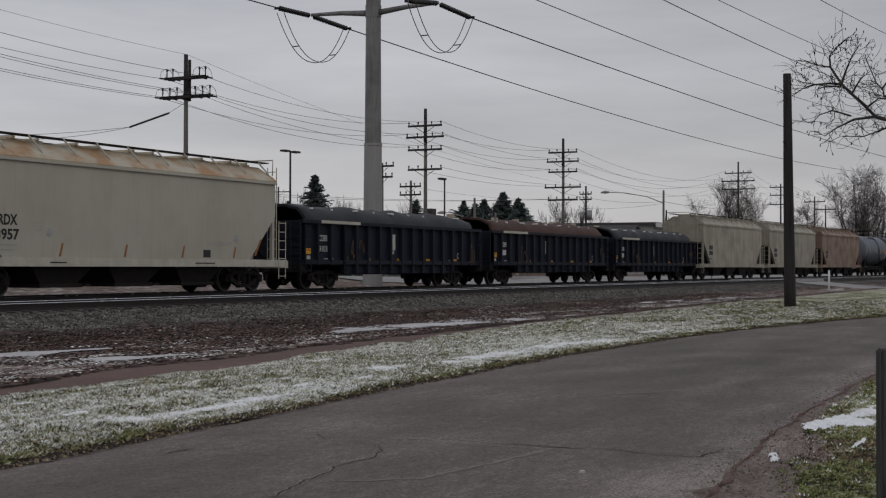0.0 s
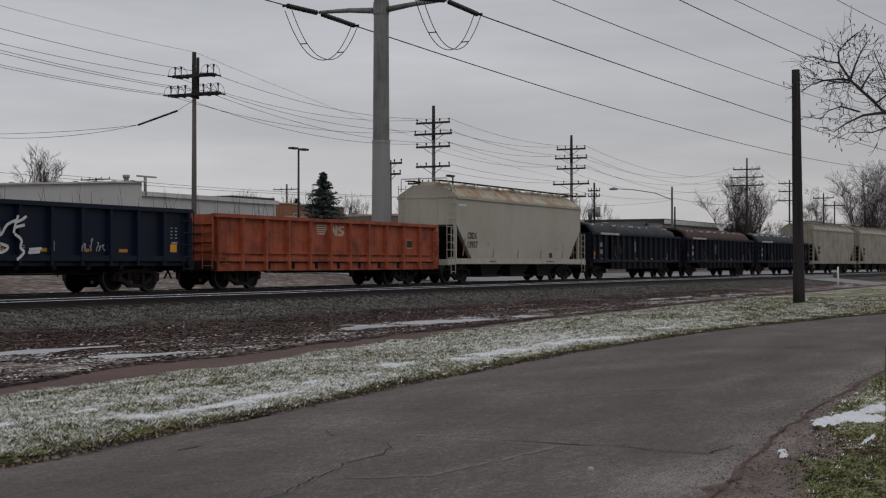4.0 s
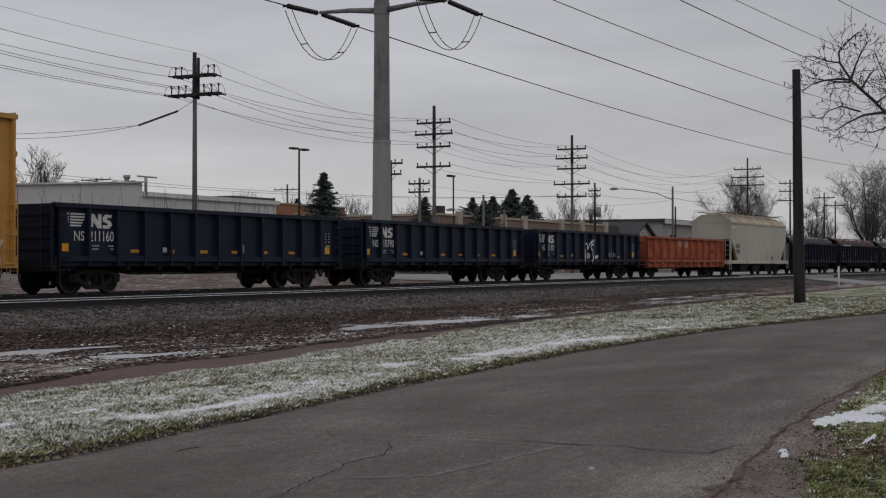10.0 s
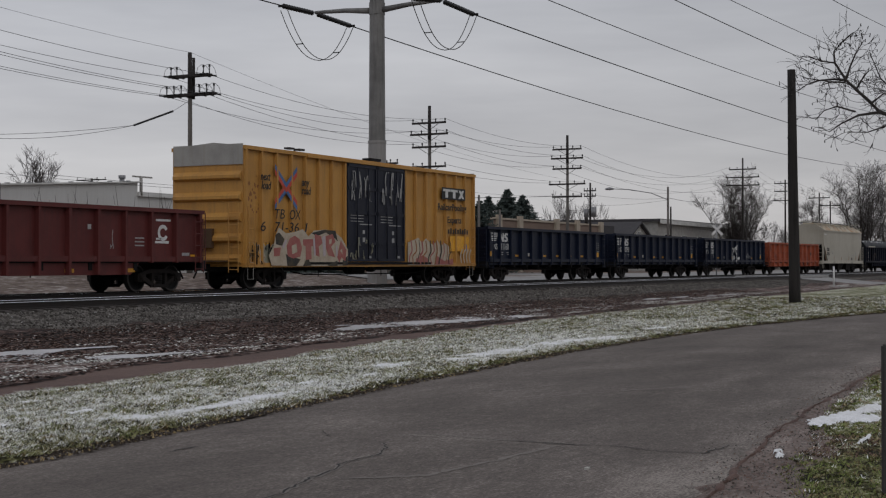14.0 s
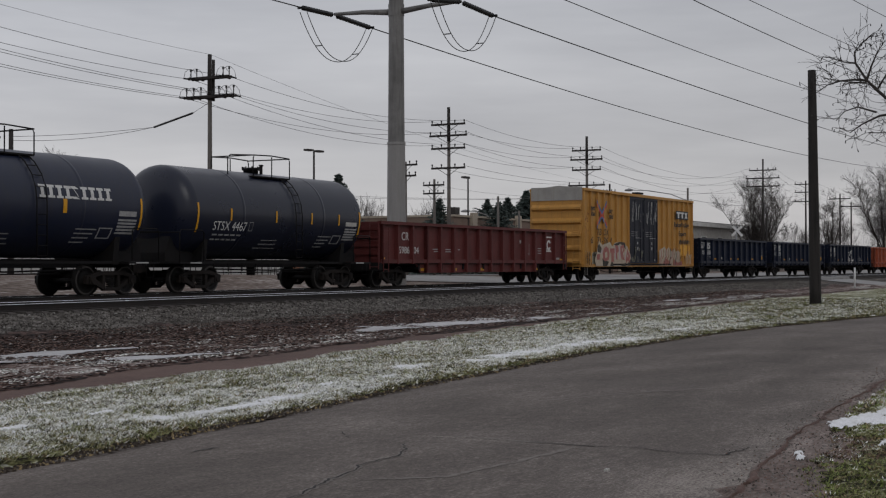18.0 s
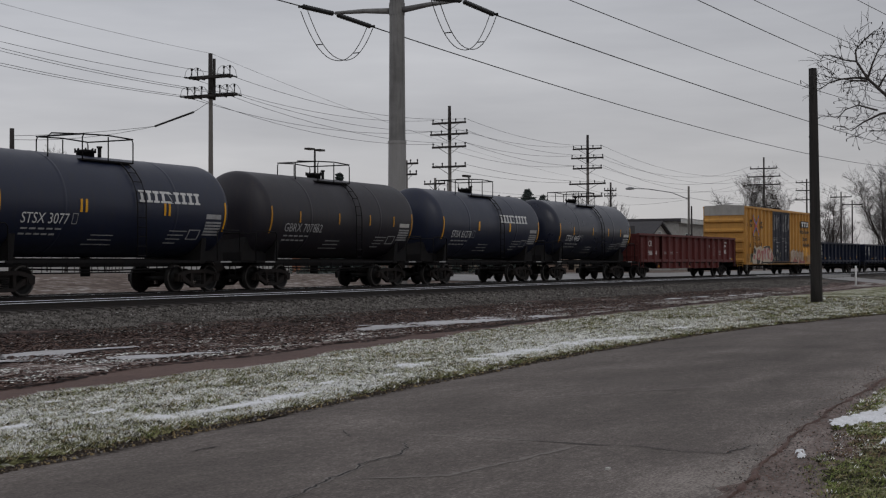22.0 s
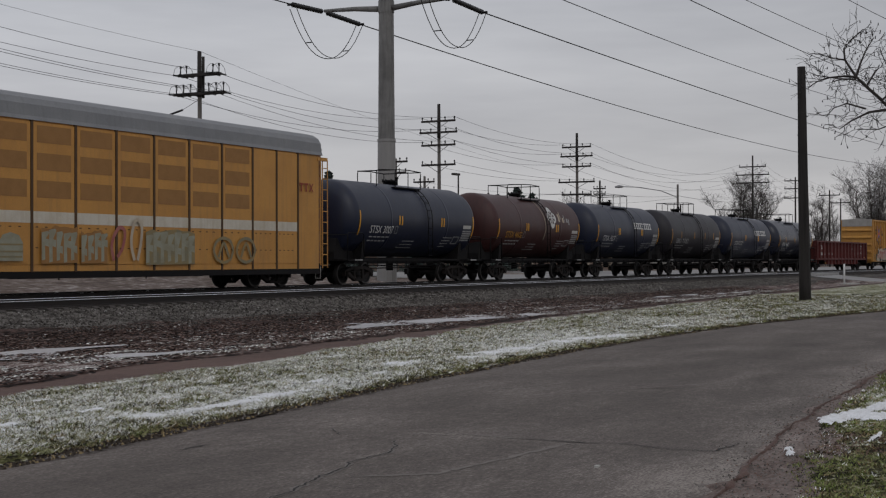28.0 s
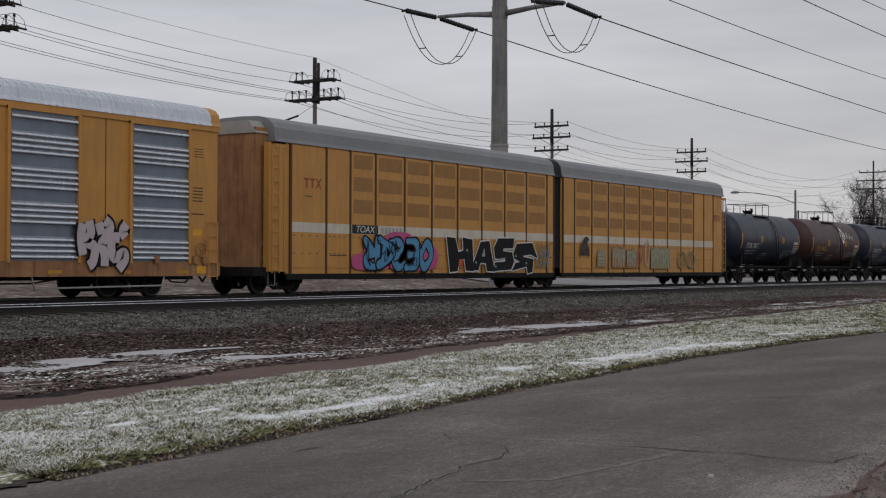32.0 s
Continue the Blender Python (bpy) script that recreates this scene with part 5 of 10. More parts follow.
# ---- gondolas ----
def gondola(u0, u1, label, paint, top, low, ribs, sill_drop=0.0, rib_w=0.14, name="gondola_car", trucks=2.25, ledge=None, shallow_ends=0.0):
    car, h = start_car(name, u0, u1, label, trucks)
    floor_z = max(low, 1.05)
    for s in (-1, 1):
        yo, yi = s * (HW - 0.17), s * (HW - 0.23)
        if shallow_ends:
            b = bmesh.new()
            prism(b, [(-h, floor_z - 0.1), (-h + shallow_ends, floor_z - 0.1), (-h + shallow_ends + 0.4, low), (h - shallow_ends - 0.4, low), (h - shallow_ends, floor_z - 0.1), (h, floor_z - 0.1), (h, top), (-h, top)], yi, yo, "y")
        else:
            b = B((-h, h, min(yo, yi), max(yo, yi), low, top))
        part("side_wall", b, paint, car)
        part("top_chord", B((-h - 0.03, h + 0.03, min(s * (HW - 0.18), s * HW), max(s * (HW - 0.18), s * HW), top - 0.1, top + 0.03)), paint, car)
        part("side_sill", B((-h, h, min(s * (HW - 0.12), s * (HW - 0.04)), max(s * (HW - 0.12), s * (HW - 0.04)), floor_z - 0.05, floor_z + 0.12)), paint, car)
        if ledge:
            part("ledge", B((-h + 0.6, h - 0.6, min(s * (HW - 0.17), s * (HW - 0.08)), max(s * (HW - 0.17), s * (HW - 0.08)), ledge, ledge + 0.05)), paint, car)
    first = None
    for i in range(ribs):
        x = -h + 0.16 + (2 * h - 0.32) * i / (ribs - 1)
        for s in (-1, 1):
            inset = shallow_ends and (abs(x) > h - shallow_ends)
            key = "short" if inset else "long"
            if first is None:
                first = {}
            if key not in first:
                z0 = floor_z - 0.08 if inset else low + 0.02
                b = bmesh.new()
                prism(b, [(-rib_w / 2, 0), (rib_w / 2, 0), (rib_w * 0.36, -0.16), (-rib_w * 0.36, -0.16)], z0, top - 0.1, "z")
                first[key] = part("rib", b, paint, car, at=(x, -(HW - 0.17), 0))
                if s > 0:
                    continue
            if s < 0 and first[key].matrix_basis.translation.x == x and first[key].matrix_basis.translation.y < 0:
                continue
            again(first[key], pose(x, s * (HW - 0.17), 0, 0, 0, 0 if s < 0 else 180))
    for s in (-1, 1):
        b = B((s * h - 0.05, s * h + 0.03, -HW + 0.1, HW - 0.1, floor_z - 0.1, top))
        for z in np.linspace(floor_z + 0.35, top - 0.3, 4):
            box(b, s * h - 0.02, s * h + 0.12 * s if s > 0 else s * h + 0.02, -HW + 0.15, HW - 0.15, z - 0.05, z + 0.05) if s > 0 else box(b, s * h - 0.12, s * h + 0.02, -HW + 0.15, HW - 0.15, z - 0.05, z + 0.05)
        part("end_wall", b, paint, car)
        part("end_sill", B((s * h - 0.12, s * h + 0.12, -HW + 0.05, HW - 0.05, floor_z - 0.35, floor_z - 0.02)), M_UNDER, car)
        ladder(car, s * (h + 0.14), -HW + 0.06, floor_z - 0.3, top - 0.05, 0.42, paint, "y", 0.36)
        ladder(car, s * (h - 0.1) - (0.42 if s > 0 else 0), -HW - 0.03, floor_z - 0.4, top - 0.25, 0.42, paint, "x", 0.4)
    part("floor", B((-h, h, -HW + 0.16, HW - 0.16, floor_z - 0.1, floor_z + 0.02)), M_UNDER, car)
    part("center_sill", B((-h, h, -0.3, 0.3, 0.62, floor_z - 0.1)), M_UNDER, car)
    cb = part("cross_bearer", B((-0.08, 0.08, -HW + 0.14, HW - 0.14, floor_z - 0.32, floor_z - 0.1)), M_UNDER, car, at=(-h + 3.4, 0, 0))
    for x in np.linspace(-h + 3.4, h - 3.4, 7)[1:]:
        again(cb, (x, 0, 0))
    brake_gear(car, -h + 3, h - 3, 0.72, (-2.4, 2.2))
    return car, h


def stripes_logo(car, x, z, w, hgt, y, mats, label):
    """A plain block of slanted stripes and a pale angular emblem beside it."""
    b = bmesh.new()
    for k in range(5):
        z1 = z + hgt * (1 - k / 5)
        dx = 0.06 * k
        b.faces.new([b.verts.new(p) for p in ((x + dx * 0.4, y - 0.006, z1 - hgt * 0.11), (x + w * 0.36 - dx, y - 0.006, z1 - hgt * 0.11), (x + w * 0.38 - dx, y - 0.006, z1), (x + dx * 0.4 - 0.02, y - 0.006, z1))])
    part("emblem_stripes", b, mats, car, label)
    ex, ew = x + w * 0.39, w * 0.48
    flat_shape(car, [[(ex + ew * px, z + hgt * pz) for px, pz in q] for q in (
        ((0.1, 1.0), (0.26, 1.0), (0.42, 0.5), (0.42, 1.0), (0.56, 1.0), (0.56, 0.0), (0.4, 0.0), (0.24, 0.48), (0.22, 0.1), (0.02, 0.0), (0.1, 0.16), (0.0, 0.16), (0.1, 0.3), (0.02, 0.32), (0.12, 0.46)),
        ((1.0, 0.96), (0.96, 0.74), (0.8, 0.78), (0.77, 0.66), (0.95, 0.5), (1.0, 0.25), (0.88, 0.0), (0.62, 0.0), (0.6, 0.24), (0.8, 0.22), (0.82, 0.33), (0.62, 0.5), (0.6, 0.76), (0.72, 1.0)))],
        y - 0.006, mats, "emblem", label)

NY = -HW + 0.17     # the outer face of the near side sheets


def black_gondola(u0, u1, number, label, tag=False):
    car, h = gondola(u0, u1, label, M_NSBLACK, 2.72, 0.85, 13, shallow_ends=0.0)
    stripes_logo(car, -h + 0.62, 2.02, 2.3, 0.44, NY, M_WHITE, "white emblem of stripes and a block")
    lettering(number, 0.46, M_WHITE, car, (-h + 1.58, NY - 0.006, 1.62), 1.1)
    lettering("NS", 0.42, M_WHITE, car, (-h + 0.9, NY - 0.006, 1.63), 0.44)
    bars(car, M_DULLWHITE, [(-h + 1.72, -h + 2.05, 1.46, 1.5), (-h + 1.72, -h + 2.0, 1.36, 1.4), (-h + 2.45, -h + 2.95, 1.46, 1.5), (-h + 2.55, -h + 2.95, 1.36, 1.4)], NY)
    bars(car, M_DULLWHITE, [(h - 0.95, h - 0.87, z, z + 0.04) for z in (1.75, 1.86, 1.97, 2.08)] + [(h - 0.72, h - 0.62, z, z + 0.04) for z in (1.75, 1.86, 1.97, 2.08)] + [(h - 0.9, h - 0.6, 1.58, 1.64)], NY)
    for x, w, hh in ((-h + 0.55, 0.28, 0.26), (h - 0.8, 0.34, 0.26)):
        bars(car, M_REFLECT, [(x - w / 2, x + w / 2, 1.3, 1.3 + hh)], NY, "reflector")
    for x in np.linspace(-h + 3.7, h - 3.3, 6):
        bars(car, M_REFLECTDIRTY, [(x - 0.2, x + 0.2, 1.28, 1.38)], NY, "reflector")
    bars(car, M_PAPER, [(-h + 5.1, -h + 5.32, 1.3, 1.46)], NY, "placard")
    bars(car, M_DULLWHITE, [(-h + 7.9, -h + 8.2, 1.3 + k * 0.07, 1.32 + k * 0.07) for k in range(3)] + [(h - 6.6, h - 6.55, 1.3, 1.6), (h - 6.4, h - 6.35, 1.3, 1.6)], NY)
    if tag:
        brush(car, [[(-h + 6.7 + (px - 628) / 60, 2.3 - (pz - 172) / 129) for px, pz in q] for q in (
            ((630, 207), (646, 207), (652, 246), (667, 208), (688, 190)), ((693, 172), (686, 205), (682, 238)), ((688, 196), (700, 188), (712, 174)), ((684, 217), (708, 206)),
            ((629, 243), (629, 335)), ((650, 278), (650, 308), (664, 301), (668, 287), (650, 277)), ((684, 240), (700, 262), (698, 290), (706, 308), (690, 336)), ((718, 297), (748, 293)), ((716, 309), (744, 305)))],
            0.085, NY - 0.164, M_WHITE, "white sprayed scrawl")
        scrawl(car, -h + 10.3, -h + 11.6, 1.3, 1.7, NY - 0.17, 4, M_DULLWHITE, 9, 0.035)
    return car


black_gondola(20.4, 36.35, "211160", "black steel gondola with white emblem and yellow reflectors")
black_gondola(38.15, 54.1, "210790", "black steel gondola with white emblem and number")
black_gondola(55.8, 71.55, "211307", "black steel gondola with white emblem and white spray scrawl", True)

car, h = gondola(72.85, 89.35, "rust-streaked orange steel gondola with a worn white emblem", M_ORANGE, 2.64, 0.66, 12, rib_w=0.17, ledge=1.28)
stripes_logo(car, -h + 6.6, 2.02, 2.4, 0.42, NY, M_CREAM, "flaking white emblem")
bars(car, M_BLACKTEXT, [(h - 2.6, h - 2.15, 1.62, 1.92)], NY, "placard")
bars(car, M_CREAM, [(h - 2.64, h - 2.11, 1.58, 1.61), (h - 2.64, h - 2.11, 1.93, 1.96)], NY)
for x in (-h + 0.8, -h + 4.8, -h + 9.0, h - 4.0, h - 1.1):
    bars(car, M_REFLECTDIRTY, [(x - 0.2, x + 0.22, 0.92, 1.1)], NY, "reflector")

car, h = gondola(-21.7, -2.3, "oxide red steel gondola with white lettering", M_REDOX, 2.72, 0.58, 16, shallow_ends=3.2, trucks=1.75)
lettering("CR", 0.5, M_WHITE, car, (-h + 1.92, NY - 0.006, 1.98), 0.6)
lettering("5986", 0.42, M_WHITE, car, (-h + 1.68, NY - 0.006, 1.42), 0.9)
lettering("04", 0.42, M_WHITE, car, (-h + 2.98, NY - 0.006, 1.42), 0.42)
bars(car, M_DULLWHITE, [(-h + 4.7, -h + 5.2, 1.6, 1.64), (-h + 4.8, -h + 5.2, 1.5, 1.54), (-h + 5.9, -h + 6.4, 1.6, 1.64), (-h + 5.9, -h + 6.4, 1.5, 1.54), (-h + 7.1, -h + 7.3, 1.6, 1.64)], NY)
b = bmesh.new()
for k in range(18):
    a0, a1 = math.radians(30 + k * 16.7), math.radians(30 + (k + 1) * 16.7)
    c = (h - 2.0, 1.95)
    b.faces.new([b.verts.new((c[0] + r * math.cos(a), NY - 0.006, c[1] + r * math.sin(a))) for r, a in ((0.15, a0), (0.27, a0), (0.27, a1), (0.15, a1))])
box(b, h - 2.4, h - 1.7, NY - 0.006, NY, 1.6, 1.68)
box(b, h - 2.35, h - 2.1, NY - 0.006, NY, 1.72, 1.78)
box(b, h - 2.35, h - 1.6, NY - 0.006, NY, 2.33, 2.4)
part("emblem", b, M_WHITE, car, "white wheel-shaped emblem")
bars(car, M_DULLWHITE, [(h - 3.4, h - 2.95, 1.5, 1.54), (h - 3.4, h - 2.95, 1.62, 1.66), (h - 3.4, h - 2.95, 1.74, 1.78), (h - 5.6, h - 5.45, 2.0, 2.15), (h - 1.0, h - 0.6, 1.2, 1.3)], NY)
bars(car, M_REFLECT, [(-h + 0.2, -h + 0.55, 1.02, 1.24), (h - 0.55, h - 0.2, 1.02, 1.24)], NY, "reflector")
for x in (-h + 3.8, -h + 6.8, -h + 9.6, h - 6.4, h - 3.6):
    bars(car, M_REFLECTDIRTY, [(x - 0.2, x + 0.2, 0.66, 0.78)], NY, "reflector")
scrawl(car, h - 4.7, h - 4.3, 1.4, 2.0, NY, 1, M_DULLWHITE, 3, 0.025)


def covered_gondola(u0, u1, cover, label, seed):
    car, h = gondola(u0, u1, label, M_COALBLACK, 2.7, 0.62, 17, shallow_ends=2.9)
    r = random.Random(seed)
    b = bmesh.new()
    rings = []
    n = 26
    for i in range(n + 1):
        x = -h + 0.5 + (2 * h - 1.0) * i / n
        ring = []
        for k in range(13):
            a = math.pi * k / 12
            rad = 1.36 + 0.03 * r.uniform(-1, 1) + 0.035 * math.sin(i * 1.9)
            ring.append(b.verts.new((x, -rad * math.cos(a), 2.55 + (0.82 + 0.05 * r.uniform(-1, 1) + 0.05 * math.sin(i * 0.9 + seed)) * math.sin(a) ** 0.8)))
        rings.append(ring)
    for q, w in zip(rings, rings[1:]):
        for k in range(12):
            b.faces.new((q[k], w[k], w[k + 1], q[k + 1])).smooth = True
    for q in (rings[0], rings[-1]):
        inner = [b.verts.new((v.co.x + (0.02 if q is rings[0] else -0.02), v.co.y * 0.9, 2.55 + (v.co.z - 2.55) * 0.88)) for v in q]
        for k in range(12):
            b.faces.new((q[k], q[k + 1], inner[k + 1], inner[k]))
    part("load_cover", b, cover, car, "rounded dark cover over the load")
    b = bmesh.new()
    for x in np.linspace(-h + 1.5, h - 1.5, 9):
        tube(b, (x - 0.05, -1.0 + r.uniform(-0.2, 0.3), 3.2), (x + 0.05, -1.0 + r.uniform(-0.2, 0.3), 3.22), 0.04, sides=6)
    part("cover_clip", b, M_WHITE, car, "small white clips")
    lettering("CDER", 0.34, M_WHITE, car, (-h + 1.38, NY - 0.006, 1.92), 0.6)
    lettering("9103", 0.34, M_WHITE, car, (-h + 1.38, NY - 0.006, 1.5), 0.6) if seed == 1 else bars(car, M_WHITE, [(-h + 1.38 + k * 0.15, -h + 1.49 + k * 0.15, 1.5, 1.76) for k in range(4)], NY)
    bars(car, M_DULLWHITE, [(-h + 1.75, -h + 2.45, 1.2, 1.24), (-h + 1.75, -h + 2.45, 1.08, 1.12), (h - 3.2, h - 3.1, 1.1, 1.24), (h - 1.0, h - 0.8, 1.1, 1.24)], NY)
    bars(car, M_PAPER, [(-h + 7.0, -h + 7.55, 1.62, 2.3)], NY, "placard", "tall pale placard")
    bars(car, M_DULLWHITE, [(-h + 7.12, -h + 7.43, 1.45, 1.6), (h - 2.35, h - 1.9, 1.28, 1.34), (h - 2.35, h - 1.9, 1.5, 1.56), (h - 2.35, h - 2.3, 1.28, 1.56), (h - 1.95, h - 1.9, 1.28, 1.56)], NY)
    bars(car, M_BEIGE, [(-h + 1.3, -h + 4.3, 2.62, 2.74)], -HW, "pale_strip", "pale strip along the top chord")
    bars(car, M_REFLECT, [(-h + 0.45, -h + 0.85, 1.4, 1.62)], NY, "reflector")
    bars(car, M_PAPER, [(-h + 0.5, -h + 0.75, 1.2, 1.34)], NY, "placard")
    for x in np.linspace(-h + 5.2, h - 2.6, 4):
        bars(car, M_REFLECTDIRTY, [(x - 0.2, x + 0.2, 1.16, 1.26)], NY, "reflector")
    scrawl(car, -h + 3.0, -h + 4.6, 1.1, 2.0, NY - 0.17, 3, M_RACKPOST, seed + 30, 0.05, "faded brown scrawl")
    scrawl(car, h - 1.5, h - 0.8, 1.1, 2.0, NY - 0.17, 2, M_RACKPOST, seed + 31, 0.06, "faded brown scrawl")
    return car


covered_gondola(108.4, 124.3, M_TARP, "black ribbed gondola with a rounded dark covered load", 1)
covered_gondola(125.6, 141.9, M_TARPRUST, "black ribbed gondola with a rusty covered load", 2)
covered_gondola(143.0, 159.0, M_TARP, "black ribbed gondola with dark rounded covers", 3)


# ---- covered hoppers ----
def covered_hopper(u0, u1, paint, roof, label, marks=True):
    car, h = start_car("covered_hopper_car", u0, u1, label, 2.0)
    eave, crown = 4.05, 4.62
    b = bmesh.new()
    # body: side sheets slightly bowed, sloped end sheets
    side = [(-h + 0.75, 2.75), (-h + 0.75, eave), (h - 0.75, eave), (h - 0.75, 2.75), (h - 2.35, 1.15), (-h + 2.35, 1.15)]
    cols = []
    for y in (-HW + 0.02, HW - 0.02):
        cols.append([b.verts.new((x, y, z)) for x, z in side])
    b.faces.new(cols[0])
    b.faces.new(cols[1][::-1])
    for i in range(6):
        j = (i + 1) % 6
        if i != 1:
            b.faces.new((cols[0][i], cols[1][i], cols[1][j], cols[0][j]))
    body = part("body", b, paint, car)
    b = bmesh.new()
    prism(b, [(-HW - 0.02, eave - 0.05), (-HW - 0.02, eave + 0.03), (-HW + 0.15, eave + 0.18), (-0.75, crown), (0.75, crown), (HW - 0.15, eave + 0.18), (HW + 0.02, eave + 0.03), (HW + 0.02, eave - 0.05)], -h + 0.72, h - 0.72, "x")
    for f in b.faces:
        f.material_index = 1 if abs(f.calc_center_median().x) > h - 0.9 else 0
    part("roof", b, [roof, paint], car, "roof with rust stains")
    part("eave_rail", B((-h + 0.72, h - 0.72, -HW - 0.05, -HW + 0.0, eave - 0.1, eave + 0.0), (-h + 0.72, h - 0.72, HW, HW + 0.05, eave - 0.1, eave)), paint, car)
    # roof walk, hatches
    part("running_board", B((-h + 0.3, h - 0.3, -0.95, -0.6, crown + 0.16, crown + 0.2), (-h + 0.3, h - 0.3, 0.6, 0.95, crown + 0.16, crown + 0.2)), M_TRUCK, car)
    b = bmesh.new()
    path_tube(b, [(0, -0.95, crown + 0.17), (0.15, -1.3, eave + 0.3), (0.16, -1.35, eave + 0.2)], 0.03, 5)
    wb = part("walk_bracket", b, paint, car, at=(-h + 1.0, 0, 0))
    for x in np.linspace(-h + 1.0, h - 1.0, 11)[1:]:
        again(wb, (x, 0, 0))
    hb = None
    for x in np.linspace(-h + 1.6, h - 1.6, 6):
        if hb is None:
            b = B((-0.75, 0.75, -0.45, 0.45, crown, crown + 0.1))
            for k in (-0.5, 0.5):
                box(b, k - 0.05, k + 0.05, -0.5, 0.5, crown + 0.1, crown + 0.17)
            hb = part("hatch", b, roof, car, at=(x, 0, 0))
        else:
            again(hb, (x, 0, 0))
    # side sill, corner posts, end frames
    part("side_sill", B((-h, h, -HW - 0.02, -HW + 0.1, 0.9, 1.16), (-h, h, HW - 0.1, HW + 0.02, 0.9, 1.16)), M_BEIGE if marks else paint, car)
    for s in (-1, 1):
        part("end_sill", B((s * h - 0.1, s * h + 0.1, -HW, HW, 0.85, 1.12)), M_BEIGE if marks else paint, car)
        b = bmesh.new()
        for y in (-1.45, -0.5, 0.5, 1.45):
            box(b, s * (h - 0.8) - 0.07, s * (h - 0.8) + 0.07, y - 0.06, y + 0.06, 1.1, 4.0)
        part("end_post", b, paint, car)
        b = bmesh.new()
        prism(b, [(s * (h - 0.76), 2.72), (s * (h - 2.34), 1.1), (s * (h - 2.3), 1.02), (s * (h - 0.7), 2.64)], -1.4, 1.4, "y")
        part("slope_sheet", b, M_UNDER, car)
        for y in (-0.7, 0.7):
            b = bmesh.new()
            tube(b, (s * (h - 0.2), y, 1.1), (s * (h - 1.2), y * 0.7, 2.3), 0.05, sides=6)
            part("end_brace", b, M_UNDER, car)
        ladder(car, s * (h - 0.12) - (0.45 if s > 0 else 0), -HW - 0.03, 0.45, 2.6, 0.45, paint, "x", 0.33)
        ladder(car, s * (h - 0.72) + s * 0.1, -HW + 0.05, 1.1, eave + 0.55, 0.4, paint, "y", 0.36)
        ladder(car, s * (h - 0.72) + s * 0.1, HW - 0.5, 1.1, eave + 0.55, 0.4, paint, "y", 0.36)
        b = bmesh.new()
        path_tube(b, [(s * (h - 0.65), -1.35, eave + 0.25), (s * (h - 0.4), -1.2, crown + 0.28), (s * (h - 0.4), 1.2, crown + 0.28), (s * (h - 0.65), 1.35, eave + 0.25)], 0.025, 5)
        part("grab_iron", b, paint, car)
    # three discharge hoppers with gates
    for x in (-h * 0.4, 0.0, h * 0.4):
        b = bmesh.new()
        lo = [b.verts.new((x + dx, y, 0.36)) for dx, y in ((-0.75, -1.15), (0.75, -1.15), (0.75, 1.15), (-0.75, 1.15))]
        hi = [b.verts.new((x + dx, y, 1.16)) for dx, y in ((-1.62, -1.42), (1.62, -1.42), (1.62, 1.42), (-1.62, 1.42))]
        for i in range(4):
            b.faces.new((lo[i], lo[(i + 1) % 4], hi[(i + 1) % 4], hi[i]))
        b.faces.new(lo[::-1])
        hp = part("discharge_hopper", b, M_TRUCK, car, "dark discharge hopper")
        bb = B((x - 0.85, x + 1.0, -1.2, 1.1, 0.26, 0.38), (x + 1.0, x + 1.25, -1.3, 1.1, 0.3, 0.36))
        part("gate", bb, M_TRUCK, hp)
    part("center_sill", B((-h, h, -0.25, 0.25, 0.7, 1.0)), M_UNDER, car)
    if marks:
        y = -HW + 0.02
        lettering("CRDX", 0.42, M_BLACKTEXT, car, (-h + 1.9, y - 0.006, 2.1), 1.0, offset=0.012)
        lettering("13957", 0.42, M_BLACKTEXT, car, (-h + 1.82, y - 0.006, 1.68), 1.08, offset=0.012)
        bars(car, M_ENDGREY, [(-h + 1.9, -h + 2.9, 1.5, 1.53), (-h + 1.9, -h + 2.8, 1.36, 1.39), (-h + 3.6, -h + 3.9, 1.95, 1.98), (-h + 3.6, -h + 3.9, 2.05, 2.08), (-h + 3.6, -h + 3.9, 2.15, 2.18), (h - 4.9, h - 3.5, 1.72, 1.76), (h - 4.9, h - 3.6, 1.64, 1.68)], y)
        bars(car, M_BLACKTEXT, [(h - 5.1, h - 4.7, 1.22, 1.48)], y, "placard")
        for x in np.linspace(-h + 4.6, h - 3.4, 4):
            b = bmesh.new()
            prism(b, [(x, 1.2), (x + 0.1, 1.2), (x + 0.2, 1.6), (x + 0.12, 1.6)], y - 0.006, y, "y")
            part("rust_streak", b, M_RUSTSTRIP, car, "rust streak")
        for x0, x1 in ((-h + 1.35, -h + 1.6), (h - 1.9, h - 1.62)):
            b = bmesh.new()
            prism(b, [(x0, 1.3), (x0 + 0.12, 1.3), (x1 + 0.1, 2.1), (x1, 2.1)] if x0 < 0 else [(x0 - 0.2, 1.3), (x0 - 0.08, 1.3), (x1, 1.9), (x1 - 0.1, 1.9)], y - 0.006, y, "y")
            part("rust_streak", b, M_RUSTSTRIP, car, "rust streak")
        bars(car, M_WHITE, [(-h + 1.0, -h + 1.8, 3.62, 3.72)], y, "placard")
        for x in (-h + 4.2, h - 3.2):
            b = bmesh.new()
            revolve(b, [(-0.004, 0.13), (0.004, 0.13)], "y", 16)
            part("roundel", b, M_DULLWHITE, car, at=(x, y - 0.004, 1.9))
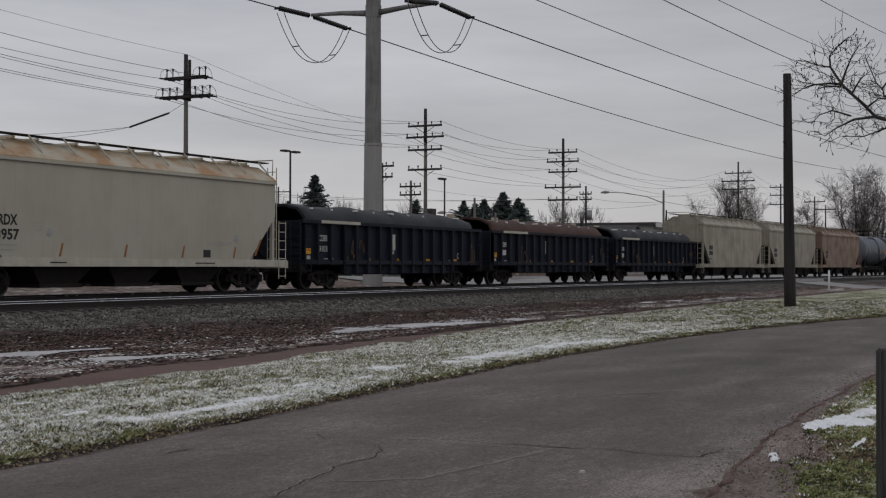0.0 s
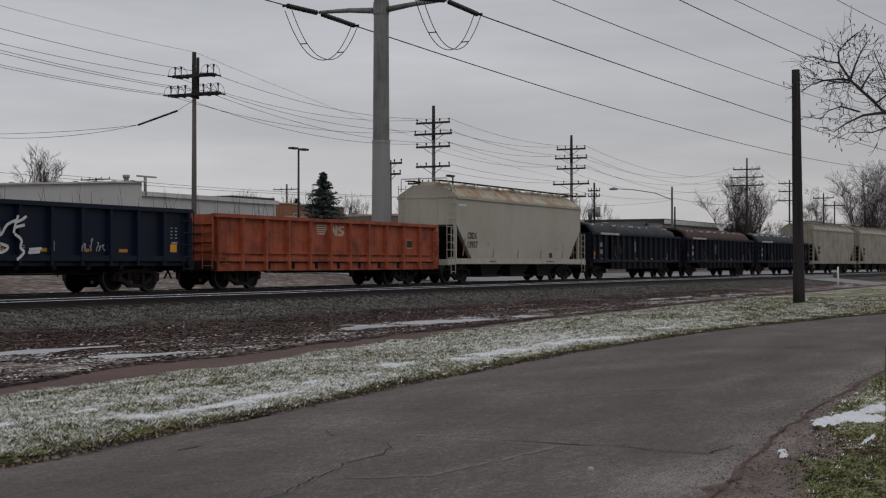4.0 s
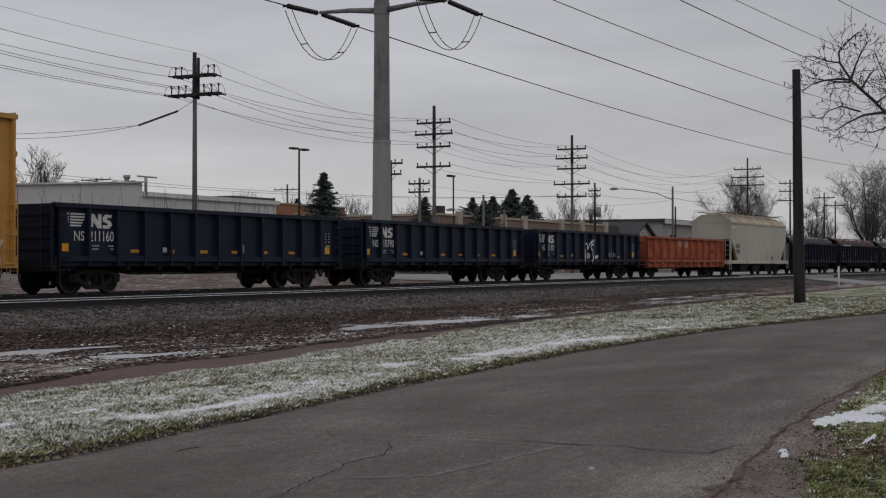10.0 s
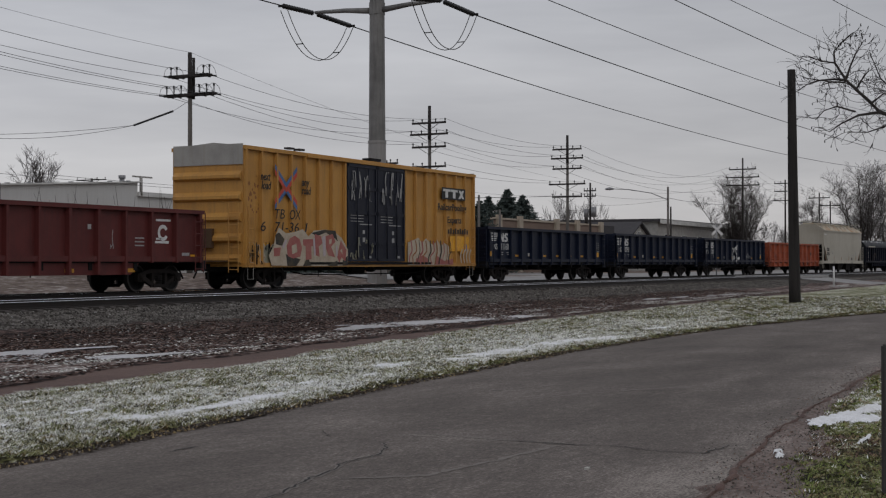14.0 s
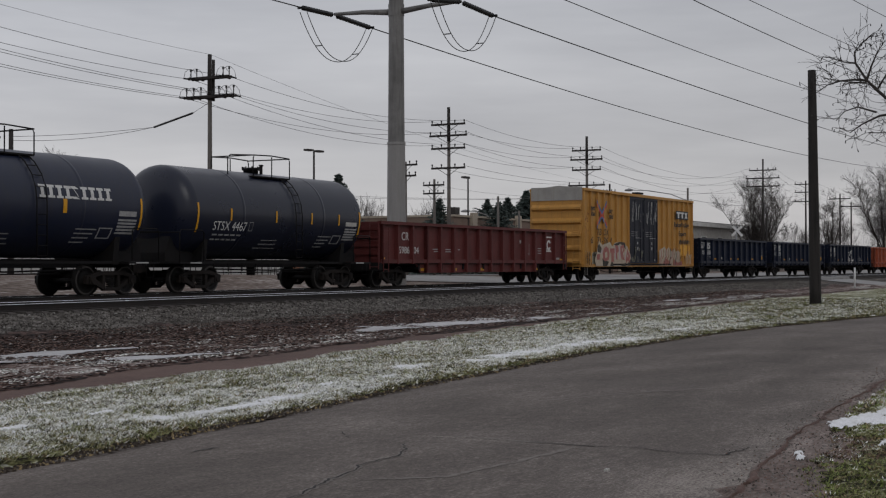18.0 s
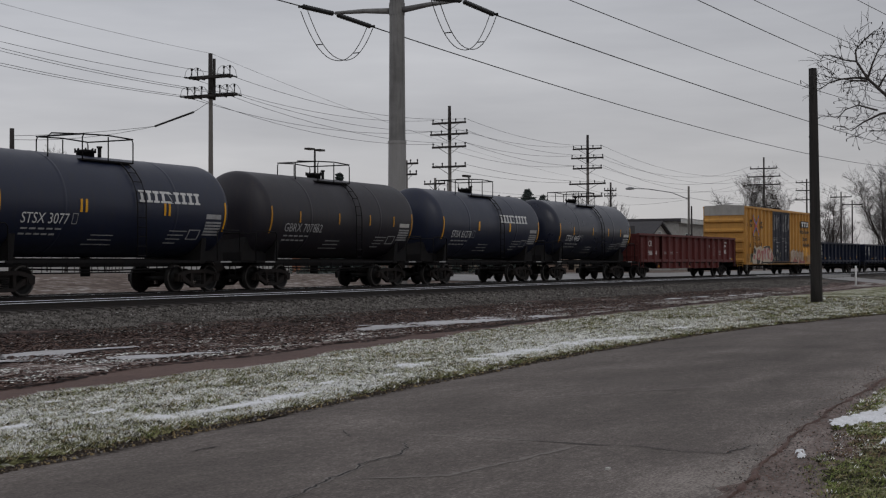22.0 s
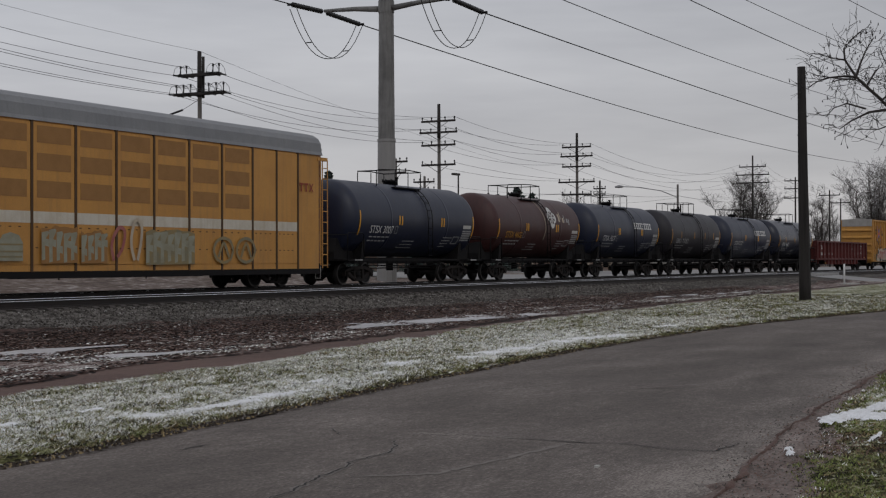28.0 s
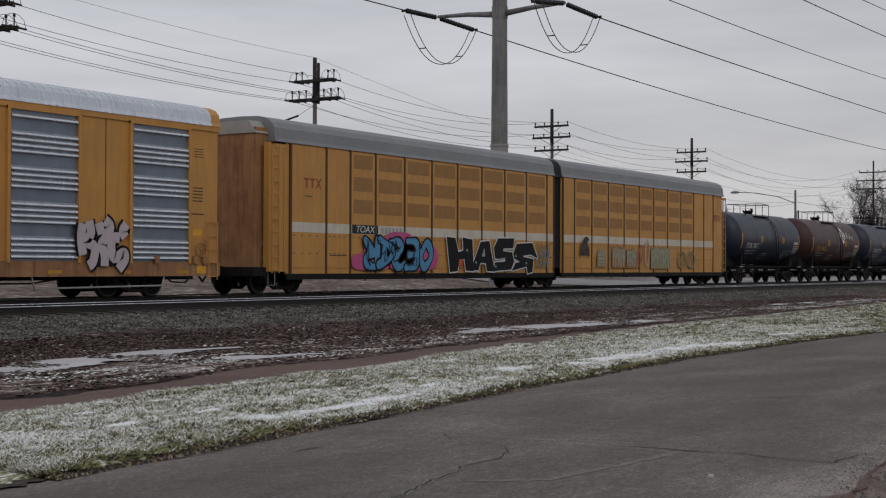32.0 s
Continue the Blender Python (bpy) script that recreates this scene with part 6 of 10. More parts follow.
        bars(car, M_BLACKTEXT, [(-h + 4.2, -h + 4.9, 1.0, 1.04), (h - 5.6, h - 4.5, 1.0, 1.04)], -HW - 0.02)
    else:
        bars(car, M_BLACKTEXT, [(-h + 2.0, -h + 2.9, 2.2, 2.5), (-h + 2.0, -h + 2.9, 1.8, 2.1), (-h + 2.0, -h + 2.7, 1.5, 1.56)], -HW + 0.02)
    return car


covered_hopper(90.5, 107.25, M_HOPPER, M_HOPROOF, "pale grey covered hopper with a rust-stained roof")
covered_hopper(160.2, 176.9, M_HOPPER_OLD, M_HOPPER_OLD, "weathered tan covered hopper with a grimy side", False)
covered_hopper(178.1, 194.8, M_HOPPER_OLD, M_HOPPER_OLD, "grimy grey covered hopper", False)
covered_hopper(196.0, 212.7, M_HOPPER_RUST, M_HOPPER_RUST, "rust-brown stained covered hopper", False)


# ---- tank cars ----
def tank_car(uc, paint, label, mark="", script=False, emblem=False, text_mat=None, bar_mat=None, double=False):
    car, h = start_car("tank_car", uc - 6.05, uc + 6.05, label, 1.7, coupler_at=0.05)
    text_mat, bar_mat = text_mat or M_WHITE, bar_mat or M_REFLECT
    R, zc, L = 1.6, 2.75, 5.15
    b = bmesh.new()
    prof = [(-L - 0.72, 0.02)]
    for k in range(1, 9):
        a = math.pi / 2 * k / 8
        prof.append((-L - 0.72 * math.cos(a), R * math.sin(a)))
    prof += [(-L + 0.04, R), (-2.64, R), (-2.6, R), (-2.59, R + 0.006), (-2.5, R + 0.006), (-2.49, R), (-2.45, R), (0, R), (2.45, R), (2.49, R), (2.5, R + 0.006), (2.59, R + 0.006), (2.6, R), (2.64, R), (L - 0.04, R)]
    prof += [(-a, r) for a, r in prof[:9]][::-1]
    revolve(b, prof, "x", 48)
    part("tank", b, paint, car, at=(0, 0, zc))
    # reflector strips bent round the shell
    def strip(x, a0, a1, w, mats, lean=0.0):
        bb = bmesh.new()
        rows = []
        for k in range(7):
            a = math.radians(a0 + (a1 - a0) * k / 6)
            yy, zz = -(R + 0.012) * math.cos(a), zc + (R + 0.012) * math.sin(a)
            rows.append((bb.verts.new((x - w / 2, yy, zz)), bb.verts.new((x + w / 2, yy, zz))))
        for q, t in zip(rows, rows[1:]):
            bb.faces.new((q[0], q[1], t[1], t[0]))
        return part("reflector", bb, mats, car)
    for x in (-L + 0.03, L - 0.03):
        strip(x, -26, 10, 0.09, bar_mat)
    if double:
        for x in (-1.88, -1.66, 1.95, 2.17):
            strip(x, -9, 5, 0.1, bar_mat)
    else:
        for x in (-1.6 if mark else -3.1, 1.75) if script else (-3.3, -0.6, 1.7, 3.6):
            strip(x, -10, 5, 0.16 if script else 0.09, bar_mat)
    # lettering follows the shell, so it is set in short rows
    def curved(x0, x1, z, hgt, mats, name="stencil"):
        bb = bmesh.new()
        rows = []
        for k in range(3):
            zz = z + hgt * k / 2
            yy = -math.sqrt(max(0.01, (R + 0.009) ** 2 - (zz - zc) ** 2))
            rows.append((bb.verts.new((x0, yy, zz)), bb.verts.new((x1, yy, zz))))
        for q, t in zip(rows, rows[1:]):
            bb.faces.new((q[0], q[1], t[1], t[0]))
        return part(name, bb, mats, car)
    def wrapped(text, size, x, z, width, mats):
        ob = lettering(text, size, mats, car, (0, 0, 0), width, extrude=0.0)
        for v in ob.data.vertices:
            zz = z + v.co.y
            v.co = (x + v.co.x, -math.sqrt(max(0.01, (R + 0.01) ** 2 - (zz - zc) ** 2)), zz)
        ob.matrix_basis = Matrix.Identity(4)
    if mark:
        wrapped(mark, 0.44, -4.25, 2.13, 1.9 if len(mark) < 11 else 2.5, text_mat)
        for k, w in enumerate((1.7, 1.5)):
            z = 1.95 - 0.16 * k
            for j in range(5):
                curved(-4.15 + j * w / 5, -4.15 + (j + 0.75) * w / 5, z, 0.05, M_DULLWHITE)
    if mark:
        for xa, xb, za, zb in ((-2.2, -1.98, 2.13, 2.15), (-2.2, -1.98, 2.43, 2.45), (-2.2, -2.18, 2.13, 2.45), (-2.0, -1.98, 2.13, 2.45)):
            curved(xa, xb, za, zb - za, M_DULLWHITE, "stencil_frame")
    for xa, xb, za, zb in ((3.35, 3.95, 1.75, 1.78), (3.35, 3.95, 2.05, 2.08), (3.35, 3.4, 1.75, 2.08), (3.9, 3.95, 1.75, 2.08)):
        curved(xa, xb, za, zb - za, M_DULLWHITE, "placard_frame")
    for k, w in enumerate((0.5, 1.0, 1.05, 1.3)):
        if k:
            curved(-0.9 - w / 2 + 0.2, -0.9 + w / 2 + 0.2, 1.95 - 0.14 * k, 0.03, M_DULLWHITE)
        curved(2.35, 2.35 + 0.9 - 0.1 * k, 2.0 - 0.13 * k, 0.035, M_DULLWHITE)
    for k in range(5):
        curved(4.1, 4.95, 2.3 - 0.1 * k, 0.06, M_DULLWHITE)
    curved(4.1, 4.9, 2.45, 0.16, M_PAPER if not script else M_DULLWHITE, "placard")
    if script:
        # a pale word-like row of blocks, tall end blocks and shorter ones between
        wide, x0 = 3.1, 0.72
        for i in range(9):
            xa = x0 + wide * i / 9
            bb = bmesh.new()
            lean = 0.16 if i == 4 else 0.0
            for za, zb, xi, xj in ((2.9, 2.97, xa, xa + 0.28), (3.2, 3.28, xa, xa + 0.28), (2.97, 3.2, xa + 0.07 + lean, xa + 0.2)):
                rows = [(bb.verts.new((xi - lean * k * 0.5, -math.sqrt((R + 0.011) ** 2 - (z - zc) ** 2), z)), bb.verts.new((xj - lean * k * 0.5, -math.sqrt((R + 0.011) ** 2 - (z - zc) ** 2), z))) for k, z in enumerate((za, (za + zb) / 2, zb))]
                for q, t in zip(rows, rows[1:]):
                    bb.faces.new((q[0], q[1], t[1], t[0]))
            part("emblem_block", bb, M_WHITE, car, "white block of a word-shaped emblem")
    if emblem:
        bb = bmesh.new()
        for cx, cz, r in ((0, 0, 0.36), (0.0, 0.3, 0.27), (0.0, -0.3, 0.27), (0.28, 0, 0.27), (-0.28, 0, 0.27)):
            vs = []
            for q in range(16):
                a = 2 * math.pi * q / 16
                z = zc + 0.5 + cz + r * math.sin(a)
                vs.append(bb.verts.new((1.45 + cx + r * math.cos(a), -math.sqrt((R + 0.011) ** 2 - (z - zc) ** 2), z)))
            bb.faces.new(vs)
        part("emblem", bb, M_WHITE, car, "white four-lobed emblem")
        bb = bmesh.new()
        for a in (0.4, 1.2, 1.97, 2.75):
            c, s = math.cos(a), math.sin(a)
            for k in (-1, 1):
                pts = ((0.05 * c, 0.05 * s), (0.34 * c - 0.08 * s, 0.34 * s + 0.08 * c), (0.34 * c + 0.08 * s, 0.34 * s - 0.08 * c))
                bb.faces.new([bb.verts.new((1.45 + k * px, -math.sqrt((R + 0.018) ** 2 - (0.5 + k * pz) ** 2), zc + 0.5 + k * pz)) for px, pz in pts])
        part("emblem_leaf", bb, M_TANKBROWN, car, "brown leaf shapes")
        for k, (za, hh) in enumerate(((3.05, 0.42), (3.2, 0.38), (3.02, 0.26), (3.02, 0.44), (3.04, 0.22), (2.92, 0.32))):
            curved(2.3 + k * 0.27, 2.3 + k * 0.27 + (0.2, 0.09, 0.19, 0.07, 0.17, 0.1)[k], za, hh, M_CREAM if k < 3 else M_DULLWHITE, "emblem_block")
        # a pale overflow stain ring
        bb = bmesh.new()
        rows = []
        for k in range(12):
            a = math.radians(-25 + 95 * k / 11)
            yy, zz = -(R + 0.009) * math.cos(a), zc + (R + 0.009) * math.sin(a)
            x = 0.42 + 0.08 * math.sin(k * 0.6)
            rows.append((bb.verts.new((x, yy, zz)), bb.verts.new((x + 0.06, yy, zz))))
        for q, t in zip(rows, rows[1:]):
            bb.faces.new((q[0], q[1], t[1], t[0]))
        part("spill_stain", bb, M_CREAM, car, "pale spill stain")
    # top platform with railing, manway, valves
    plat = part("platform", B((-1.15, 1.15, -0.95, -0.45, zc + R - 0.22, zc + R - 0.17), (-1.15, 1.15, 0.45, 0.95, zc + R - 0.22, zc + R - 0.17)), M_UNDER, car)
    bb = bmesh.new()
    top = zc + R + 0.57
    for y in (-0.95, 0.95):
        for x in (-1.15, 0.0, 1.15):
            path_tube(bb, [(x, y, zc + R - 0.2), (x, y, top - 0.1), (x * 0.95, y, top)], 0.022, 5)
        path_tube(bb, [(-1.15, y, top), (0, y, top + 0.04), (1.15, y, top)], 0.024, 5)
    for x in (-1.15, 1.15):
        tube(bb, (x, -0.95, top), (x, 0.95, top), 0.024, sides=5)
    path_tube(bb, [(-2.4, -0.75, zc + R - 0.2), (-2.4, -0.75, top - 0.15), (-2.25, -0.75, top - 0.05), (-1.15, -0.95, top)], 0.022, 5)
    part("railing", bb, M_UNDER, car)
    bb = bmesh.new()
    revolve(bb, [(zc + R - 0.1, 0.28), (zc + R + 0.12, 0.28), (zc + R + 0.12, 0.33), (zc + R + 0.17, 0.33), (zc + R + 0.2, 0.22), (zc + R + 0.22, 0.05)], "z", 16)
    for k in range(8):
        a = math.pi * k / 4
        tube(bb, (0.31 * math.cos(a), 0.31 * math.sin(a), zc + R + 0.1), (0.31 * math.cos(a), 0.31 * math.sin(a), zc + R + 0.24), 0.03, sides=5)
    part("manway", bb, M_UNDER, car)
    bb = bmesh.new()
    tube(bb, (0.65, 0, zc + R - 0.1), (0.65, 0, zc + R + 0.3), 0.06, sides=8)
    tube(bb, (0.65, 0, zc + R + 0.3), (0.65, 0, zc + R + 0.36), 0.09, sides=8)
    part("valve", bb, M_UNDER, car)
    # side ladder bent round the shell
    for x in (0.55, 0.95):
        bb = bmesh.new()
        pts = [(x, -(R + 0.07) * math.cos(math.radians(a)), zc + (R + 0.07) * math.sin(math.radians(a))) for a in (58, 45, 30, 15, 0)] + [(x, -R - 0.07, 1.2)]
        path_tube(bb, pts, 0.02, 5)
        part("ladder_stile", bb, M_UNDER, car)
    bb = bmesh.new()
    tube(bb, (0.55, 0, 0), (0.95, 0, 0), 0.014, sides=5)
    rung = None
    spots = [(-(R + 0.07) * math.cos(math.radians(a)), zc + (R + 0.07) * math.sin(math.radians(a))) for a in (52, 40, 28, 16, 4)] + [(-R - 0.07, z) for z in (2.4, 2.1, 1.8, 1.5, 1.2)]
    for y, z in spots:
        rung = part("ladder_rung", bb, M_UNDER, car, at=(0, y, z)) if rung is None else (again(rung, (0, y, z)), rung)[1]
    # sills, saddles, end platforms, handrails
    part("center_sill", B((-h, h, -0.3, 0.3, 0.85, 1.12)), M_UNDER, car)
    for s in (-1, 1):
        bb = bmesh.new()
        prism(bb, [(-1.3, 1.85), (-1.2, 0.95), (1.2, 0.95), (1.3, 1.85), (1.0, 1.5), (0, 1.25), (-1.0, 1.5)], s * 4.35 - 0.12, s * 4.35 + 0.12, "x")
        part("saddle", bb, M_UNDER, car)
        part("end_platform", B((s * 5.3 - 0.75, s * 5.3 + 0.75, -HW, HW, 0.98, 1.04)), M_UNDER, car)
        bb = bmesh.new()
        path_tube(bb, [(s * 4.75, -HW + 0.03, 1.04), (s * 4.75, -HW + 0.03, 2.0), (s * 4.85, -HW + 0.03, 2.1), (s * 5.95, -HW + 0.03, 2.1), (s * 6.02, -HW + 0.03, 2.0), (s * 6.02, -HW + 0.03, 1.04)], 0.02, 5)
        path_tube(bb, [(s * 6.02, -HW + 0.03, 2.02), (s * 6.04, 0, 2.02), (s * 6.02, HW - 0.03, 2.02)], 0.02, 5)
        part("handrail", bb, M_UNDER, car)
        stirrup(car, s * 5.75 - (0.3 if s > 0 else 0.05), -HW + 0.05, 1.0, M_UNDER)
        bb = bmesh.new()
        prism(bb, [(s * 4.4, 1.05), (s * 5.95, 1.05), (s * 5.95, 1.35), (s * 5.7, 1.9), (s * 5.3, 1.6), (s * 4.4, 1.3)], -0.85, 0.85, "y")
        part("head_brace", bb, M_UNDER, car, "black brace under the tank's end")
        bars(car, M_DULLWHITE, [(s * 5.2 - 0.3, s * 5.2 + 0.3, 0.985, 1.03)], -HW, "sill_mark")
    part("side_rail", B((-4.6, 4.6, -1.2, -1.12, 0.98, 1.06), (-4.6, 4.6, 1.12, 1.2, 0.98, 1.06)), M_UNDER, car)
    bb = bmesh.new()
    for x in np.linspace(-3.4, 3.2, 9):
        tube(bb, (x, -0.9, 1.0), (x, -0.9, 0.72), 0.02, sides=5)
    path_tube(bb, [(-3.6, -0.9, 0.8), (0, -0.9, 0.74), (3.4, -0.9, 0.8)], 0.03, 6)
    path_tube(bb, [(-3.0, -0.6, 0.66), (2.6, -0.6, 0.68)], 0.025, 6)
    tube(bb, (0.0, 0, 1.15), (0.0, 0, 0.55), 0.16, sides=10)
    part("under_pipes", bb, M_UNDER, car)
    return car


tank_car(-28.6, M_TANKGLOSS, "glossy black tank car with white number and yellow strips", "STSX 4467")
tank_car(-41.7, M_TANK, "black tank car with white emblem and wide yellow strips", "STSX 61278", script=True)
tank_car(-54.85, M_TANKDULL, "dull brownish black tank car with faint lettering", "GBRX 707862", text_mat=M_DULLWHITE, bar_mat=M_REFLECTDIRTY)
tank_car(-67.85, M_TANK, "black tank car with white emblem and scribble", "STSX 3077", script=True, double=True)
tank_car(-81.05, M_TANKBROWN, "dark brown tank car with a round white emblem", "STSX 4602", emblem=True, text_mat=M_REFLECTDIRTY, double=True)
tank_car(-94.2, M_TANK, "black tank car with twin yellow strips", "STSX 3007", double=True)
tank_car(220.0, M_TANKGREY, "blue-grey tank car far along the train")
tank_car(233.2, M_TANK, "black tank car far along the train")
tank_car(246.4, M_TANK, "black tank car far along the train")


# ---- boxcar ----
def boxcar():
    car, h = start_car("boxcar", 0.0, 18.75, "yellow high boxcar with dark doors and painted graffiti", 2.35)
    low, eave, crown = 0.82, 5.12, 5.3
    part("side_wall", B((-h, h, -HW + 0.05, -HW + 0.12, low, eave)), M_YELLOW, car)
    part("side_wall", B((-h, h, HW - 0.1, HW - 0.02, low, eave)), M_YELLOW, car)
    part("floor", B((-h, h, -HW + 0.1, HW - 0.1, 0.95, 1.1)), M_UNDER, car)
    part("center_sill", B((-h, h, -0.3, 0.3, 0.65, 0.95)), M_UNDER, car)
    # side posts
    bb = bmesh.new()
    prism(bb, [(-0.07, 0.02), (0.07, 0.02), (0.045, -0.1), (-0.045, -0.1)], low + 0.06, eave - 0.06, "z")
    post = None
    for x in (*np.linspace(-h + 0.1, -2.5, 8), *np.linspace(2.5, h - 0.1, 8)):
        for s in (-1, 1):
            m = pose(x, s * (HW - 0.02), 0, 0, 0, 0 if s < 0 else 180)
            if post is None:
                post = part("side_post", bb, M_YELLOW, car, at=m)
            else:
                again(post, m)
    for s in (-1, 1):
        part("side_plate", B((-h - 0.02, h + 0.02, min(s * (HW - 0.1), s * (HW + 0.09)), max(s * (HW - 0.1), s * (HW + 0.09)), eave - 0.08, eave + 0.06)), M_YELLOW, car)
        part("side_sill", B((-h, h, min(s * (HW - 0.06), s * (HW + 0.08)), max(s * (HW - 0.06), s * (HW + 0.08)), low - 0.02, low + 0.14)), M_YELLOW, car)
        # ends with broad pressed ribs
        bb = B((min(s * (h - 0.06), s * (h + 0.01)), max(s * (h - 0.06), s * (h + 0.01)), -HW + 0.02, HW - 0.02, low, eave + 0.02))
        part("end_wall", bb, M_YELLOW, car)
        part("end_top_panel", B((min(s * (h + 0.01), s * (h + 0.05)), max(s * (h + 0.01), s * (h + 0.05)), -HW + 0.02, HW - 0.02, eave - 0.62, eave + 0.12)), M_ENDGREY, car, "grey top panel of the end")
        for z in (1.1, 1.85, 2.6, 3.35, 4.1):
            bb = bmesh.new()
            prism(bb, [(s * (h - 0.02), z - 0.2), (s * (h + 0.17), z - 0.09), (s * (h + 0.17), z + 0.02), (s * (h - 0.02), z + 0.2)], -HW + 0.08, HW - 0.08, "y")
            part("end_rib", bb, M_YELLOW, car)
        ladder(car, s * (h + 0.2), -HW + 0.1, low - 0.2, 3.1, 0.42, M_YELLOW, "y", 0.4)
        ladder(car, s * (h - 0.14) - (0.42 if s > 0 else 0), -HW - 0.12, low, 3.0, 0.42, M_YELLOW, "x", 0.42)
        stirrup(car, s * (h - 0.2) - (0.35 if s > 0 else 0), -HW - 0.03, low, M_ENDGREY)
    # roof with shallow pressed ribs
    bb = bmesh.new()
    prism(bb, [(-HW - 0.02, eave), (-HW - 0.02, eave + 0.06), (0, crown), (HW + 0.02, eave + 0.06), (HW + 0.02, eave)], -h, h, "x")
    part("roof", bb, M_BOXROOF, car, "galvanised roof")
    rr = None
    for x in np.linspace(-h + 0.5, h - 0.5, 16):
        bb = bmesh.new()
        prism(bb, [(-HW - 0.03, eave + 0.06), (0, crown + 0.05), (HW + 0.03, eave + 0.06), (0, crown)], -0.2, 0.2, "x")
        if rr is None:
            rr = part("roof_rib", bb, M_BOXROOF, car, at=(x, 0, 0))
        else:
            bb.free()
            again(rr, (x, 0, 0))
    part("roof_hatch", B((0.2, 1.1, -1.2, -0.8, eave + 0.15, eave + 0.26)), M_UNDER, car)
    # two plug doors with bars and rails
    for x0, x1 in ((-2.42, -0.02), (0.02, 2.36)):
        d = part("door", B((x0, x1, -HW - 0.06, -HW + 0.03, low + 0.22, eave - 0.12)), M_DOORBLUE, car, "dark blue plug door")
        bb = bmesh.new()
        for z in (low + 0.26, 1.75, 3.0, 4.0, eave - 0.2):
            box(bb, x0 + 0.04, x1 - 0.04, -HW - 0.1, -HW - 0.06, z - 0.06, z + 0.06)
        for x in (x0 + 0.06, x1 - 0.06):
            box(bb, x - 0.05, x + 0.05, -HW - 0.1, -HW - 0.06, low + 0.24, eave - 0.14)
        part("door_rib", bb, M_DOORBLUE, d)
        for x in (x0 + 0.75, x1 - 0.75):
            bb = bmesh.new()
            tube(bb, (x, -HW - 0.12, low + 0.3), (x, -HW - 0.12, eave - 0.3), 0.025, sides=6)
            part("lock_rod", bb, M_DOORBLUE, d)
        bars(d, M_DULLWHITE, [(x0 + 0.3, x0 + 1.3, 3.0 - k * 0.12, 3.03 - k * 0.12) for k in range(1, 4)] + [(x0 + 1.0, x0 + 2.0, 2.52, 2.56), (x0 + 1.25, x0 + 1.45, 1.75, 2.0), (x0 + 1.25, x0 + 1.42, 2.15, 2.3), (x0 + 1.7, x0 + 1.95, 1.15, 1.25)], -HW - 0.065)
    for z in (low + 0.12, eave - 0.06):
        part("door_rail", B((-5.4, 4.8, -HW - 0.14, -HW - 0.06, z - 0.05, z + 0.05)), M_YELLOW if z > 2 else M_UNDER, car)
    scrawl(car, -2.2, -0.5, 3.5, 4.7, -HW - 0.1, 5, M_DULLWHITE, 12, 0.05, "white sprayed scrawl on the door")
    scrawl(car, 0.3, 2.1, 3.4, 4.8, -HW - 0.1, 6, M_DULLWHITE, 13, 0.07, "white sprayed scrawl on the door")
    scrawl(car, -2.3, -0.3, 1.1, 2.0, -HW - 0.1, 6, M_SPRAYGREY, 14, 0.05, "pale scrawl on the door")
    # crossed stripes
    y = -HW - 0.075
    cx, cz, ax, az, t = -h + 2.6, 3.77, 0.74, 0.66, 0.125
    for sx in (-1, 1):
        for sz in (-1, 1):
            for m, e0, e1, k in ((M_BLUE, 0.0, 1.0, 0.0), (M_RED, -1.0, 0.0, 0.0)):
                bb = bmesh.new()
                q = []
                for px, pz, e in ((ax, az, e0), (ax, az, e1), (0.0, 0.0, e1), (0.0, 0.0, e0)):
                    q.append(bb.verts.new((cx + sx * px, y - 0.001 * (sx > 0) - 0.0005 * (sz > 0), cz + sz * (pz + e * t * 1.5))))
                bb.faces.new(q)
                part("crossed_stripe", bb, m, car, "red and blue crossed stripes")
    ty = -HW - 0.03
    lettering("next", 0.42, M_BLACKTEXT, car, (-h + 0.9, ty - 0.07, 3.98), 0.62, shear=0.2, offset=0.008)
    lettering("load", 0.42, M_BLACKTEXT, car, (-h + 0.95, ty - 0.07, 3.66), 0.62, shear=0.2, offset=0.008)
    lettering("any", 0.42, M_BLACKTEXT, car, (-h + 3.6, ty - 0.07, 3.9), 0.55, shear=0.2, offset=0.008)
    lettering("road", 0.42, M_BLACKTEXT, car, (-h + 3.6, ty - 0.07, 3.58), 0.65, shear=0.2, offset=0.008)
    for txt, x, w, z in (("TB", -h + 1.75, 0.65, 2.6), ("OX", -h + 2.75, 0.75, 2.6), ("6", -h + 0.85, 0.32, 2.12), ("71-36", -h + 1.75, 1.6, 2.12), ("1", -h + 3.62, 0.2, 2.12)):
        lettering(txt, 0.52, M_BLACKTEXT, car, (x, ty - 0.07, z), w, shear=0.15)
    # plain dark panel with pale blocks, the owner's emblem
    bars(car, M_BLACKTEXT, [(h - 3.5, h - 1.1, 3.88, 4.42)], -HW - 0.075, "emblem_panel", "dark panel of the emblem")
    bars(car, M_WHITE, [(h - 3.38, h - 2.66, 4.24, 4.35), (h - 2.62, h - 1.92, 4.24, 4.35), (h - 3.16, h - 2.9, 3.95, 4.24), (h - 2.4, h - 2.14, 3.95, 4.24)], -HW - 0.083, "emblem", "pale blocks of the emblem")
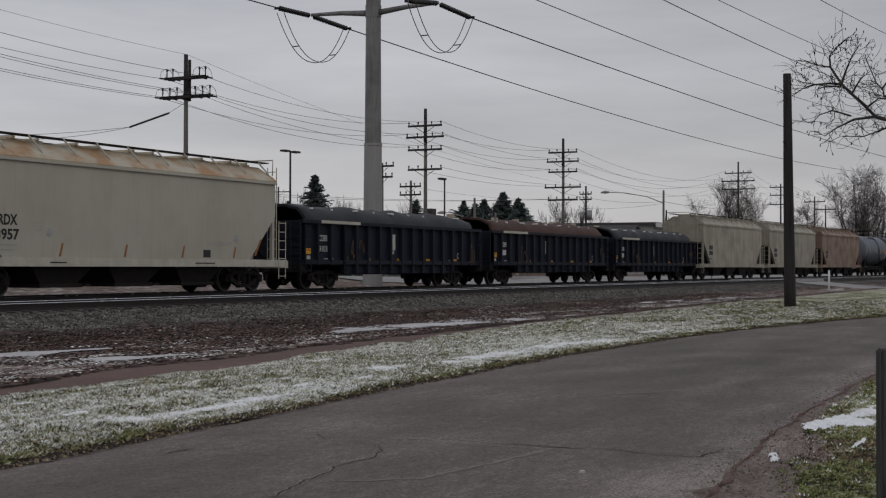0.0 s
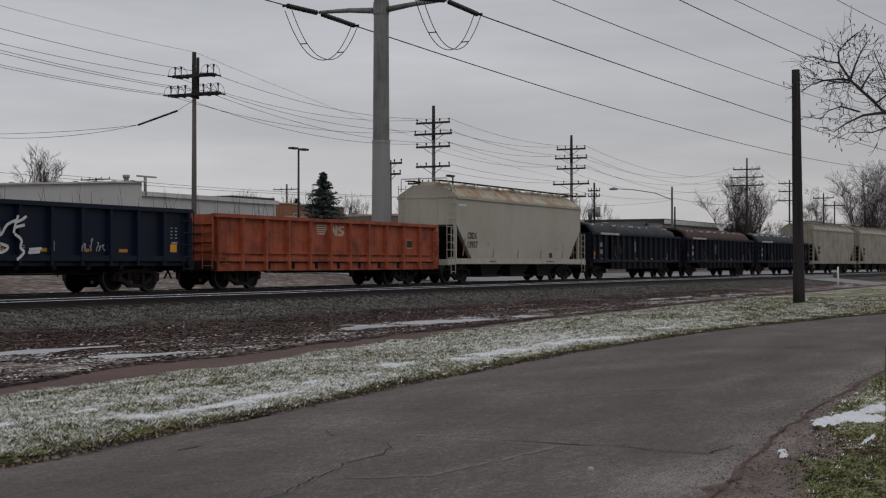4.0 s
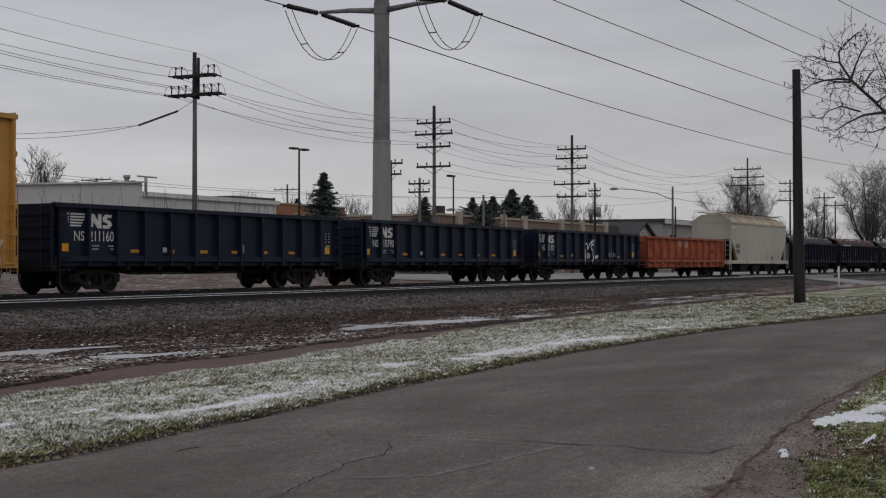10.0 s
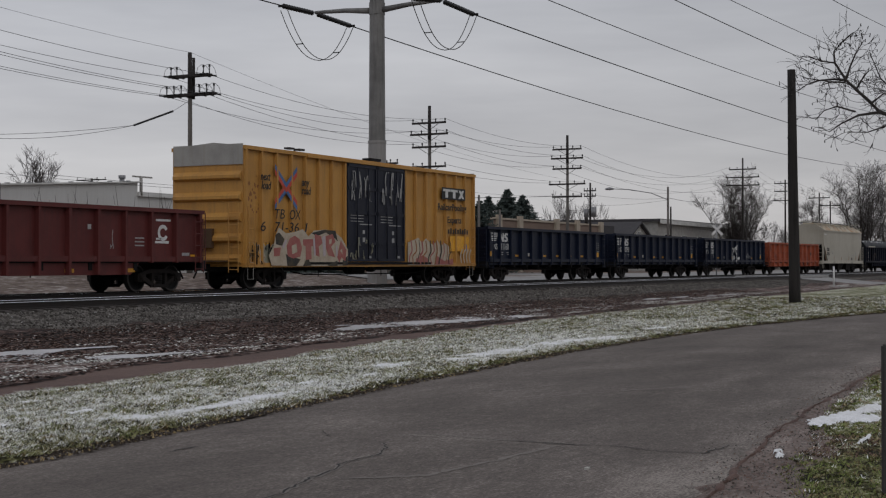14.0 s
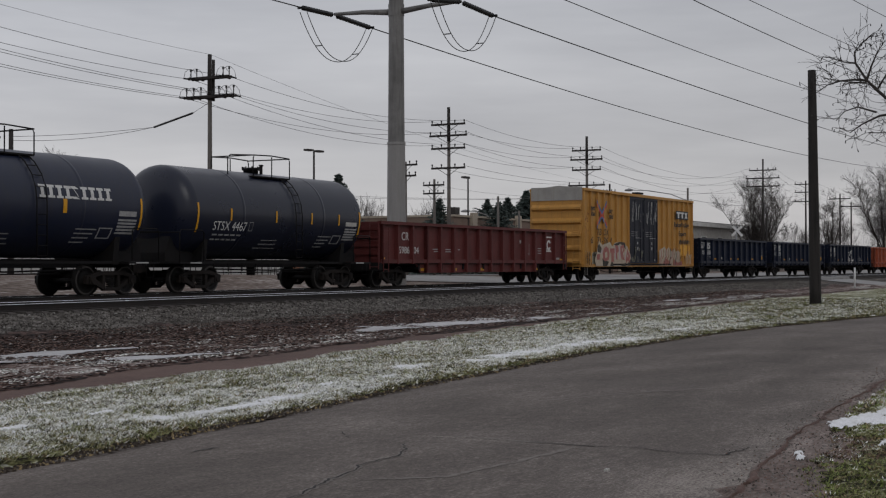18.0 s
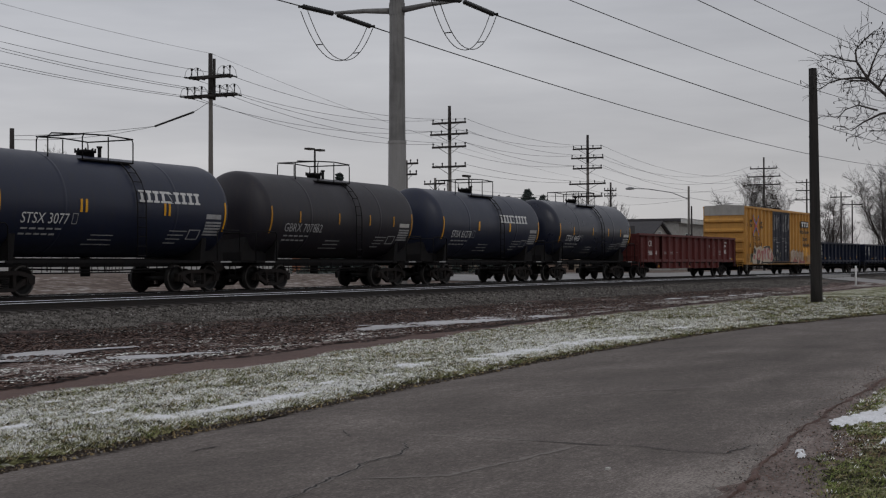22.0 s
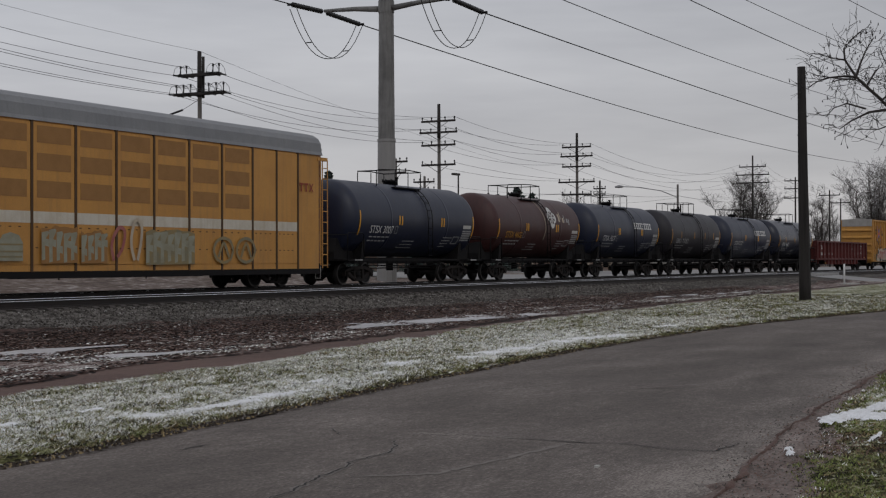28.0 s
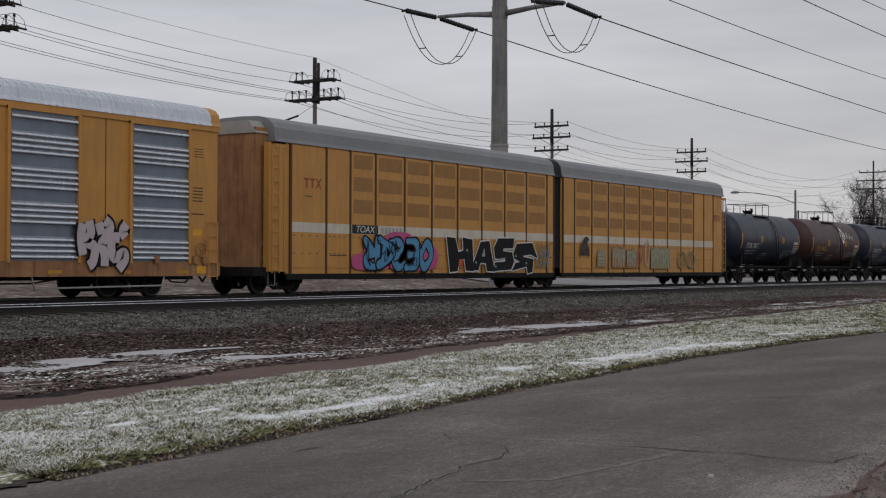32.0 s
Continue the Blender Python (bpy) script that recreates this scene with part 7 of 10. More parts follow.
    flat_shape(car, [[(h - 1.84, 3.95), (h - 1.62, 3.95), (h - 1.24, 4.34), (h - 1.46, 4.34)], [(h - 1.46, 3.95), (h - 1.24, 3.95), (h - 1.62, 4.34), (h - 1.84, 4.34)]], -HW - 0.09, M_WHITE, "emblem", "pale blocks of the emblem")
    lettering("RailcarPooling", 0.42, M_BLACKTEXT, car, (h - 3.95, ty - 0.07, 3.38), 2.9, offset=0.008)
    lettering("Experts", 0.42, M_BLACKTEXT, car, (h - 3.0, ty - 0.07, 2.8), 1.4, offset=0.008)
    bars(car, M_BLACKTEXT, [(h - 2.9 + k * 0.24, h - 2.75 + k * 0.24, 2.3, 2.5 + 0.06 * (k % 2)) for k in range(9)], -HW - 0.075)
    for x in (-h + 1.1, h - 1.55):
        bars(car, M_REFLECT, [(x, x + 0.5, 1.38, 1.68)], -HW - 0.02, "placard")
    bars(car, M_REFLECT, [(h - 2.6, h - 0.6, 1.5, 2.2)], -HW - 0.015, "yellow_patch")
    bars(car, M_BLUE, [(h - 1.15, h - 0.85, 1.5, 1.82)], -HW - 0.025, "placard")
    blobs(car, -h + 0.3, -h + 2.3, 0.86, 1.7, -HW - 0.028, 6, [M_SPRAYGREY, M_CREAM, M_YELLOW], M_CREAM, 2, fat=0.5, label="pale spray paint letters")
    scrawl(car, -h + 0.3, -h + 2.4, 0.9, 1.7, -HW - 0.095, 10, M_SPRAYBLACK, 61, 0.05, "dark sprayed outlines")
    # a large pink tag with a cream ground and dark shadows, and a flame-like one beyond the doors
    def tag_at(px, pz):
        k = 161 - 0.048 * (px - 200)
        return (-h + 2.6 + (px - 190) / 105, max(0.84, 0.82 + (765 - 0.034 * (px - 200) - pz) / k))
    ty2 = -HW - 0.135
    for mats, dy, lb, shapes in (
            (M_CREAM, 0.0, "cream spray paint ground", (((62, 700), (95, 640), (105, 580), (130, 530), (180, 565), (240, 556), (300, 540), (340, 582), (380, 548), (470, 542), (540, 558), (592, 588), (644, 655), (644, 742), (560, 755), (400, 765), (260, 765), (80, 762)),)),
            (M_SPRAYDARK, 0.004, "dark sprayed shadow", (((104, 575), (130, 558), (168, 600), (152, 640), (110, 632)), ((360, 562), (460, 543), (545, 550), (564, 612), (534, 590), (470, 560), (400, 582)), ((178, 690), (282, 720), (252, 762), (188, 762)), ((332, 700), (362, 755), (300, 762)), ((480, 748), (560, 720), (562, 752), (500, 756)), ((600, 720), (642, 690), (642, 742), (604, 748)))),
            (M_PINK, 0.008, "dusty pink spray paint letter", (((93, 655), (142, 650), (136, 702), (95, 706)), ((183, 640), (205, 595), (240, 578), (275, 600), (292, 650), (280, 702), (230, 716), (190, 702)), ((298, 600), (372, 598), (374, 640), (360, 640), (362, 716), (320, 722), (318, 640), (300, 636)), ((384, 568), (432, 580), (442, 622), (415, 642), (422, 702), (390, 692)), ((468, 580), (522, 568), (543, 612), (510, 642), (542, 702), (488, 692), (470, 650)), ((558, 700), (585, 604), (632, 660), (622, 722), (592, 700), (575, 732)))),
            (M_CREAM, 0.013, "cream gap in a sprayed letter", (((216, 640), (250, 626), (258, 676), (222, 690)), ((494, 600), (514, 596), (512, 622), (494, 628)), ((580, 664), (594, 650), (600, 684)))),
            (M_SPRAYLILAC, 0.016, "pale sprayed highlight", (((150, 640), (176, 600), (184, 606), (160, 660)), ((372, 600), (384, 590), (392, 690), (380, 700)), ((440, 590), (462, 572), (468, 690), (450, 700)), ((545, 640), (556, 630), (560, 690), (548, 700))))):
        flat_shape(car, [[tag_at(*q) for q in shp] for shp in shapes], ty2 - dy, mats, label=lb)
    r5 = random.Random(51)
    flat_shape(car, [[(2.55, 0.86), (h - 2.9, 0.86), (h - 2.9, 1.7), *[(h - 3.0 - k * 0.36, 1.75 + r5.uniform(-0.1, 0.34)) for k in range(10)], (2.55, 1.85)]], ty2, M_CREAM, label="cream spray paint ground")
    for k in range(12):
        x = 2.7 + k * 0.34
        a, c = r5.uniform(-0.15, 0.15), r5.uniform(0.1, 0.3)
        brush(car, [((x, 0.9), (x + a, 1.25), (x + c, 1.5), (x + c - 0.1, 1.95 + 0.15 * a))], r5.uniform(0.05, 0.12), ty2 - 0.004 - 0.002 * k, (M_PINK, M_RUSTSTRIP, M_SPRAYDARK)[k % 3], "wavy sprayed stroke")
    flat_shape(car, [[(3.2, 0.88), (4.4, 0.88), (4.5, 1.12), (3.9, 1.3), (3.3, 1.15)], [(5.0, 0.88), (6.9, 0.88), (6.9, 1.15), (6.0, 1.05), (5.2, 1.3)]], ty2 - 0.003, M_PINK, label="dusty pink spray paint patch")
    brush(car, [[(h - 1.6 + 0.3 * k, 0.95), (h - 1.7 + 0.3 * k, 1.3), (h - 1.5 + 0.3 * k, 1.6)] for k in range(4)], 0.1, ty2, M_CREAM, "cream sprayed stroke")
    b2 = bmesh.new()
    for k in range(26):
        rr2 = random.Random(k)
        cx2, cz2, r2 = -h + 0.75 + rr2.gauss(0, 0.22), 3.35 + rr2.gauss(0, 0.3), rr2.uniform(0.02, 0.07)
        b2.faces.new([b2.verts.new((cx2 + r2 * math.cos(a), -HW + 0.046 - 0.0003 * k, cz2 + 1.3 * r2 * math.sin(a))) for a in (0, 1.05, 2.09, 3.14, 4.19, 5.24)])
    tagged(part("rust_spot", b2, M_RUSTSTRIP, car, "spattered rust spots"), kind="stuff")
    brake_gear(car, -h + 4, h - 4, 0.62, (-3.4, -1.2, 1.6))
    # end details
    part("brake_platform", B((-h - 0.35, -h - 0.05, -1.0, 0.6, 1.0, 1.05)), M_RACKPOST, car)
    part("electric_box", B((-h - 0.2, -h - 0.06, -0.3, 0.5, 1.5, 2.2)), M_RACKPOST, car)
    return car


boxcar()


# ---- autoracks ----
def rack_roof(bm, x0, x1, eave, crown, sides=10, hw=HW):
    pts = [(-hw - 0.02, eave)]
    for k in range(sides + 1):
        a = math.pi * (1 - k / sides)
        pts.append((hw * 0.98 * math.copysign(abs(math.cos(a)) ** 0.55, math.cos(a)), eave + 0.12 + (crown - eave - 0.12) * math.sin(a) ** 0.7))
    pts.append((hw + 0.02, eave))
    prism(bm, pts, x0, x1, "x")


def rack_unit(car, x0, x1, flip):
    """One half of the two-part rack: posts, panels, patches of holes. flip: the end door is on the right."""
    low, eave = 0.66, 5.05
    s = -1
    for yy in (-1, 1):
        part("side_sheet", B((x0, x1, min(yy * (HW - 0.1), yy * (HW - 0.05)), max(yy * (HW - 0.1), yy * (HW - 0.05)), low, eave)), M_RACK, car)
        part("side_sill", B((x0, x1, min(yy * (HW - 0.1), yy * HW), max(yy * (HW - 0.1), yy * HW), low - 0.18, low + 0.02)), M_UNDER, car)
    bb = bmesh.new()
    rack_roof(bb, x0 - (0 if flip else 0.6), x1 + (0.2 if flip else 0), eave, 5.95)
    part("roof", bb, M_RACKROOF, car, "grey curved steel roof")
    edges = np.linspace(x0 + 0.35, x1 - 0.35, 11)
    if not flip:
        edges = np.array([x0 + 0.2, x0 + 2.15, x0 + 3.55, *np.linspace(x0 + 5.1, x1 - 0.75, 8), x1 - 0.12])
    else:
        edges = np.array([x0 + 0.12, *np.linspace(x0 + 1.25, x1 - 4.4, 9), x1 - 2.9, x1 - 1.5])
    post = None
    for x in edges:
        if post is None:
            bb = bmesh.new()
            box(bb, -0.045, 0.045, -0.07, 0, low, eave)
            post = part("side_post", bb, M_RACKPOST, car, at=(x, -HW + 0.05, 0))
        else:
            again(post, (x, -HW + 0.05, 0))
    panel_mesh = {}
    for i, (a, c) in enumerate(zip(edges, edges[1:])):
        if c - a < 0.5:
            continue
        pp = part("side_panel", B((a + 0.06, c - 0.06, -HW - 0.0, -HW + 0.05, low + 0.22, eave - 0.05)), M_RACK, car)
        part("panel_foot", B((a + 0.06, c - 0.06, -HW + 0.0, -HW + 0.05, low + 0.02, low + 0.2)), M_RACK, car)
        holes = (2 <= i <= 8) if not flip else (0 < i < 9)
        if not flip:
            holes = i >= 2 and c - a > 0.9
        else:
            holes = 1 <= i <= 8
        if holes:
            for z in (4.42, 3.62, 2.82):
                bars(pp, M_RACKDARK, [(a + 0.2, c - 0.2, z, z + 0.5)], -HW, "perforated_patch")
        bars(pp, M_BAND, [(a + 0.06, c - 0.06, 2.08, 2.42)], -HW, "white_band")
        bb = bmesh.new()
        for z in (1.95, 1.35):
            for k in range(4):
                box(bb, a + 0.15 + k * (c - a - 0.3) / 4, a + 0.25 + k * (c - a - 0.3) / 4, -HW - 0.006, -HW, z, z + 0.03)
        part("rivet_row", bb, M_RACKPOST, pp)
    return edges


def autorack_pair():
    car = thing("autorack_car", "two-part yellow autorack with grey roof and graffiti", "rail car", "cars of the freight train")
    TRAIN.append((car, -122.7))
    h = 20.95
    for x in (-h + 1.9, -0.4, h - 2.9):
        add_truck(car, x)
    for s in (-1, 1):
        child("coupler", GEAR["coupler"], car, pose(s * (h - 0.1), 0, 0, 0, 0, 0 if s > 0 else 180))
    rack_unit(car, -h + 1.55, -0.35, False)
    rack_unit(car, 0.35, h - 0.55, True)
    # the dark joint between the halves
    bb = bmesh.new()
    rack_roof(bb, -0.36, 0.36, 5.0, 5.91)
    part("joint_bellows", bb, M_SPRAYBLACK, car, "black joint between the two halves")
    part("joint_wall", B((-0.36, 0.36, -HW + 0.12, HW - 0.12, 0.7, 5.05)), M_SPRAYBLACK, car)
    for s in (-1, 1):
        bb = bmesh.new()
        x_in = s * (h - 1.55) if s < 0 else s * (h - 0.55)
        x_out = s * (h - 0.35) if s < 0 else s * (h + 0.1)
        box(bb, min(x_in, x_out), max(x_in, x_out), -1.2, 1.2, 0.9, 5.5)
        part("end_door", bb, M_RACKRUST, car, "rust-streaked end door")
        bb = bmesh.new()
        prism(bb, [(-1.25, 5.3), (-0.95, 5.72), (0.95, 5.72), (1.25, 5.3)], min(x_in, x_out) - 0.05, max(x_in, x_out) + 0.05, "x")
        part("end_cap", bb, M_ENDGREY, car, "grey cap over the end door")
        ladder(car, x_in + s * 0.12, -HW + 0.03, 0.8, 4.9, 0.36, M_RACK, "y", 0.42, r=0.02)
        ladder(car, x_in + s * 0.35, -HW + 0.1, 0.7, 4.9, 0.36, M_RACK, "x", 0.42, r=0.02) if s > 0 else ladder(car, x_in - 0.82, -HW - 0.05, 0.7, 4.9, 0.36, M_RACK, "x", 0.42, r=0.02)
        bb = bmesh.new()
        box(bb, x_in - 0.6 if s < 0 else x_in - 0.1, x_in + 0.1 if s < 0 else x_in + 0.6, -HW + 0.02, -HW + 0.14, 4.85, 4.98)
        part("end_bracket", bb, M_RACK, car)
        part("end_sill", B((s * (h - 0.45) - 0.5, s * (h - 0.45) + 0.3, -HW + 0.1, HW - 0.1, 0.6, 0.9)), M_UNDER, car)
        stirrup(car, s * (h - 0.7), -HW + 0.1, 0.75, M_ENDGREY)
    for s in (-1, 1):
        part("end_frame", B((-h + 0.66, -h + 1.56, s * (HW - 0.12) - 0.08, s * (HW - 0.12) + 0.08, 0.75, 4.95)), M_RACK, car, "yellow end frame with a ladder")
        part("end_post", B((-h + 0.6, -h + 0.7, s * (HW - 0.1) - 0.12, s * (HW - 0.1) + 0.12, 0.75, 5.0)), M_RACK, car)
    part("center_sill", B((-h + 0.2, h - 0.2, -0.35, 0.35, 0.5, 0.72)), M_UNDER, car)
    part("deck", B((-h + 1.0, h - 1.0, -HW + 0.12, HW - 0.12, 0.72, 0.9)), M_UNDER, car)
    brake_gear(car, -h + 5, -4, 0.6, (-14, -10))
    brake_gear(car, 4, h - 6, 0.6, (7, 11))
    y = -HW - 0.0
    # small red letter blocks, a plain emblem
    for x in (-h + 2.45, h - 1.95):
        bars(car, M_REDTEXT, [(x, x + 0.28, 3.86, 3.93), (x + 0.1, x + 0.18, 3.6, 3.86), (x + 0.33, x + 0.6, 3.86, 3.93), (x + 0.42, x + 0.5, 3.6, 3.86), ], y, "emblem", "faded red block emblem")
        flat_shape(car, [[(x + 0.64, 3.6), (x + 0.72, 3.6), (x + 0.96, 3.93), (x + 0.88, 3.93)], [(x + 0.88, 3.6), (x + 0.96, 3.6), (x + 0.72, 3.93), (x + 0.64, 3.93)]], y - 0.006, M_REDTEXT, "emblem", "faded red block emblem")
    bars(car, M_BLACKTEXT, [(-h + 5.2, -h + 6.8, 2.1, 2.42)], y - 0.007, "reporting_panel")
    lettering("TOAX", 0.34, M_WHITE, car, (-h + 5.4, y - 0.016, 2.15), 1.15, shear=0.2)
    bars(car, M_DULLWHITE, [(-h + 7.0 + k * 0.24, -h + 7.15 + k * 0.24, 2.14, 2.36) for k in range(6)], y - 0.007, label="faded white number")
    lettering("TOAX", 0.2, M_BLACKTEXT, car, (-h + 0.8, -1.215, 3.9), 0.3)
    bars(car, M_BLACKTEXT, [(-h + 2.5 + 0.0, -h + 2.9, 3.3, 3.33), (-h + 3.9, -h + 4.9, 1.3, 1.33)], y)
    brush(car, [((-h + 0.62, 1.5), (-h + 0.7, 1.75), (-h + 0.8, 1.5)), ((-h + 0.86, 1.45), (-h + 0.95, 1.7), (-h + 1.02, 1.45), (-h + 1.1, 1.7)), ((-h + 1.14, 1.9), (-h + 1.2, 1.5), (-h + 1.32, 1.6)), ((-h + 0.66, 1.15), (-h + 0.85, 1.3), (-h + 1.05, 1.12), (-h + 1.3, 1.32))], 0.035, -1.21, M_DULLWHITE, "thin white sprayed scrawl")
    # graffiti: blue on pink
    bb = bmesh.new()
    for x0, x1, z0, z1 in ((-h + 5.2, -h + 7.4, 0.8, 1.4), (-h + 7.2, -h + 9.0, 1.0, 2.2), (-h + 7.4, -h + 10.6, 0.78, 1.8), (-h + 5.9, -h + 7.0, 1.2, 1.7)):
        vs = []
        for q in range(14):
            a = 2 * math.pi * q / 14
            vs.append(bb.verts.new(((x0 + x1) / 2 + (x1 - x0) * 0.56 * math.copysign(abs(math.cos(a)) ** 0.6, math.cos(a)), y - 0.076, (z0 + z1) / 2 + (z1 - z0) * 0.52 * math.copysign(abs(math.sin(a)) ** 0.6, math.sin(a)))))
        bb.faces.new(vs)
    part("graffiti", bb, M_HOTPINK, car, "pink spray paint cloud")
    fat_letters(car, "RASEO", -h + 5.75, -h + 10.2, 0.8, 2.05, y - 0.082, [M_SPRAYBLUE], M_SPRAYBLACK, 21, 0.36, 0.17, 1.2, "blue spray paint letter with a dark outline")
    scrawl(car, -h + 5.9, -h + 10.0, 0.95, 1.9, y - 0.096, 7, M_SPRAYBLACK, 22, 0.04, "dark sprayed outlines")
    # black angular letters with a white edge
    for q, x, w, z0, hh in ((((0, 1), (0.3, 0.98), (0.42, 0.55), (0.62, 0.6), (0.6, 1), (0.95, 0.95), (1.0, 0.0), (0.72, 0.02), (0.66, 0.38), (0.46, 0.33), (0.38, 0.0), (0.12, -0.03)), -h + 11.4, 2.0, 0.78, 1.3),
                            (((0.0, 0.05), (0.42, 0.96), (0.8, 1.0), (1.05, 0.0), (0.72, 0.02), (0.66, 0.28), (0.4, 0.3), (0.3, 0.04)), -h + 13.25, 1.75, 0.76, 1.22),
                            (((0.25, 1.0), (1.05, 1.02), (1.0, 0.74), (0.5, 0.72), (0.48, 0.6), (0.95, 0.57), (1.05, 0.3), (0.9, 0.05), (0.0, 0.0), (0.1, 0.24), (0.6, 0.27), (0.62, 0.36), (0.1, 0.4), (0.04, 0.72)), -h + 15.0, 1.65, 0.78, 1.32),
                            (((0.2, 0.95), (0.9, 1.0), (1.12, 0.5), (0.85, 0.62), (0.5, 0.58), (0.46, 0.5), (0.95, 0.42), (0.9, 0.0), (0.7, -0.05), (0.65, 0.2), (0.0, 0.05), (0.15, 0.28), (0.4, 0.33), (0.1, 0.46), (0.05, 0.62)), -h + 16.6, 1.95, 0.74, 1.22)):
        pts = [(x + w * px, z0 + hh * pz) for px, pz in q]
        flat_shape(car, [pts], y - 0.08, M_WHITE, label="white edge of black spray letters", rim=0.075)
        flat_shape(car, [pts], y - 0.086, M_SPRAYBLACK, label="black spray paint letter", rim=0.025)
    flat_shape(car, [[(-h + 14.05, 1.35), (-h + 14.32, 1.36), (-h + 14.26, 1.72)], [(-h + 15.3, 1.2), (-h + 15.9, 1.22), (-h + 16.0, 1.32), (-h + 15.6, 1.3)]], y - 0.09, M_DULLWHITE, label="pale gap between black strokes")
    flat_shape(car, [[(-h + 12.25, 0.95), (-h + 12.5, 0.9), (-h + 12.6, 1.2), (-h + 12.3, 1.25)]], y - 0.09, M_RED, label="red dab of spray paint")
    for cx, cz in ((-h + 13.6, 1.1), (-h + 15.2, 0.95), (-h + 12.9, 1.6), (-h + 16.9, 1.4), (-h + 17.8, 1.1)):
        flat_shape(car, [[(cx, cz - 0.11), (cx + 0.02, cz - 0.02), (cx + 0.11, cz), (cx + 0.02, cz + 0.02), (cx, cz + 0.11), (cx - 0.02, cz + 0.02), (cx - 0.11, cz), (cx - 0.02, cz - 0.02)]], y - 0.092, M_SPRAYGLINT, label="pale blue sprayed star")
    brush(car, [[(-h + 18.9 + 0.3 * k, 0.85), (-h + 18.8 + 0.3 * k, 1.3), (-h + 19.05 + 0.3 * k, 1.6), (-h + 18.9 + 0.3 * k, 1.95)] for k in range(4)], 0.1, y - 0.076, M_TAGPALE, "olive sprayed scribble")
    brush(car, [[(-h + 19.0 + 0.35 * k, 1.0), (-h + 19.2 + 0.35 * k, 1.2), (-h + 19.1 + 0.35 * k, 1.7)] for k in range(3)], 0.06, y - 0.084, M_SPRAYBLUE, "thin blue sprayed scribble")
    # paler tags on the other half
    flat_shape(car, [[(2.02, 1.45), (2.1, 1.85), (2.3, 2.1), (2.5, 2.33), (2.72, 2.38), (2.95, 2.28), (2.98, 2.1), (2.82, 2.2), (2.8, 2.02), (2.98, 1.85), (3.05, 1.45), (2.86, 1.45), (2.8, 1.7), (2.74, 1.5), (2.26, 1.5), (2.2, 1.72), (2.16, 1.45)]], y - 0.08, M_SPRAYDARK, label="dark grey sprayed arched shape")
    flat_shape(car, [[(3.85, 0.98), (3.85, 1.5), (4.0, 1.72), (4.3, 1.8), (4.62, 1.72), (4.78, 1.5), (4.78, 0.98)]], y - 0.078, M_SPRAYGREY, label="pale rounded sprayed block")
    brush(car, [((3.85, 1.45), (4.78, 1.45)), ((3.85, 1.25), (4.78, 1.25)), ((3.9, 1.1), (4.75, 1.1))], 0.05, y - 0.082, M_TAGPALE, "olive sprayed stripes")
    tag_block(car, 5.5, 7.0, 0.9, 1.95, 5, y - 0.078, M_SPRAYGREY, M_RACKDARK, 41)
    tag_block(car, 7.15, 8.3, 0.9, 1.85, 4, y - 0.078, M_SPRAYGREY, M_RACKDARK, 42)
    brush(car, [((8.6, 1.0), (8.5, 1.5), (8.8, 2.0), (9.1, 1.9), (9.0, 1.4), (8.75, 1.1))], 0.12, y - 0.08, M_PINK, "faded pink sprayed loop")
    brush(car, [((9.55, 1.0), (9.4, 1.6), (9.6, 2.25), (9.9, 2.1), (9.85, 1.5), (9.7, 1.0))], 0.12, y - 0.08, M_CREAM, "pale sprayed loop")
    tag_block(car, 10.1, 12.6, 0.85, 1.95, 7, y - 0.078, M_SPRAYGREY, M_TAGPALE, 43)
    for cx in (14.2, 15.5):
        brush(car, [[(cx + 0.55 * math.cos(a), 1.35 + 0.42 * math.sin(a)) for a in np.linspace(0, 6.3, 9)], [(cx - 0.3, 1.1), (cx, 1.6), (cx + 0.3, 1.1)]], 0.11, y - 0.078, M_TAGPALE, "faded olive sprayed ring")
    return car


autorack_pair()


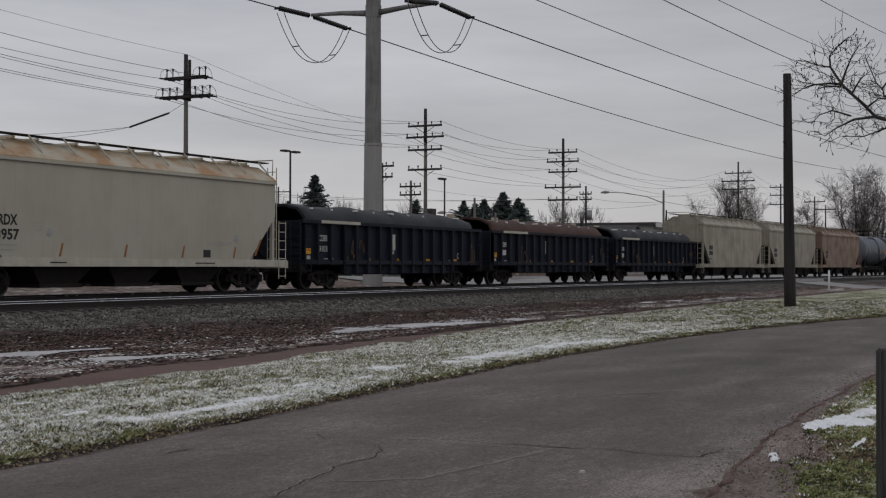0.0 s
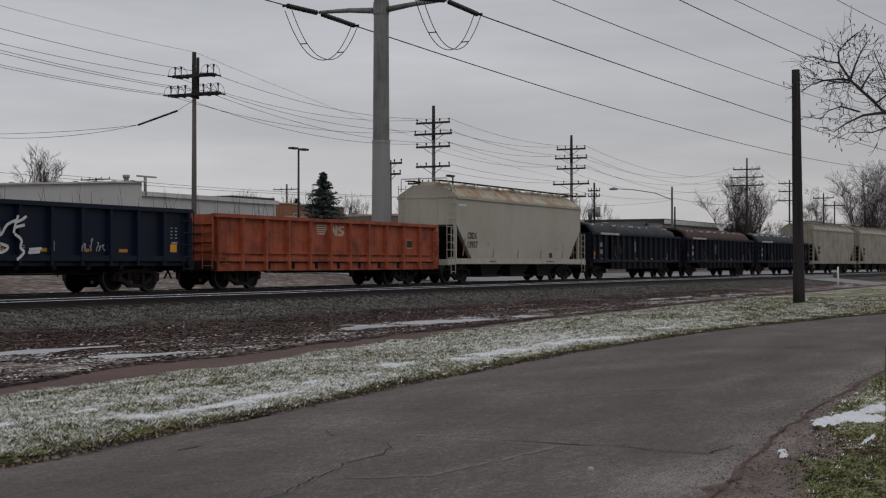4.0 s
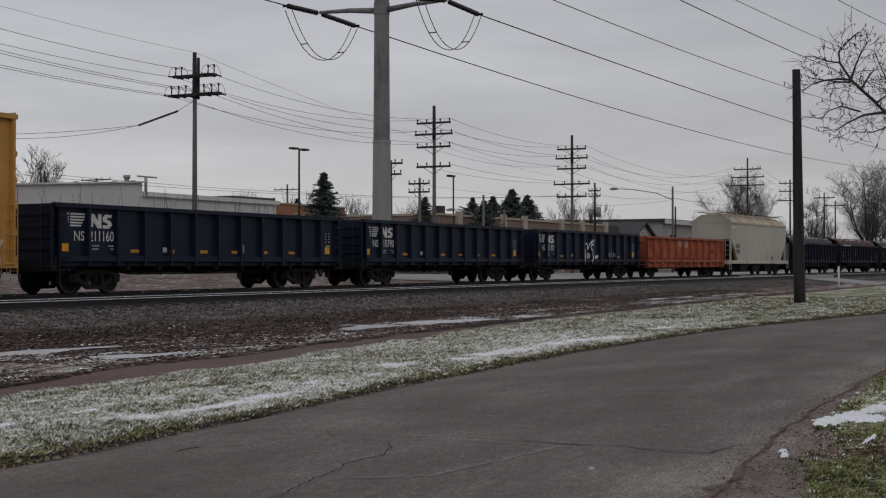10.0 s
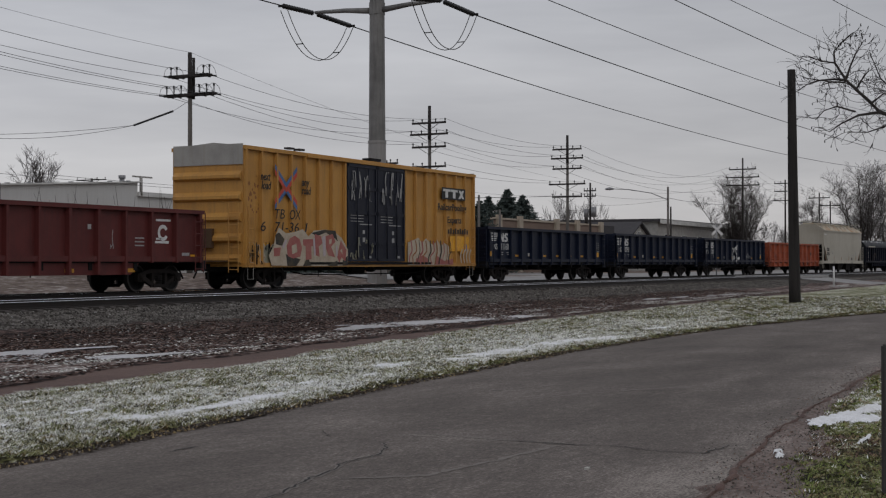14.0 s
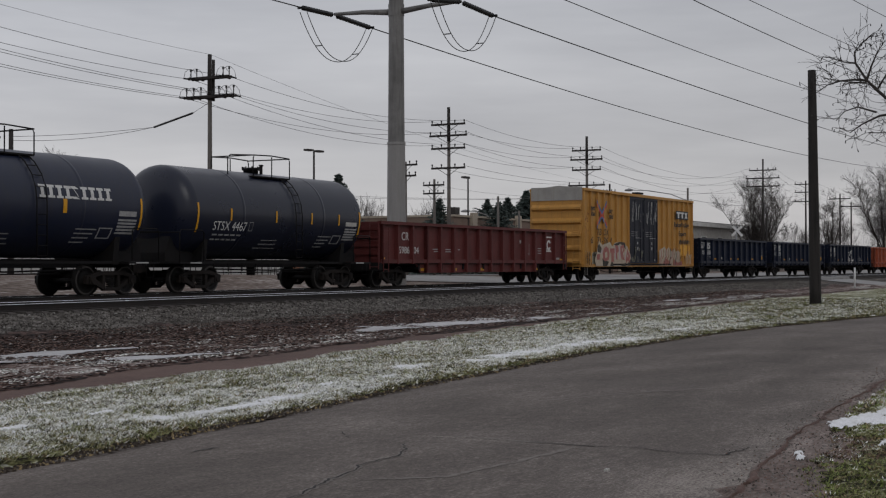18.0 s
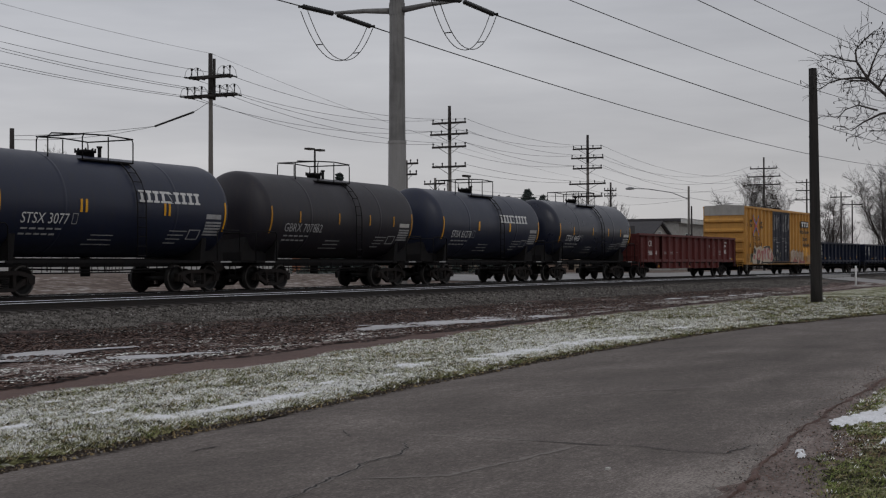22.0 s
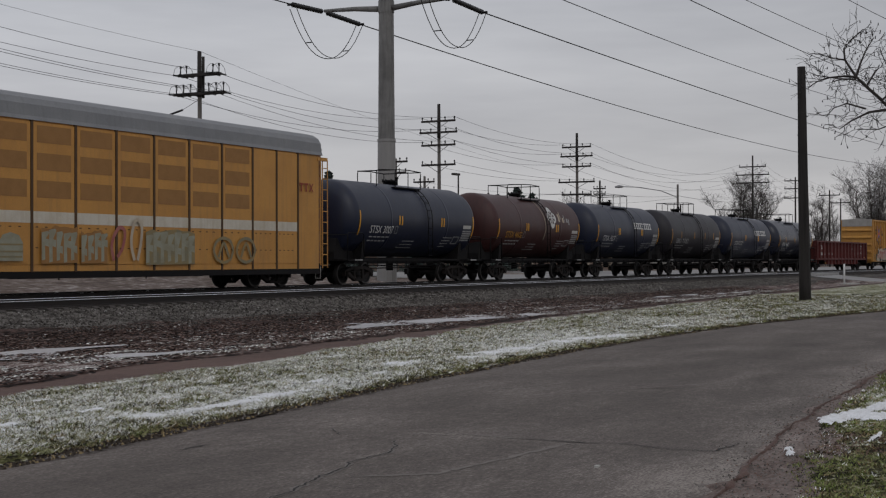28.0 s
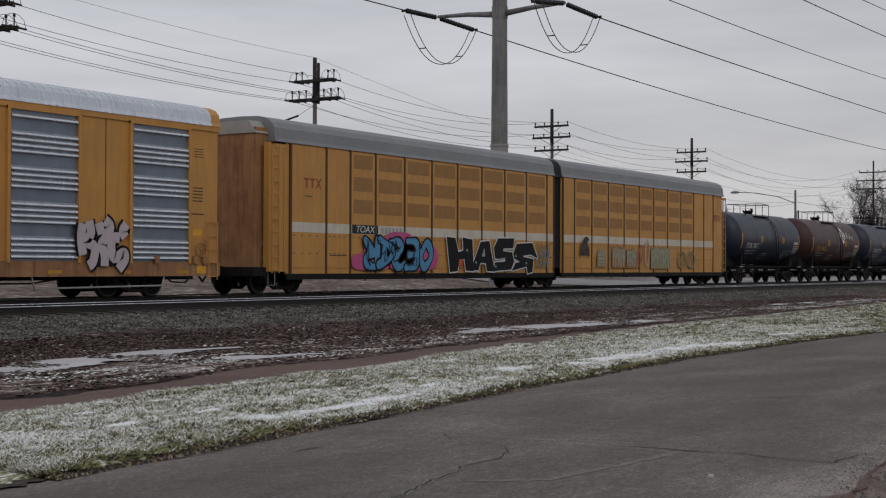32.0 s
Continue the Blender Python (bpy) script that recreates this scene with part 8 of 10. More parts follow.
def galvanised_rack(u1, length):
    u0 = u1 - length
    car, h = start_car("autorack_car", u0, u1, "yellow autorack with corrugated galvanised panels and graffiti", 3.2)
    low, eave = 0.92, 5.22
    for s in (-1, 1):
        a, c = sorted((s * (HW - 0.1), s * (HW - 0.04)))
        part("side_wall", B((-h + 0.2, h - 0.2, a, c, low, eave)), M_RACK, car)
        a, c = sorted((s * (HW - 0.12), s * HW))
        part("side_sill", B((-h + 0.1, h - 0.1, a, c, 0.62, low + 0.12)), M_RACKRUST, car, "rusty side sill")
        part("top_rail", B((-h + 0.1, h - 0.1, a, c, eave - 0.12, eave + 0.06)), M_RACK, car)
    bb = bmesh.new()
    rack_roof(bb, -h + 0.6, h - 0.5, eave + 0.04, 5.95)
    part("roof", bb, M_GALV, car, "pale galvanised roof")
    rr = None
    for x in np.arange(-h + 0.9, h - 0.6, 0.3):
        if rr is None:
            bb = bmesh.new()
            rack_roof(bb, -0.05, 0.05, eave + 0.06, 5.965)
            rr = part("roof_rib", bb, M_GALV, car, at=(x, 0, 0))
        else:
            again(rr, (x, 0, 0))
    for s in (-1, 1):
        bb = bmesh.new()
        rack_roof(bb, min(s * (h - 0.5), s * (h - 0.1)), max(s * (h - 0.5), s * (h - 0.1)), eave + 0.04, 5.95)
        part("end_hood", bb, M_RACK, car)
        part("end_door", B((s * (h - 0.2) - 0.06, s * (h - 0.2) + 0.06, -HW + 0.1, HW - 0.1, low, eave)), M_RACK, car)
        ladder(car, s * (h - 0.2) - (0.45 if s > 0 else -0.05), -HW - 0.03, 0.5, 2.3, 0.4, M_RACK, "x", 0.42)
        bars(car, M_REFLECT, [(s * (h - 0.95) - 0.2, s * (h - 0.95) + 0.2, 0.7, 0.92)], -HW, "reflector")
    # corrugated panels: pairs between plain bays
    pm = None
    x = h - 1.5
    pw, gap = 2.35, 2.05
    bb = bmesh.new()
    # flat backing in the darkened colour, ribs in the bright one
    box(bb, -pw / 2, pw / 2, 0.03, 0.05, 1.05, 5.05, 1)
    z = 1.1
    ribs = []
    while z < 4.95:
        ribs.append(z)
        z += 0.155
    for i, z in enumerate(ribs):
        if i % 6 in (4, 5):
            continue
        prism(bb, [(0.03, z), (-0.06, z + 0.02), (-0.065, z + 0.04), (-0.04, z + 0.085), (0.03, z + 0.145)], -pw / 2 + 0.03, pw / 2 - 0.03, "x")
    for k in range(int((2 * h - 3) // (pw + gap)) + 1):
        xc = x - pw / 2 - 0.05
        if xc - pw / 2 < -h + 0.8:
            break
        if pm is None:
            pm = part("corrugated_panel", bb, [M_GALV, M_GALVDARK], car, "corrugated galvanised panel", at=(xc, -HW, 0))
            pm.matrix_basis = Matrix.Translation((xc, -HW + 0.0, 0))
        else:
            again(pm, (xc, -HW, 0))
        part("panel_frame", B((xc - pw / 2 - 0.1, xc - pw / 2, -HW - 0.05, -HW + 0.06, 1.0, 5.12), (xc + pw / 2, xc + pw / 2 + 0.1, -HW - 0.05, -HW + 0.06, 1.0, 5.12), (xc - pw / 2 - 0.1, xc + pw / 2 + 0.1, -HW - 0.04, -HW + 0.06, 5.05, 5.14)), M_RACK, car)
        x -= pw + gap
    bars(car, M_RACKPOST, [(h - 3.85 - 2.05 / 2 - 0.02, h - 3.85 - 2.05 / 2 + 0.01, 1.05, 5.1)], -HW + 0.04, "sheet_joint")
    bars(car, M_BLACKTEXT, [(h - 1.25, h - 0.85, 4.5 - k * 0.08, 4.52 - k * 0.08) for k in range(4)] + [(h - 1.3, h - 0.85, 3.3 - k * 0.1, 3.33 - k * 0.1) for k in range(5)] + [(h - 1.35, h - 0.8, 2.5, 2.53)], -HW + 0.04)
    bars(car, M_REFLECT, [(h - 1.3, h - 0.9, 1.85, 2.05)], -HW + 0.04, "placard")
    lines = [[(h - 1.55 - (625 - px) / 105, 1.05 + (712 - pz) / 131) for px, pz in q] for q in (
        ((176, 575), (170, 630), (178, 690)), ((200, 565), (208, 610), (190, 640), (222, 660), (218, 710), (200, 730)), ((238, 570), (250, 612)), ((262, 560), (284, 585), (262, 630), (250, 650), (262, 690), (262, 730)),
        ((322, 625), (298, 625), (288, 655), (300, 700), (338, 680), (344, 705), (318, 742)), ((350, 572), (334, 598), (345, 622)))]
    brush(car, lines, 0.46, -HW - 0.066, M_SPRAYBLACK, "black outline of a sprayed tag", "graffiti")
    brush(car, lines, 0.3, -HW - 0.078, M_SPRAYLILAC, "pale lilac spray paint stroke", "graffiti")
    bb = bmesh.new()
    path_tube(bb, [(h - 2.6, -HW + 0.1, 0.75), (h - 2.2, -HW + 0.05, 0.45), (h - 1.6, -HW + 0.05, 0.42), (h - 1.2, -HW + 0.08, 0.75)], 0.03, 6)
    part("air_hose", bb, M_TRUCK, car, "rusty sagging air hose")
    bb = bmesh.new()
    path_tube(bb, [(0.22 * math.cos(a), 0, 0.22 * math.sin(a)) for a in np.linspace(0, 2 * math.pi, 19)], 0.022, 6)
    for k in range(3):
        a = 2.1 * k + 0.4
        tube(bb, (0, 0, 0), (0.22 * math.cos(a), 0, 0.22 * math.sin(a)), 0.014, sides=5)
    part("brake_wheel", bb, M_RACKRUST, car, "rusty brake wheel", at=(h - 1.05, -HW - 0.06, 1.42))
    for x in (h - 1.25, h - 0.85, h - 2.9):
        part("valve_box", B((x - 0.09, x + 0.09, -HW - 0.08, -HW, 1.0, 1.22)), M_RACKRUST, car)
    brush(car, [((h - 0.8, 1.1), (h - 0.95, 1.35), (h - 0.75, 1.6), (h - 0.9, 1.75))], 0.05, -HW - 0.05, M_RUSTSTRIP, "rust run")
    for x in (h - 2.0, h - 4.4, h - 7.0):
        bars(car, M_REFLECTDIRTY, [(x, x + 0.5, 0.7, 0.8)], -HW, "reflector")
    part("center_sill", B((-h, h, -0.35, 0.35, 0.5, 0.8)), M_UNDER, car)
    bb = bmesh.new()
    path_tube(bb, [(h - 7.5, -HW + 0.05, 0.62), (h - 7.4, -HW + 0.05, 0.3), (h - 2.6, -HW + 0.05, 0.34), (h - 2.5, -HW + 0.05, 0.62)], 0.03, 6)
    part("step_bar", bb, M_ENDGREY, car)
    brake_gear(car, -h + 5, h - 6, 0.55, (-3, 3))
    return car


galvanised_rack(-145.3, 27.4)


# ---- poles, wires and lamps ----
M_POLEWOOD = material("weathered_pole_timber", (0.15, 0.138, 0.127), 0.85, second=(0.1, 0.09, 0.082), scale=3.0, fine=40, stretch=(5, 5, 0.4), bump=0.5)
M_POLEDARK = material("creosoted_pole_timber", (0.03, 0.026, 0.025), 0.85, second=(0.05, 0.043, 0.04), scale=2.0, fine=40, stretch=(5, 5, 0.4), bump=0.4)
M_CUTPOLE = material("dark_brown_pole_timber", (0.03, 0.0265, 0.025), 0.88, second=(0.014, 0.013, 0.0125), amount=0.8, scale=1.5, fine=40, stretch=(4, 4, 0.25), bump=0.6)
M_MONO = material("weathered_steel_pole", (0.22, 0.217, 0.212), 0.6, 0.1, second=(0.14, 0.137, 0.134), amount=0.8, scale=0.7, streak=0.6, streak_colour=(0.085, 0.083, 0.081), bump=0.05)
M_MONOLOW = material("pale_steel_pole", (0.29, 0.285, 0.28), 0.6, 0.1, second=(0.27, 0.262, 0.255), scale=0.7, streak=0.4, streak_colour=(0.21, 0.205, 0.195), bump=0.05)
M_INSUL = material("dark_insulator", (0.012, 0.012, 0.013), 0.45, scale=5.0, bump=0)
M_WIRE = material("grey_cable", (0.06, 0.06, 0.063), 0.6, scale=2.0, bump=0)
M_BARK = material("grey_brown_bark", (0.06, 0.05, 0.046), 0.9, second=(0.035, 0.03, 0.028), scale=3.0, bump=0.3)
M_TWIG = material("thin_grey_twig", (0.088, 0.078, 0.076), 0.9, second=(0.06, 0.053, 0.052), scale=1.0, bump=0)
M_SPRUCE = material("dark_blue_green_needles", (0.06, 0.08, 0.073), 0.85, second=(0.095, 0.115, 0.104), scale=1.5, bump=0)
M_WALLWHITE = material("dirty_white_wall", (0.56, 0.56, 0.55), 0.75, second=(0.5, 0.495, 0.48), scale=0.3, streak=0.3, streak_colour=(0.42, 0.41, 0.39), bump=0.1)
M_TRIMWHITE = material("white_roof_edge", (0.62, 0.62, 0.6), 0.6, scale=1.0, bump=0)
M_BRICKORANGE = material("orange_brick_wall", (0.3, 0.135, 0.075), 0.85, second=(0.24, 0.11, 0.07), scale=0.6, fine=8, bump=0.3)
M_BRICKBROWN = material("brown_brick_wall", (0.2, 0.145, 0.115), 0.85, second=(0.16, 0.115, 0.095), scale=0.6, fine=8, bump=0.3)
M_TAN = material("tan_masonry", (0.42, 0.36, 0.29), 0.8, scale=0.8, bump=0.1)
M_ROOFDARK = material("dark_shingle_roof", (0.05, 0.048, 0.052), 0.85, second=(0.075, 0.07, 0.072), scale=1.5, bump=0.3)
M_GLASS = material("dark_window_glass", (0.03, 0.035, 0.04), 0.12, scale=1.0, bump=0, spec=0.6)
M_LAMPMETAL = material("dark_bronze_lamp", (0.035, 0.03, 0.028), 0.5, 0.3, scale=3.0, bump=0)
M_GREYMETAL = material("grey_lamp_metal", (0.28, 0.28, 0.29), 0.5, 0.4, scale=3.0, bump=0)
M_WHITEPOST = material("white_marker_paint", (0.7, 0.7, 0.7), 0.6, second=(0.55, 0.54, 0.52), scale=4.0, bump=0)


def rod(parent, name, p0, p1, r0, mats, r1=None, sides=8, label=""):
    b = bmesh.new()
    tube(b, p0, p1, r0, r1, sides)
    return part(name, b, mats, parent, label)


def utility_pole(x, y, base, top, arms, label, mats=M_POLEWOOD, r=0.16, pins=3, lower=True, dark_top=False):
    """A timber pole with cross-arms, braces and pin insulators; arms run across the tracks."""
    p = thing("utility_pole", label, "utility pole", "poles along the railway", Matrix.Translation((x, y, base)))
    rod(p, "pole", (0, 0, -0.5), (0, 0, top - base), r, mats, r * 0.62, 10)
    if dark_top:
        rod(p, "pole_top", (-0.02, 0.0, top - base - 2.4), (-0.02, 0.0, top - base + 0.02), r * 0.8, M_POLEDARK, r * 0.68, 10)
    for z, half in arms:
        a = part("crossarm", B((-0.16, -0.06, -half, half, z - base - 0.07, z - base + 0.07)), M_POLEDARK, p)
        for s in (-1, 1):
            rod(a, "brace", (-0.15, s * half * 0.6, z - base - 0.05), (-0.1, 0, z - base - 0.55), 0.02, M_POLEDARK, sides=5)
            for k in range(2):
                yy = s * half * (0.95 - 0.55 * k)
                b = bmesh.new()
                tube(b, (-0.11, yy, z - base + 0.07), (-0.11, yy, z - base + 0.28), 0.035, sides=6)
                tube(b, (-0.11, yy, z - base + 0.18), (-0.11, yy, z - base + 0.3), 0.065, 0.05, sides=8)
                part("insulator", b, M_INSUL, a)
    return p


def wire(pts_or_ends, sag=0.0, r=0.012, name="cable", label="thin grey overhead cable", n=14, group="overhead cables"):
    a, c = (Vector(p) for p in pts_or_ends)
    pts = [a.lerp(c, i / n) - Vector((0, 0, 4 * sag * (i / n) * (1 - i / n))) for i in range(n + 1)]
    b = bmesh.new()
    path_tube(b, pts, r, 5)
    return tagged(part(name, b, M_WIRE), label, "cable", group)


# the pole with double arms and looped jumpers
LP = utility_pole(57.95, 45.0, 0.3, 12.72, (), "timber utility pole with doubled cross-arms and jumper loops", dark_top=True)
def double_arms(LP, dz=0.0):
    for z, half in ((11.5 + dz, 1.3), (10.5 + dz, 1.6)):
        zz = z - 0.3
        a = part("crossarm", B((-0.2, -0.1, -half, half, zz - 0.07, zz + 0.07), (0.1, 0.2, -half, half, zz - 0.07, zz + 0.07)), M_POLEDARK, LP)
        for s in (-1, 1):
            for k in range(3 if half > 1.5 else 2):
                yy = s * half * (0.97 - 0.3 * k)
                b = bmesh.new()
                tube(b, (0, yy, zz), (0, yy, zz + 0.5), 0.03, sides=6)
                tube(b, (0, yy, zz + 0.4), (0, yy, zz + 0.53), 0.055, sides=8)
                part("insulator", b, M_INSUL, a)
                for e in (-1, 1):
                    rod(a, "strain_insulator", (e * 0.15, yy, zz), (e * 0.6, yy, zz - 0.02), 0.045, M_INSUL, sides=6)
                b = bmesh.new()
                path_tube(b, [(-0.6, yy, zz - 0.02), (-0.48, yy, zz + 0.33), (-0.22, yy, zz + 0.5), (0, yy, zz + 0.54), (0.22, yy, zz + 0.5), (0.48, yy, zz + 0.33), (0.6, yy, zz - 0.02)], 0.012, 5)
                part("jumper", b, M_WIRE, a)
    rod(LP, "second_pole_top", (0.3, 0, 10.0 + dz), (0.3, 0, 12.2 + dz), 0.08, M_POLEDARK)


double_arms(LP)
LP2 = utility_pole(36.4, 44.8, 0.3, 13.2, (), "timber utility pole with doubled cross-arms and jumper loops", dark_top=True)
double_arms(LP2, 0.5)
ARMS = ((11.55, 1.35), (10.75, 1.5), (9.85, 1.35), (8.45, 1.35))
utility_pole(85.7, 45.4, 0.3, 12.75, ARMS, "timber utility pole with four cross-arms", dark_top=True)
utility_pole(111.0, 45.2, 0.3, 12.75, (*ARMS[:3], (8.5, 1.7), (7.4, 1.4)), "timber utility pole with five cross-arms", dark_top=True)
utility_pole(168.7, 45.2, 0.3, 14.7, ((13.3, 1.7), (12.3, 2.1), (11.3, 2.1)), "tall timber utility pole with three cross-arms", M_POLEDARK)
utility_pole(191.0, 45.2, 0.3, 13.2, ((12.7, 1.5), (11.6, 1.5), (10.3, 1.5)), "timber utility pole with three cross-arms", M_POLEDARK)
utility_pole(213.0, 45.2, 0.3, 12.4, ((11.6, 1.6),), "timber utility pole far along the line", M_POLEDARK)
utility_pole(225.0, 46.0, 0.3, 11.6, ((10.9, 1.6),), "timber utility pole far along the line", M_POLEDARK)
utility_pole(53.7, 55.0, 0.3, 8.9, (), "leaning brown timber pole beside the white building", M_POLEDARK, 0.2)
utility_pole(101.2, 55.0, 0.3, 8.8, ((8.3, 1.0), (7.6, 1.0)), "slim grey utility pole behind the tracks")
utility_pole(174.7, 118.0, 0.3, 13.7, ((12.9, 2.4),), "distant utility pole behind the white building", r=0.22)
utility_pole(87.55, 50.0, 0.3, 9.2, ((8.95, 1.05), (8.15, 0.95)), "utility pole partly behind the steel pole")
utility_pole(113.5, 55.0, 0.3, 7.9, (), "plain grey pole behind the tracks")
utility_pole(124.5, 58.0, 0.3, 7.0, (), "plain short grey pole beside the brick building")
utility_pole(170.2, 55.0, 0.3, 8.9, (), "plain dark pole behind the tracks", M_POLEDARK)
utility_pole(196.0, 52.0, 0.3, 9.2, (), "plain dark pole far along the tracks", M_POLEDARK)
utility_pole(132.2, 118.0, 0.3, 12.3, ((12.1, 2.4),), "distant utility pole behind the white building", r=0.22)
TP = utility_pole(141.7, 55.0, 0.3, 10.5, ((9.6, 0.7), (9.0, 0.7)), "utility pole with a grey transformer can", M_POLEDARK)
rod(TP, "transformer", (-0.1, -0.45, 6.4), (-0.1, -0.45, 7.5), 0.3, M_GREYMETAL, sides=12)
rod(TP, "transformer", (-0.1, 0.45, 6.4), (-0.1, 0.45, 7.3), 0.27, M_GREYMETAL, sides=12)

for s in (-1, 1):
    for z1, z2, h1, h2 in ((11.5, 11.8, 1.26, 1.25), (10.5, 11.0, 1.55, 1.4), (10.5, 10.1, 1.07, 1.25)):
        wire(((57.95, 45.0 + s * h1, z1), (85.7, 45.4 + s * h2, z2)), 0.75)
        wire(((57.95, 45.0 + s * h1, z1), (36.4, 44.8 + s * h1, z1 + 0.5)), 0.3)
        wire(((36.4, 44.8 + s * h1, z1 + 0.5), (5.0, 44.5 + s * h1, z1 + 0.6)), 0.5)
    for z in (11.8, 11.0, 10.1):
        wire(((85.7, 45.4 + s * 1.3, z), (111.0, 45.2 + s * 1.3, z)), 0.6)
        wire(((111.0, 45.2 + s * 1.3, z), (168.0, 45.2 + s * 1.7, z + 1.7)), 1.9)
        wire(((168.0, 45.2 + s * 1.7, z + 1.7), (191.0, 45.2 + s * 1.5, z + 1.0)), 0.8)
        wire(((191.0, 45.2 + s * 1.5, z + 1.0), (330.0, 45.2 + s * 1.5, z + 2.0)), 2.0)
    wire(((85.7, 45.4 + s * 1.2, 8.6), (111.0, 45.2 + s * 1.5, 8.65)), 0.35)
    wire(((111.0, 45.2 + s * 1.2, 7.5), (60.0, 60.0 + s, 7.0)), 0.7)
wire(((57.95, 45.0, 12.75), (36.4, 44.8, 13.25)), 0.2, 0.008)
wire(((57.95, 45.0, 12.75), (141.7, 55.0, 10.4)), 1.0, 0.008)
wire(((111.0, 45.2, 8.0), (141.4, 46.0, 8.6)), 0.4)
wire(((141.7, 55.0, 8.0), (141.4, 46.0, 8.4)), 0.2)
wire(((141.4, 46.0, 8.6), (191.0, 45.2, 10.8)), 0.9, 0.02)
wire(((111.0, 45.2, 7.4), (141.7, 55.0, 7.2)), 0.3)
wire(((101.2, 55.0, 8.3), (141.7, 55.0, 9.3)), 0.6, 0.01)
wire(((53.7, 55.0, 8.5), (57.62, 48.5, 9.03)), 0.1)
wire(((53.7, 55.0, 8.3), (57.62, 48.5, 9.03)), 0.25)
b = bmesh.new()
tube(b, (57.62, 48.5, 9.03), (57.79, 46.0, 9.68), 0.055, sides=7)
tagged(part("guy_insulator", b, M_INSUL), "black rod insulator in a guy wire", "insulator")
wire(((57.79, 46.0, 9.68), (57.95, 45.05, 10.2)), 0.0)


# the tall steel transmission pole and its bundled conductors
def steel_pole(x, y, lift, label):
    p = thing("transmission_pole", label, "transmission pole", m=Matrix.Translation((x, y, 0.3)))
    b = bmesh.new()
    revolve(b, [(-0.4, 0.54), (7.75, 0.475), (7.76, 0.5), (7.9, 0.5)], "z", 12, False)
    part("lower_shaft", b, M_MONOLOW, p, "pale lower shaft")
    b = bmesh.new()
    revolve(b, [(7.75, 0.45), (15.3, 0.4), (31 + lift, 0.26)], "z", 12, False)
    part("upper_shaft", b, M_MONO, p, "stained upper shaft")
    for z in (15.0, 21.2 + lift, 27.6 + lift):
        b = bmesh.new()
        revolve(b, [(z - 0.3, 0.43), (z + 0.35, 0.43)], "z", 12, False)
        part("arm_collar", b, M_MONO, p)
        for s in (-1, 1):
            b = bmesh.new()
            path_tube(b, [(0, s * 0.35, z - 0.05), (0, s * 2.0, z + 0.1), (0, s * 3.95, z + 0.16)], [0.17, 0.13, 0.09], 8)
            part("arm", b, M_MONO, p)
    return p


steel_pole(63.8, 37.0, 0.0, "tall grey steel transmission pole with arms and insulators")
steel_pole(323.8, 37.0, 12.0, "distant tall grey steel transmission pole")


def insulator_string(p0, p1, r=0.13):
    b = bmesh.new()
    p0, p1 = Vector(p0), Vector(p1)
    pts, rad = [], []
    for i in range(25):
        pts.append(p0.lerp(p1, i / 24))
        rad.append(r * (1.15 if i % 2 else 0.75) * (0.35 if i in (0, 24) else 1))
    path_tube(b, pts, rad, 8)
    return tagged(part("insulator_string", b, M_INSUL), "black ribbed dead-end insulator string", "insulator", "insulators of the steel pole")


def conductor(x0, y, z0, a, c, x1, r=0.024, gap=0.03, n=24):
    for k in (-1, 1):
        pts = []
        for i in range(n + 1):
            d = (x1 - x0) * i / n
            pts.append((x0 + d, y + k * gap, z0 + a * abs(d) + c * d * d))
        b = bmesh.new()
        path_tube(b, pts, r, 5)
        tagged(part("conductor", b, M_WIRE), "bundled grey transmission conductor", "cable", "transmission conductors")


for y, a, c in ((40.95, -0.02, 0.00019), (33.05, 0.003, 0.00009)):
    for xq, zq in ((60.6, 15.3 if y > 35 else 15.0), (67.6, 15.3)):
        tagged(part("yoke_plate", B((xq - 0.04, xq + 0.04, y - 0.26, y + 0.26, zq - 0.06, zq + 0.06)), M_INSUL), "dark yoke plate between insulator and conductors", "fitting", "insulators of the steel pole")
    insulator_string((63.6, y, 15.4), (60.6, y, 15.3 if y > 35 else 15.0))
    insulator_string((64.0, y, 15.4), (67.6, y, 15.3))
    conductor(67.6, y, 15.3, a, c, 320)
    conductor(60.6, y, 15.3 if y > 35 else 15.0, -0.015, 0.0002, -60)
    for k in (-1, 1):
        b = bmesh.new()
        pts = []
        for i in range(17):
            u = i / 16
            pts.append((60.75 + 6.75 * u, y + k * 0.22, 15.1 + 0.1 * u - 2.25 * (1 - abs(2 * u - 1) ** 2.2)))
        path_tube(b, pts, 0.024, 5)
        j = tagged(part("jumper_loop", b, M_WIRE), "hanging jumper loop under the arm", "cable", "transmission conductors")
        for u in (0.22, 0.78):
            if k < 0:
                x = 60.75 + 6.75 * u
                z = 15.1 + 0.1 * u - 2.25 * (1 - abs(2 * u - 1) ** 2.2)
                rod(j, "spacer", (x, y - 0.22, z), (x, y + 0.22, z), 0.03, M_INSUL, sides=5)
for y, z0, a, c in ((40.95, 21.6, 0.0, 0.000172), (33.05, 21.6, 0.01, 0.00015), (40.95, 28.0, 0.02, 0.00012), (33.05, 28.0, 0.03, 0.00015)):
    conductor(63.8, y, z0, a, c, 320)
    conductor(63.8, y, z0, -0.01, 0.0002, -60)

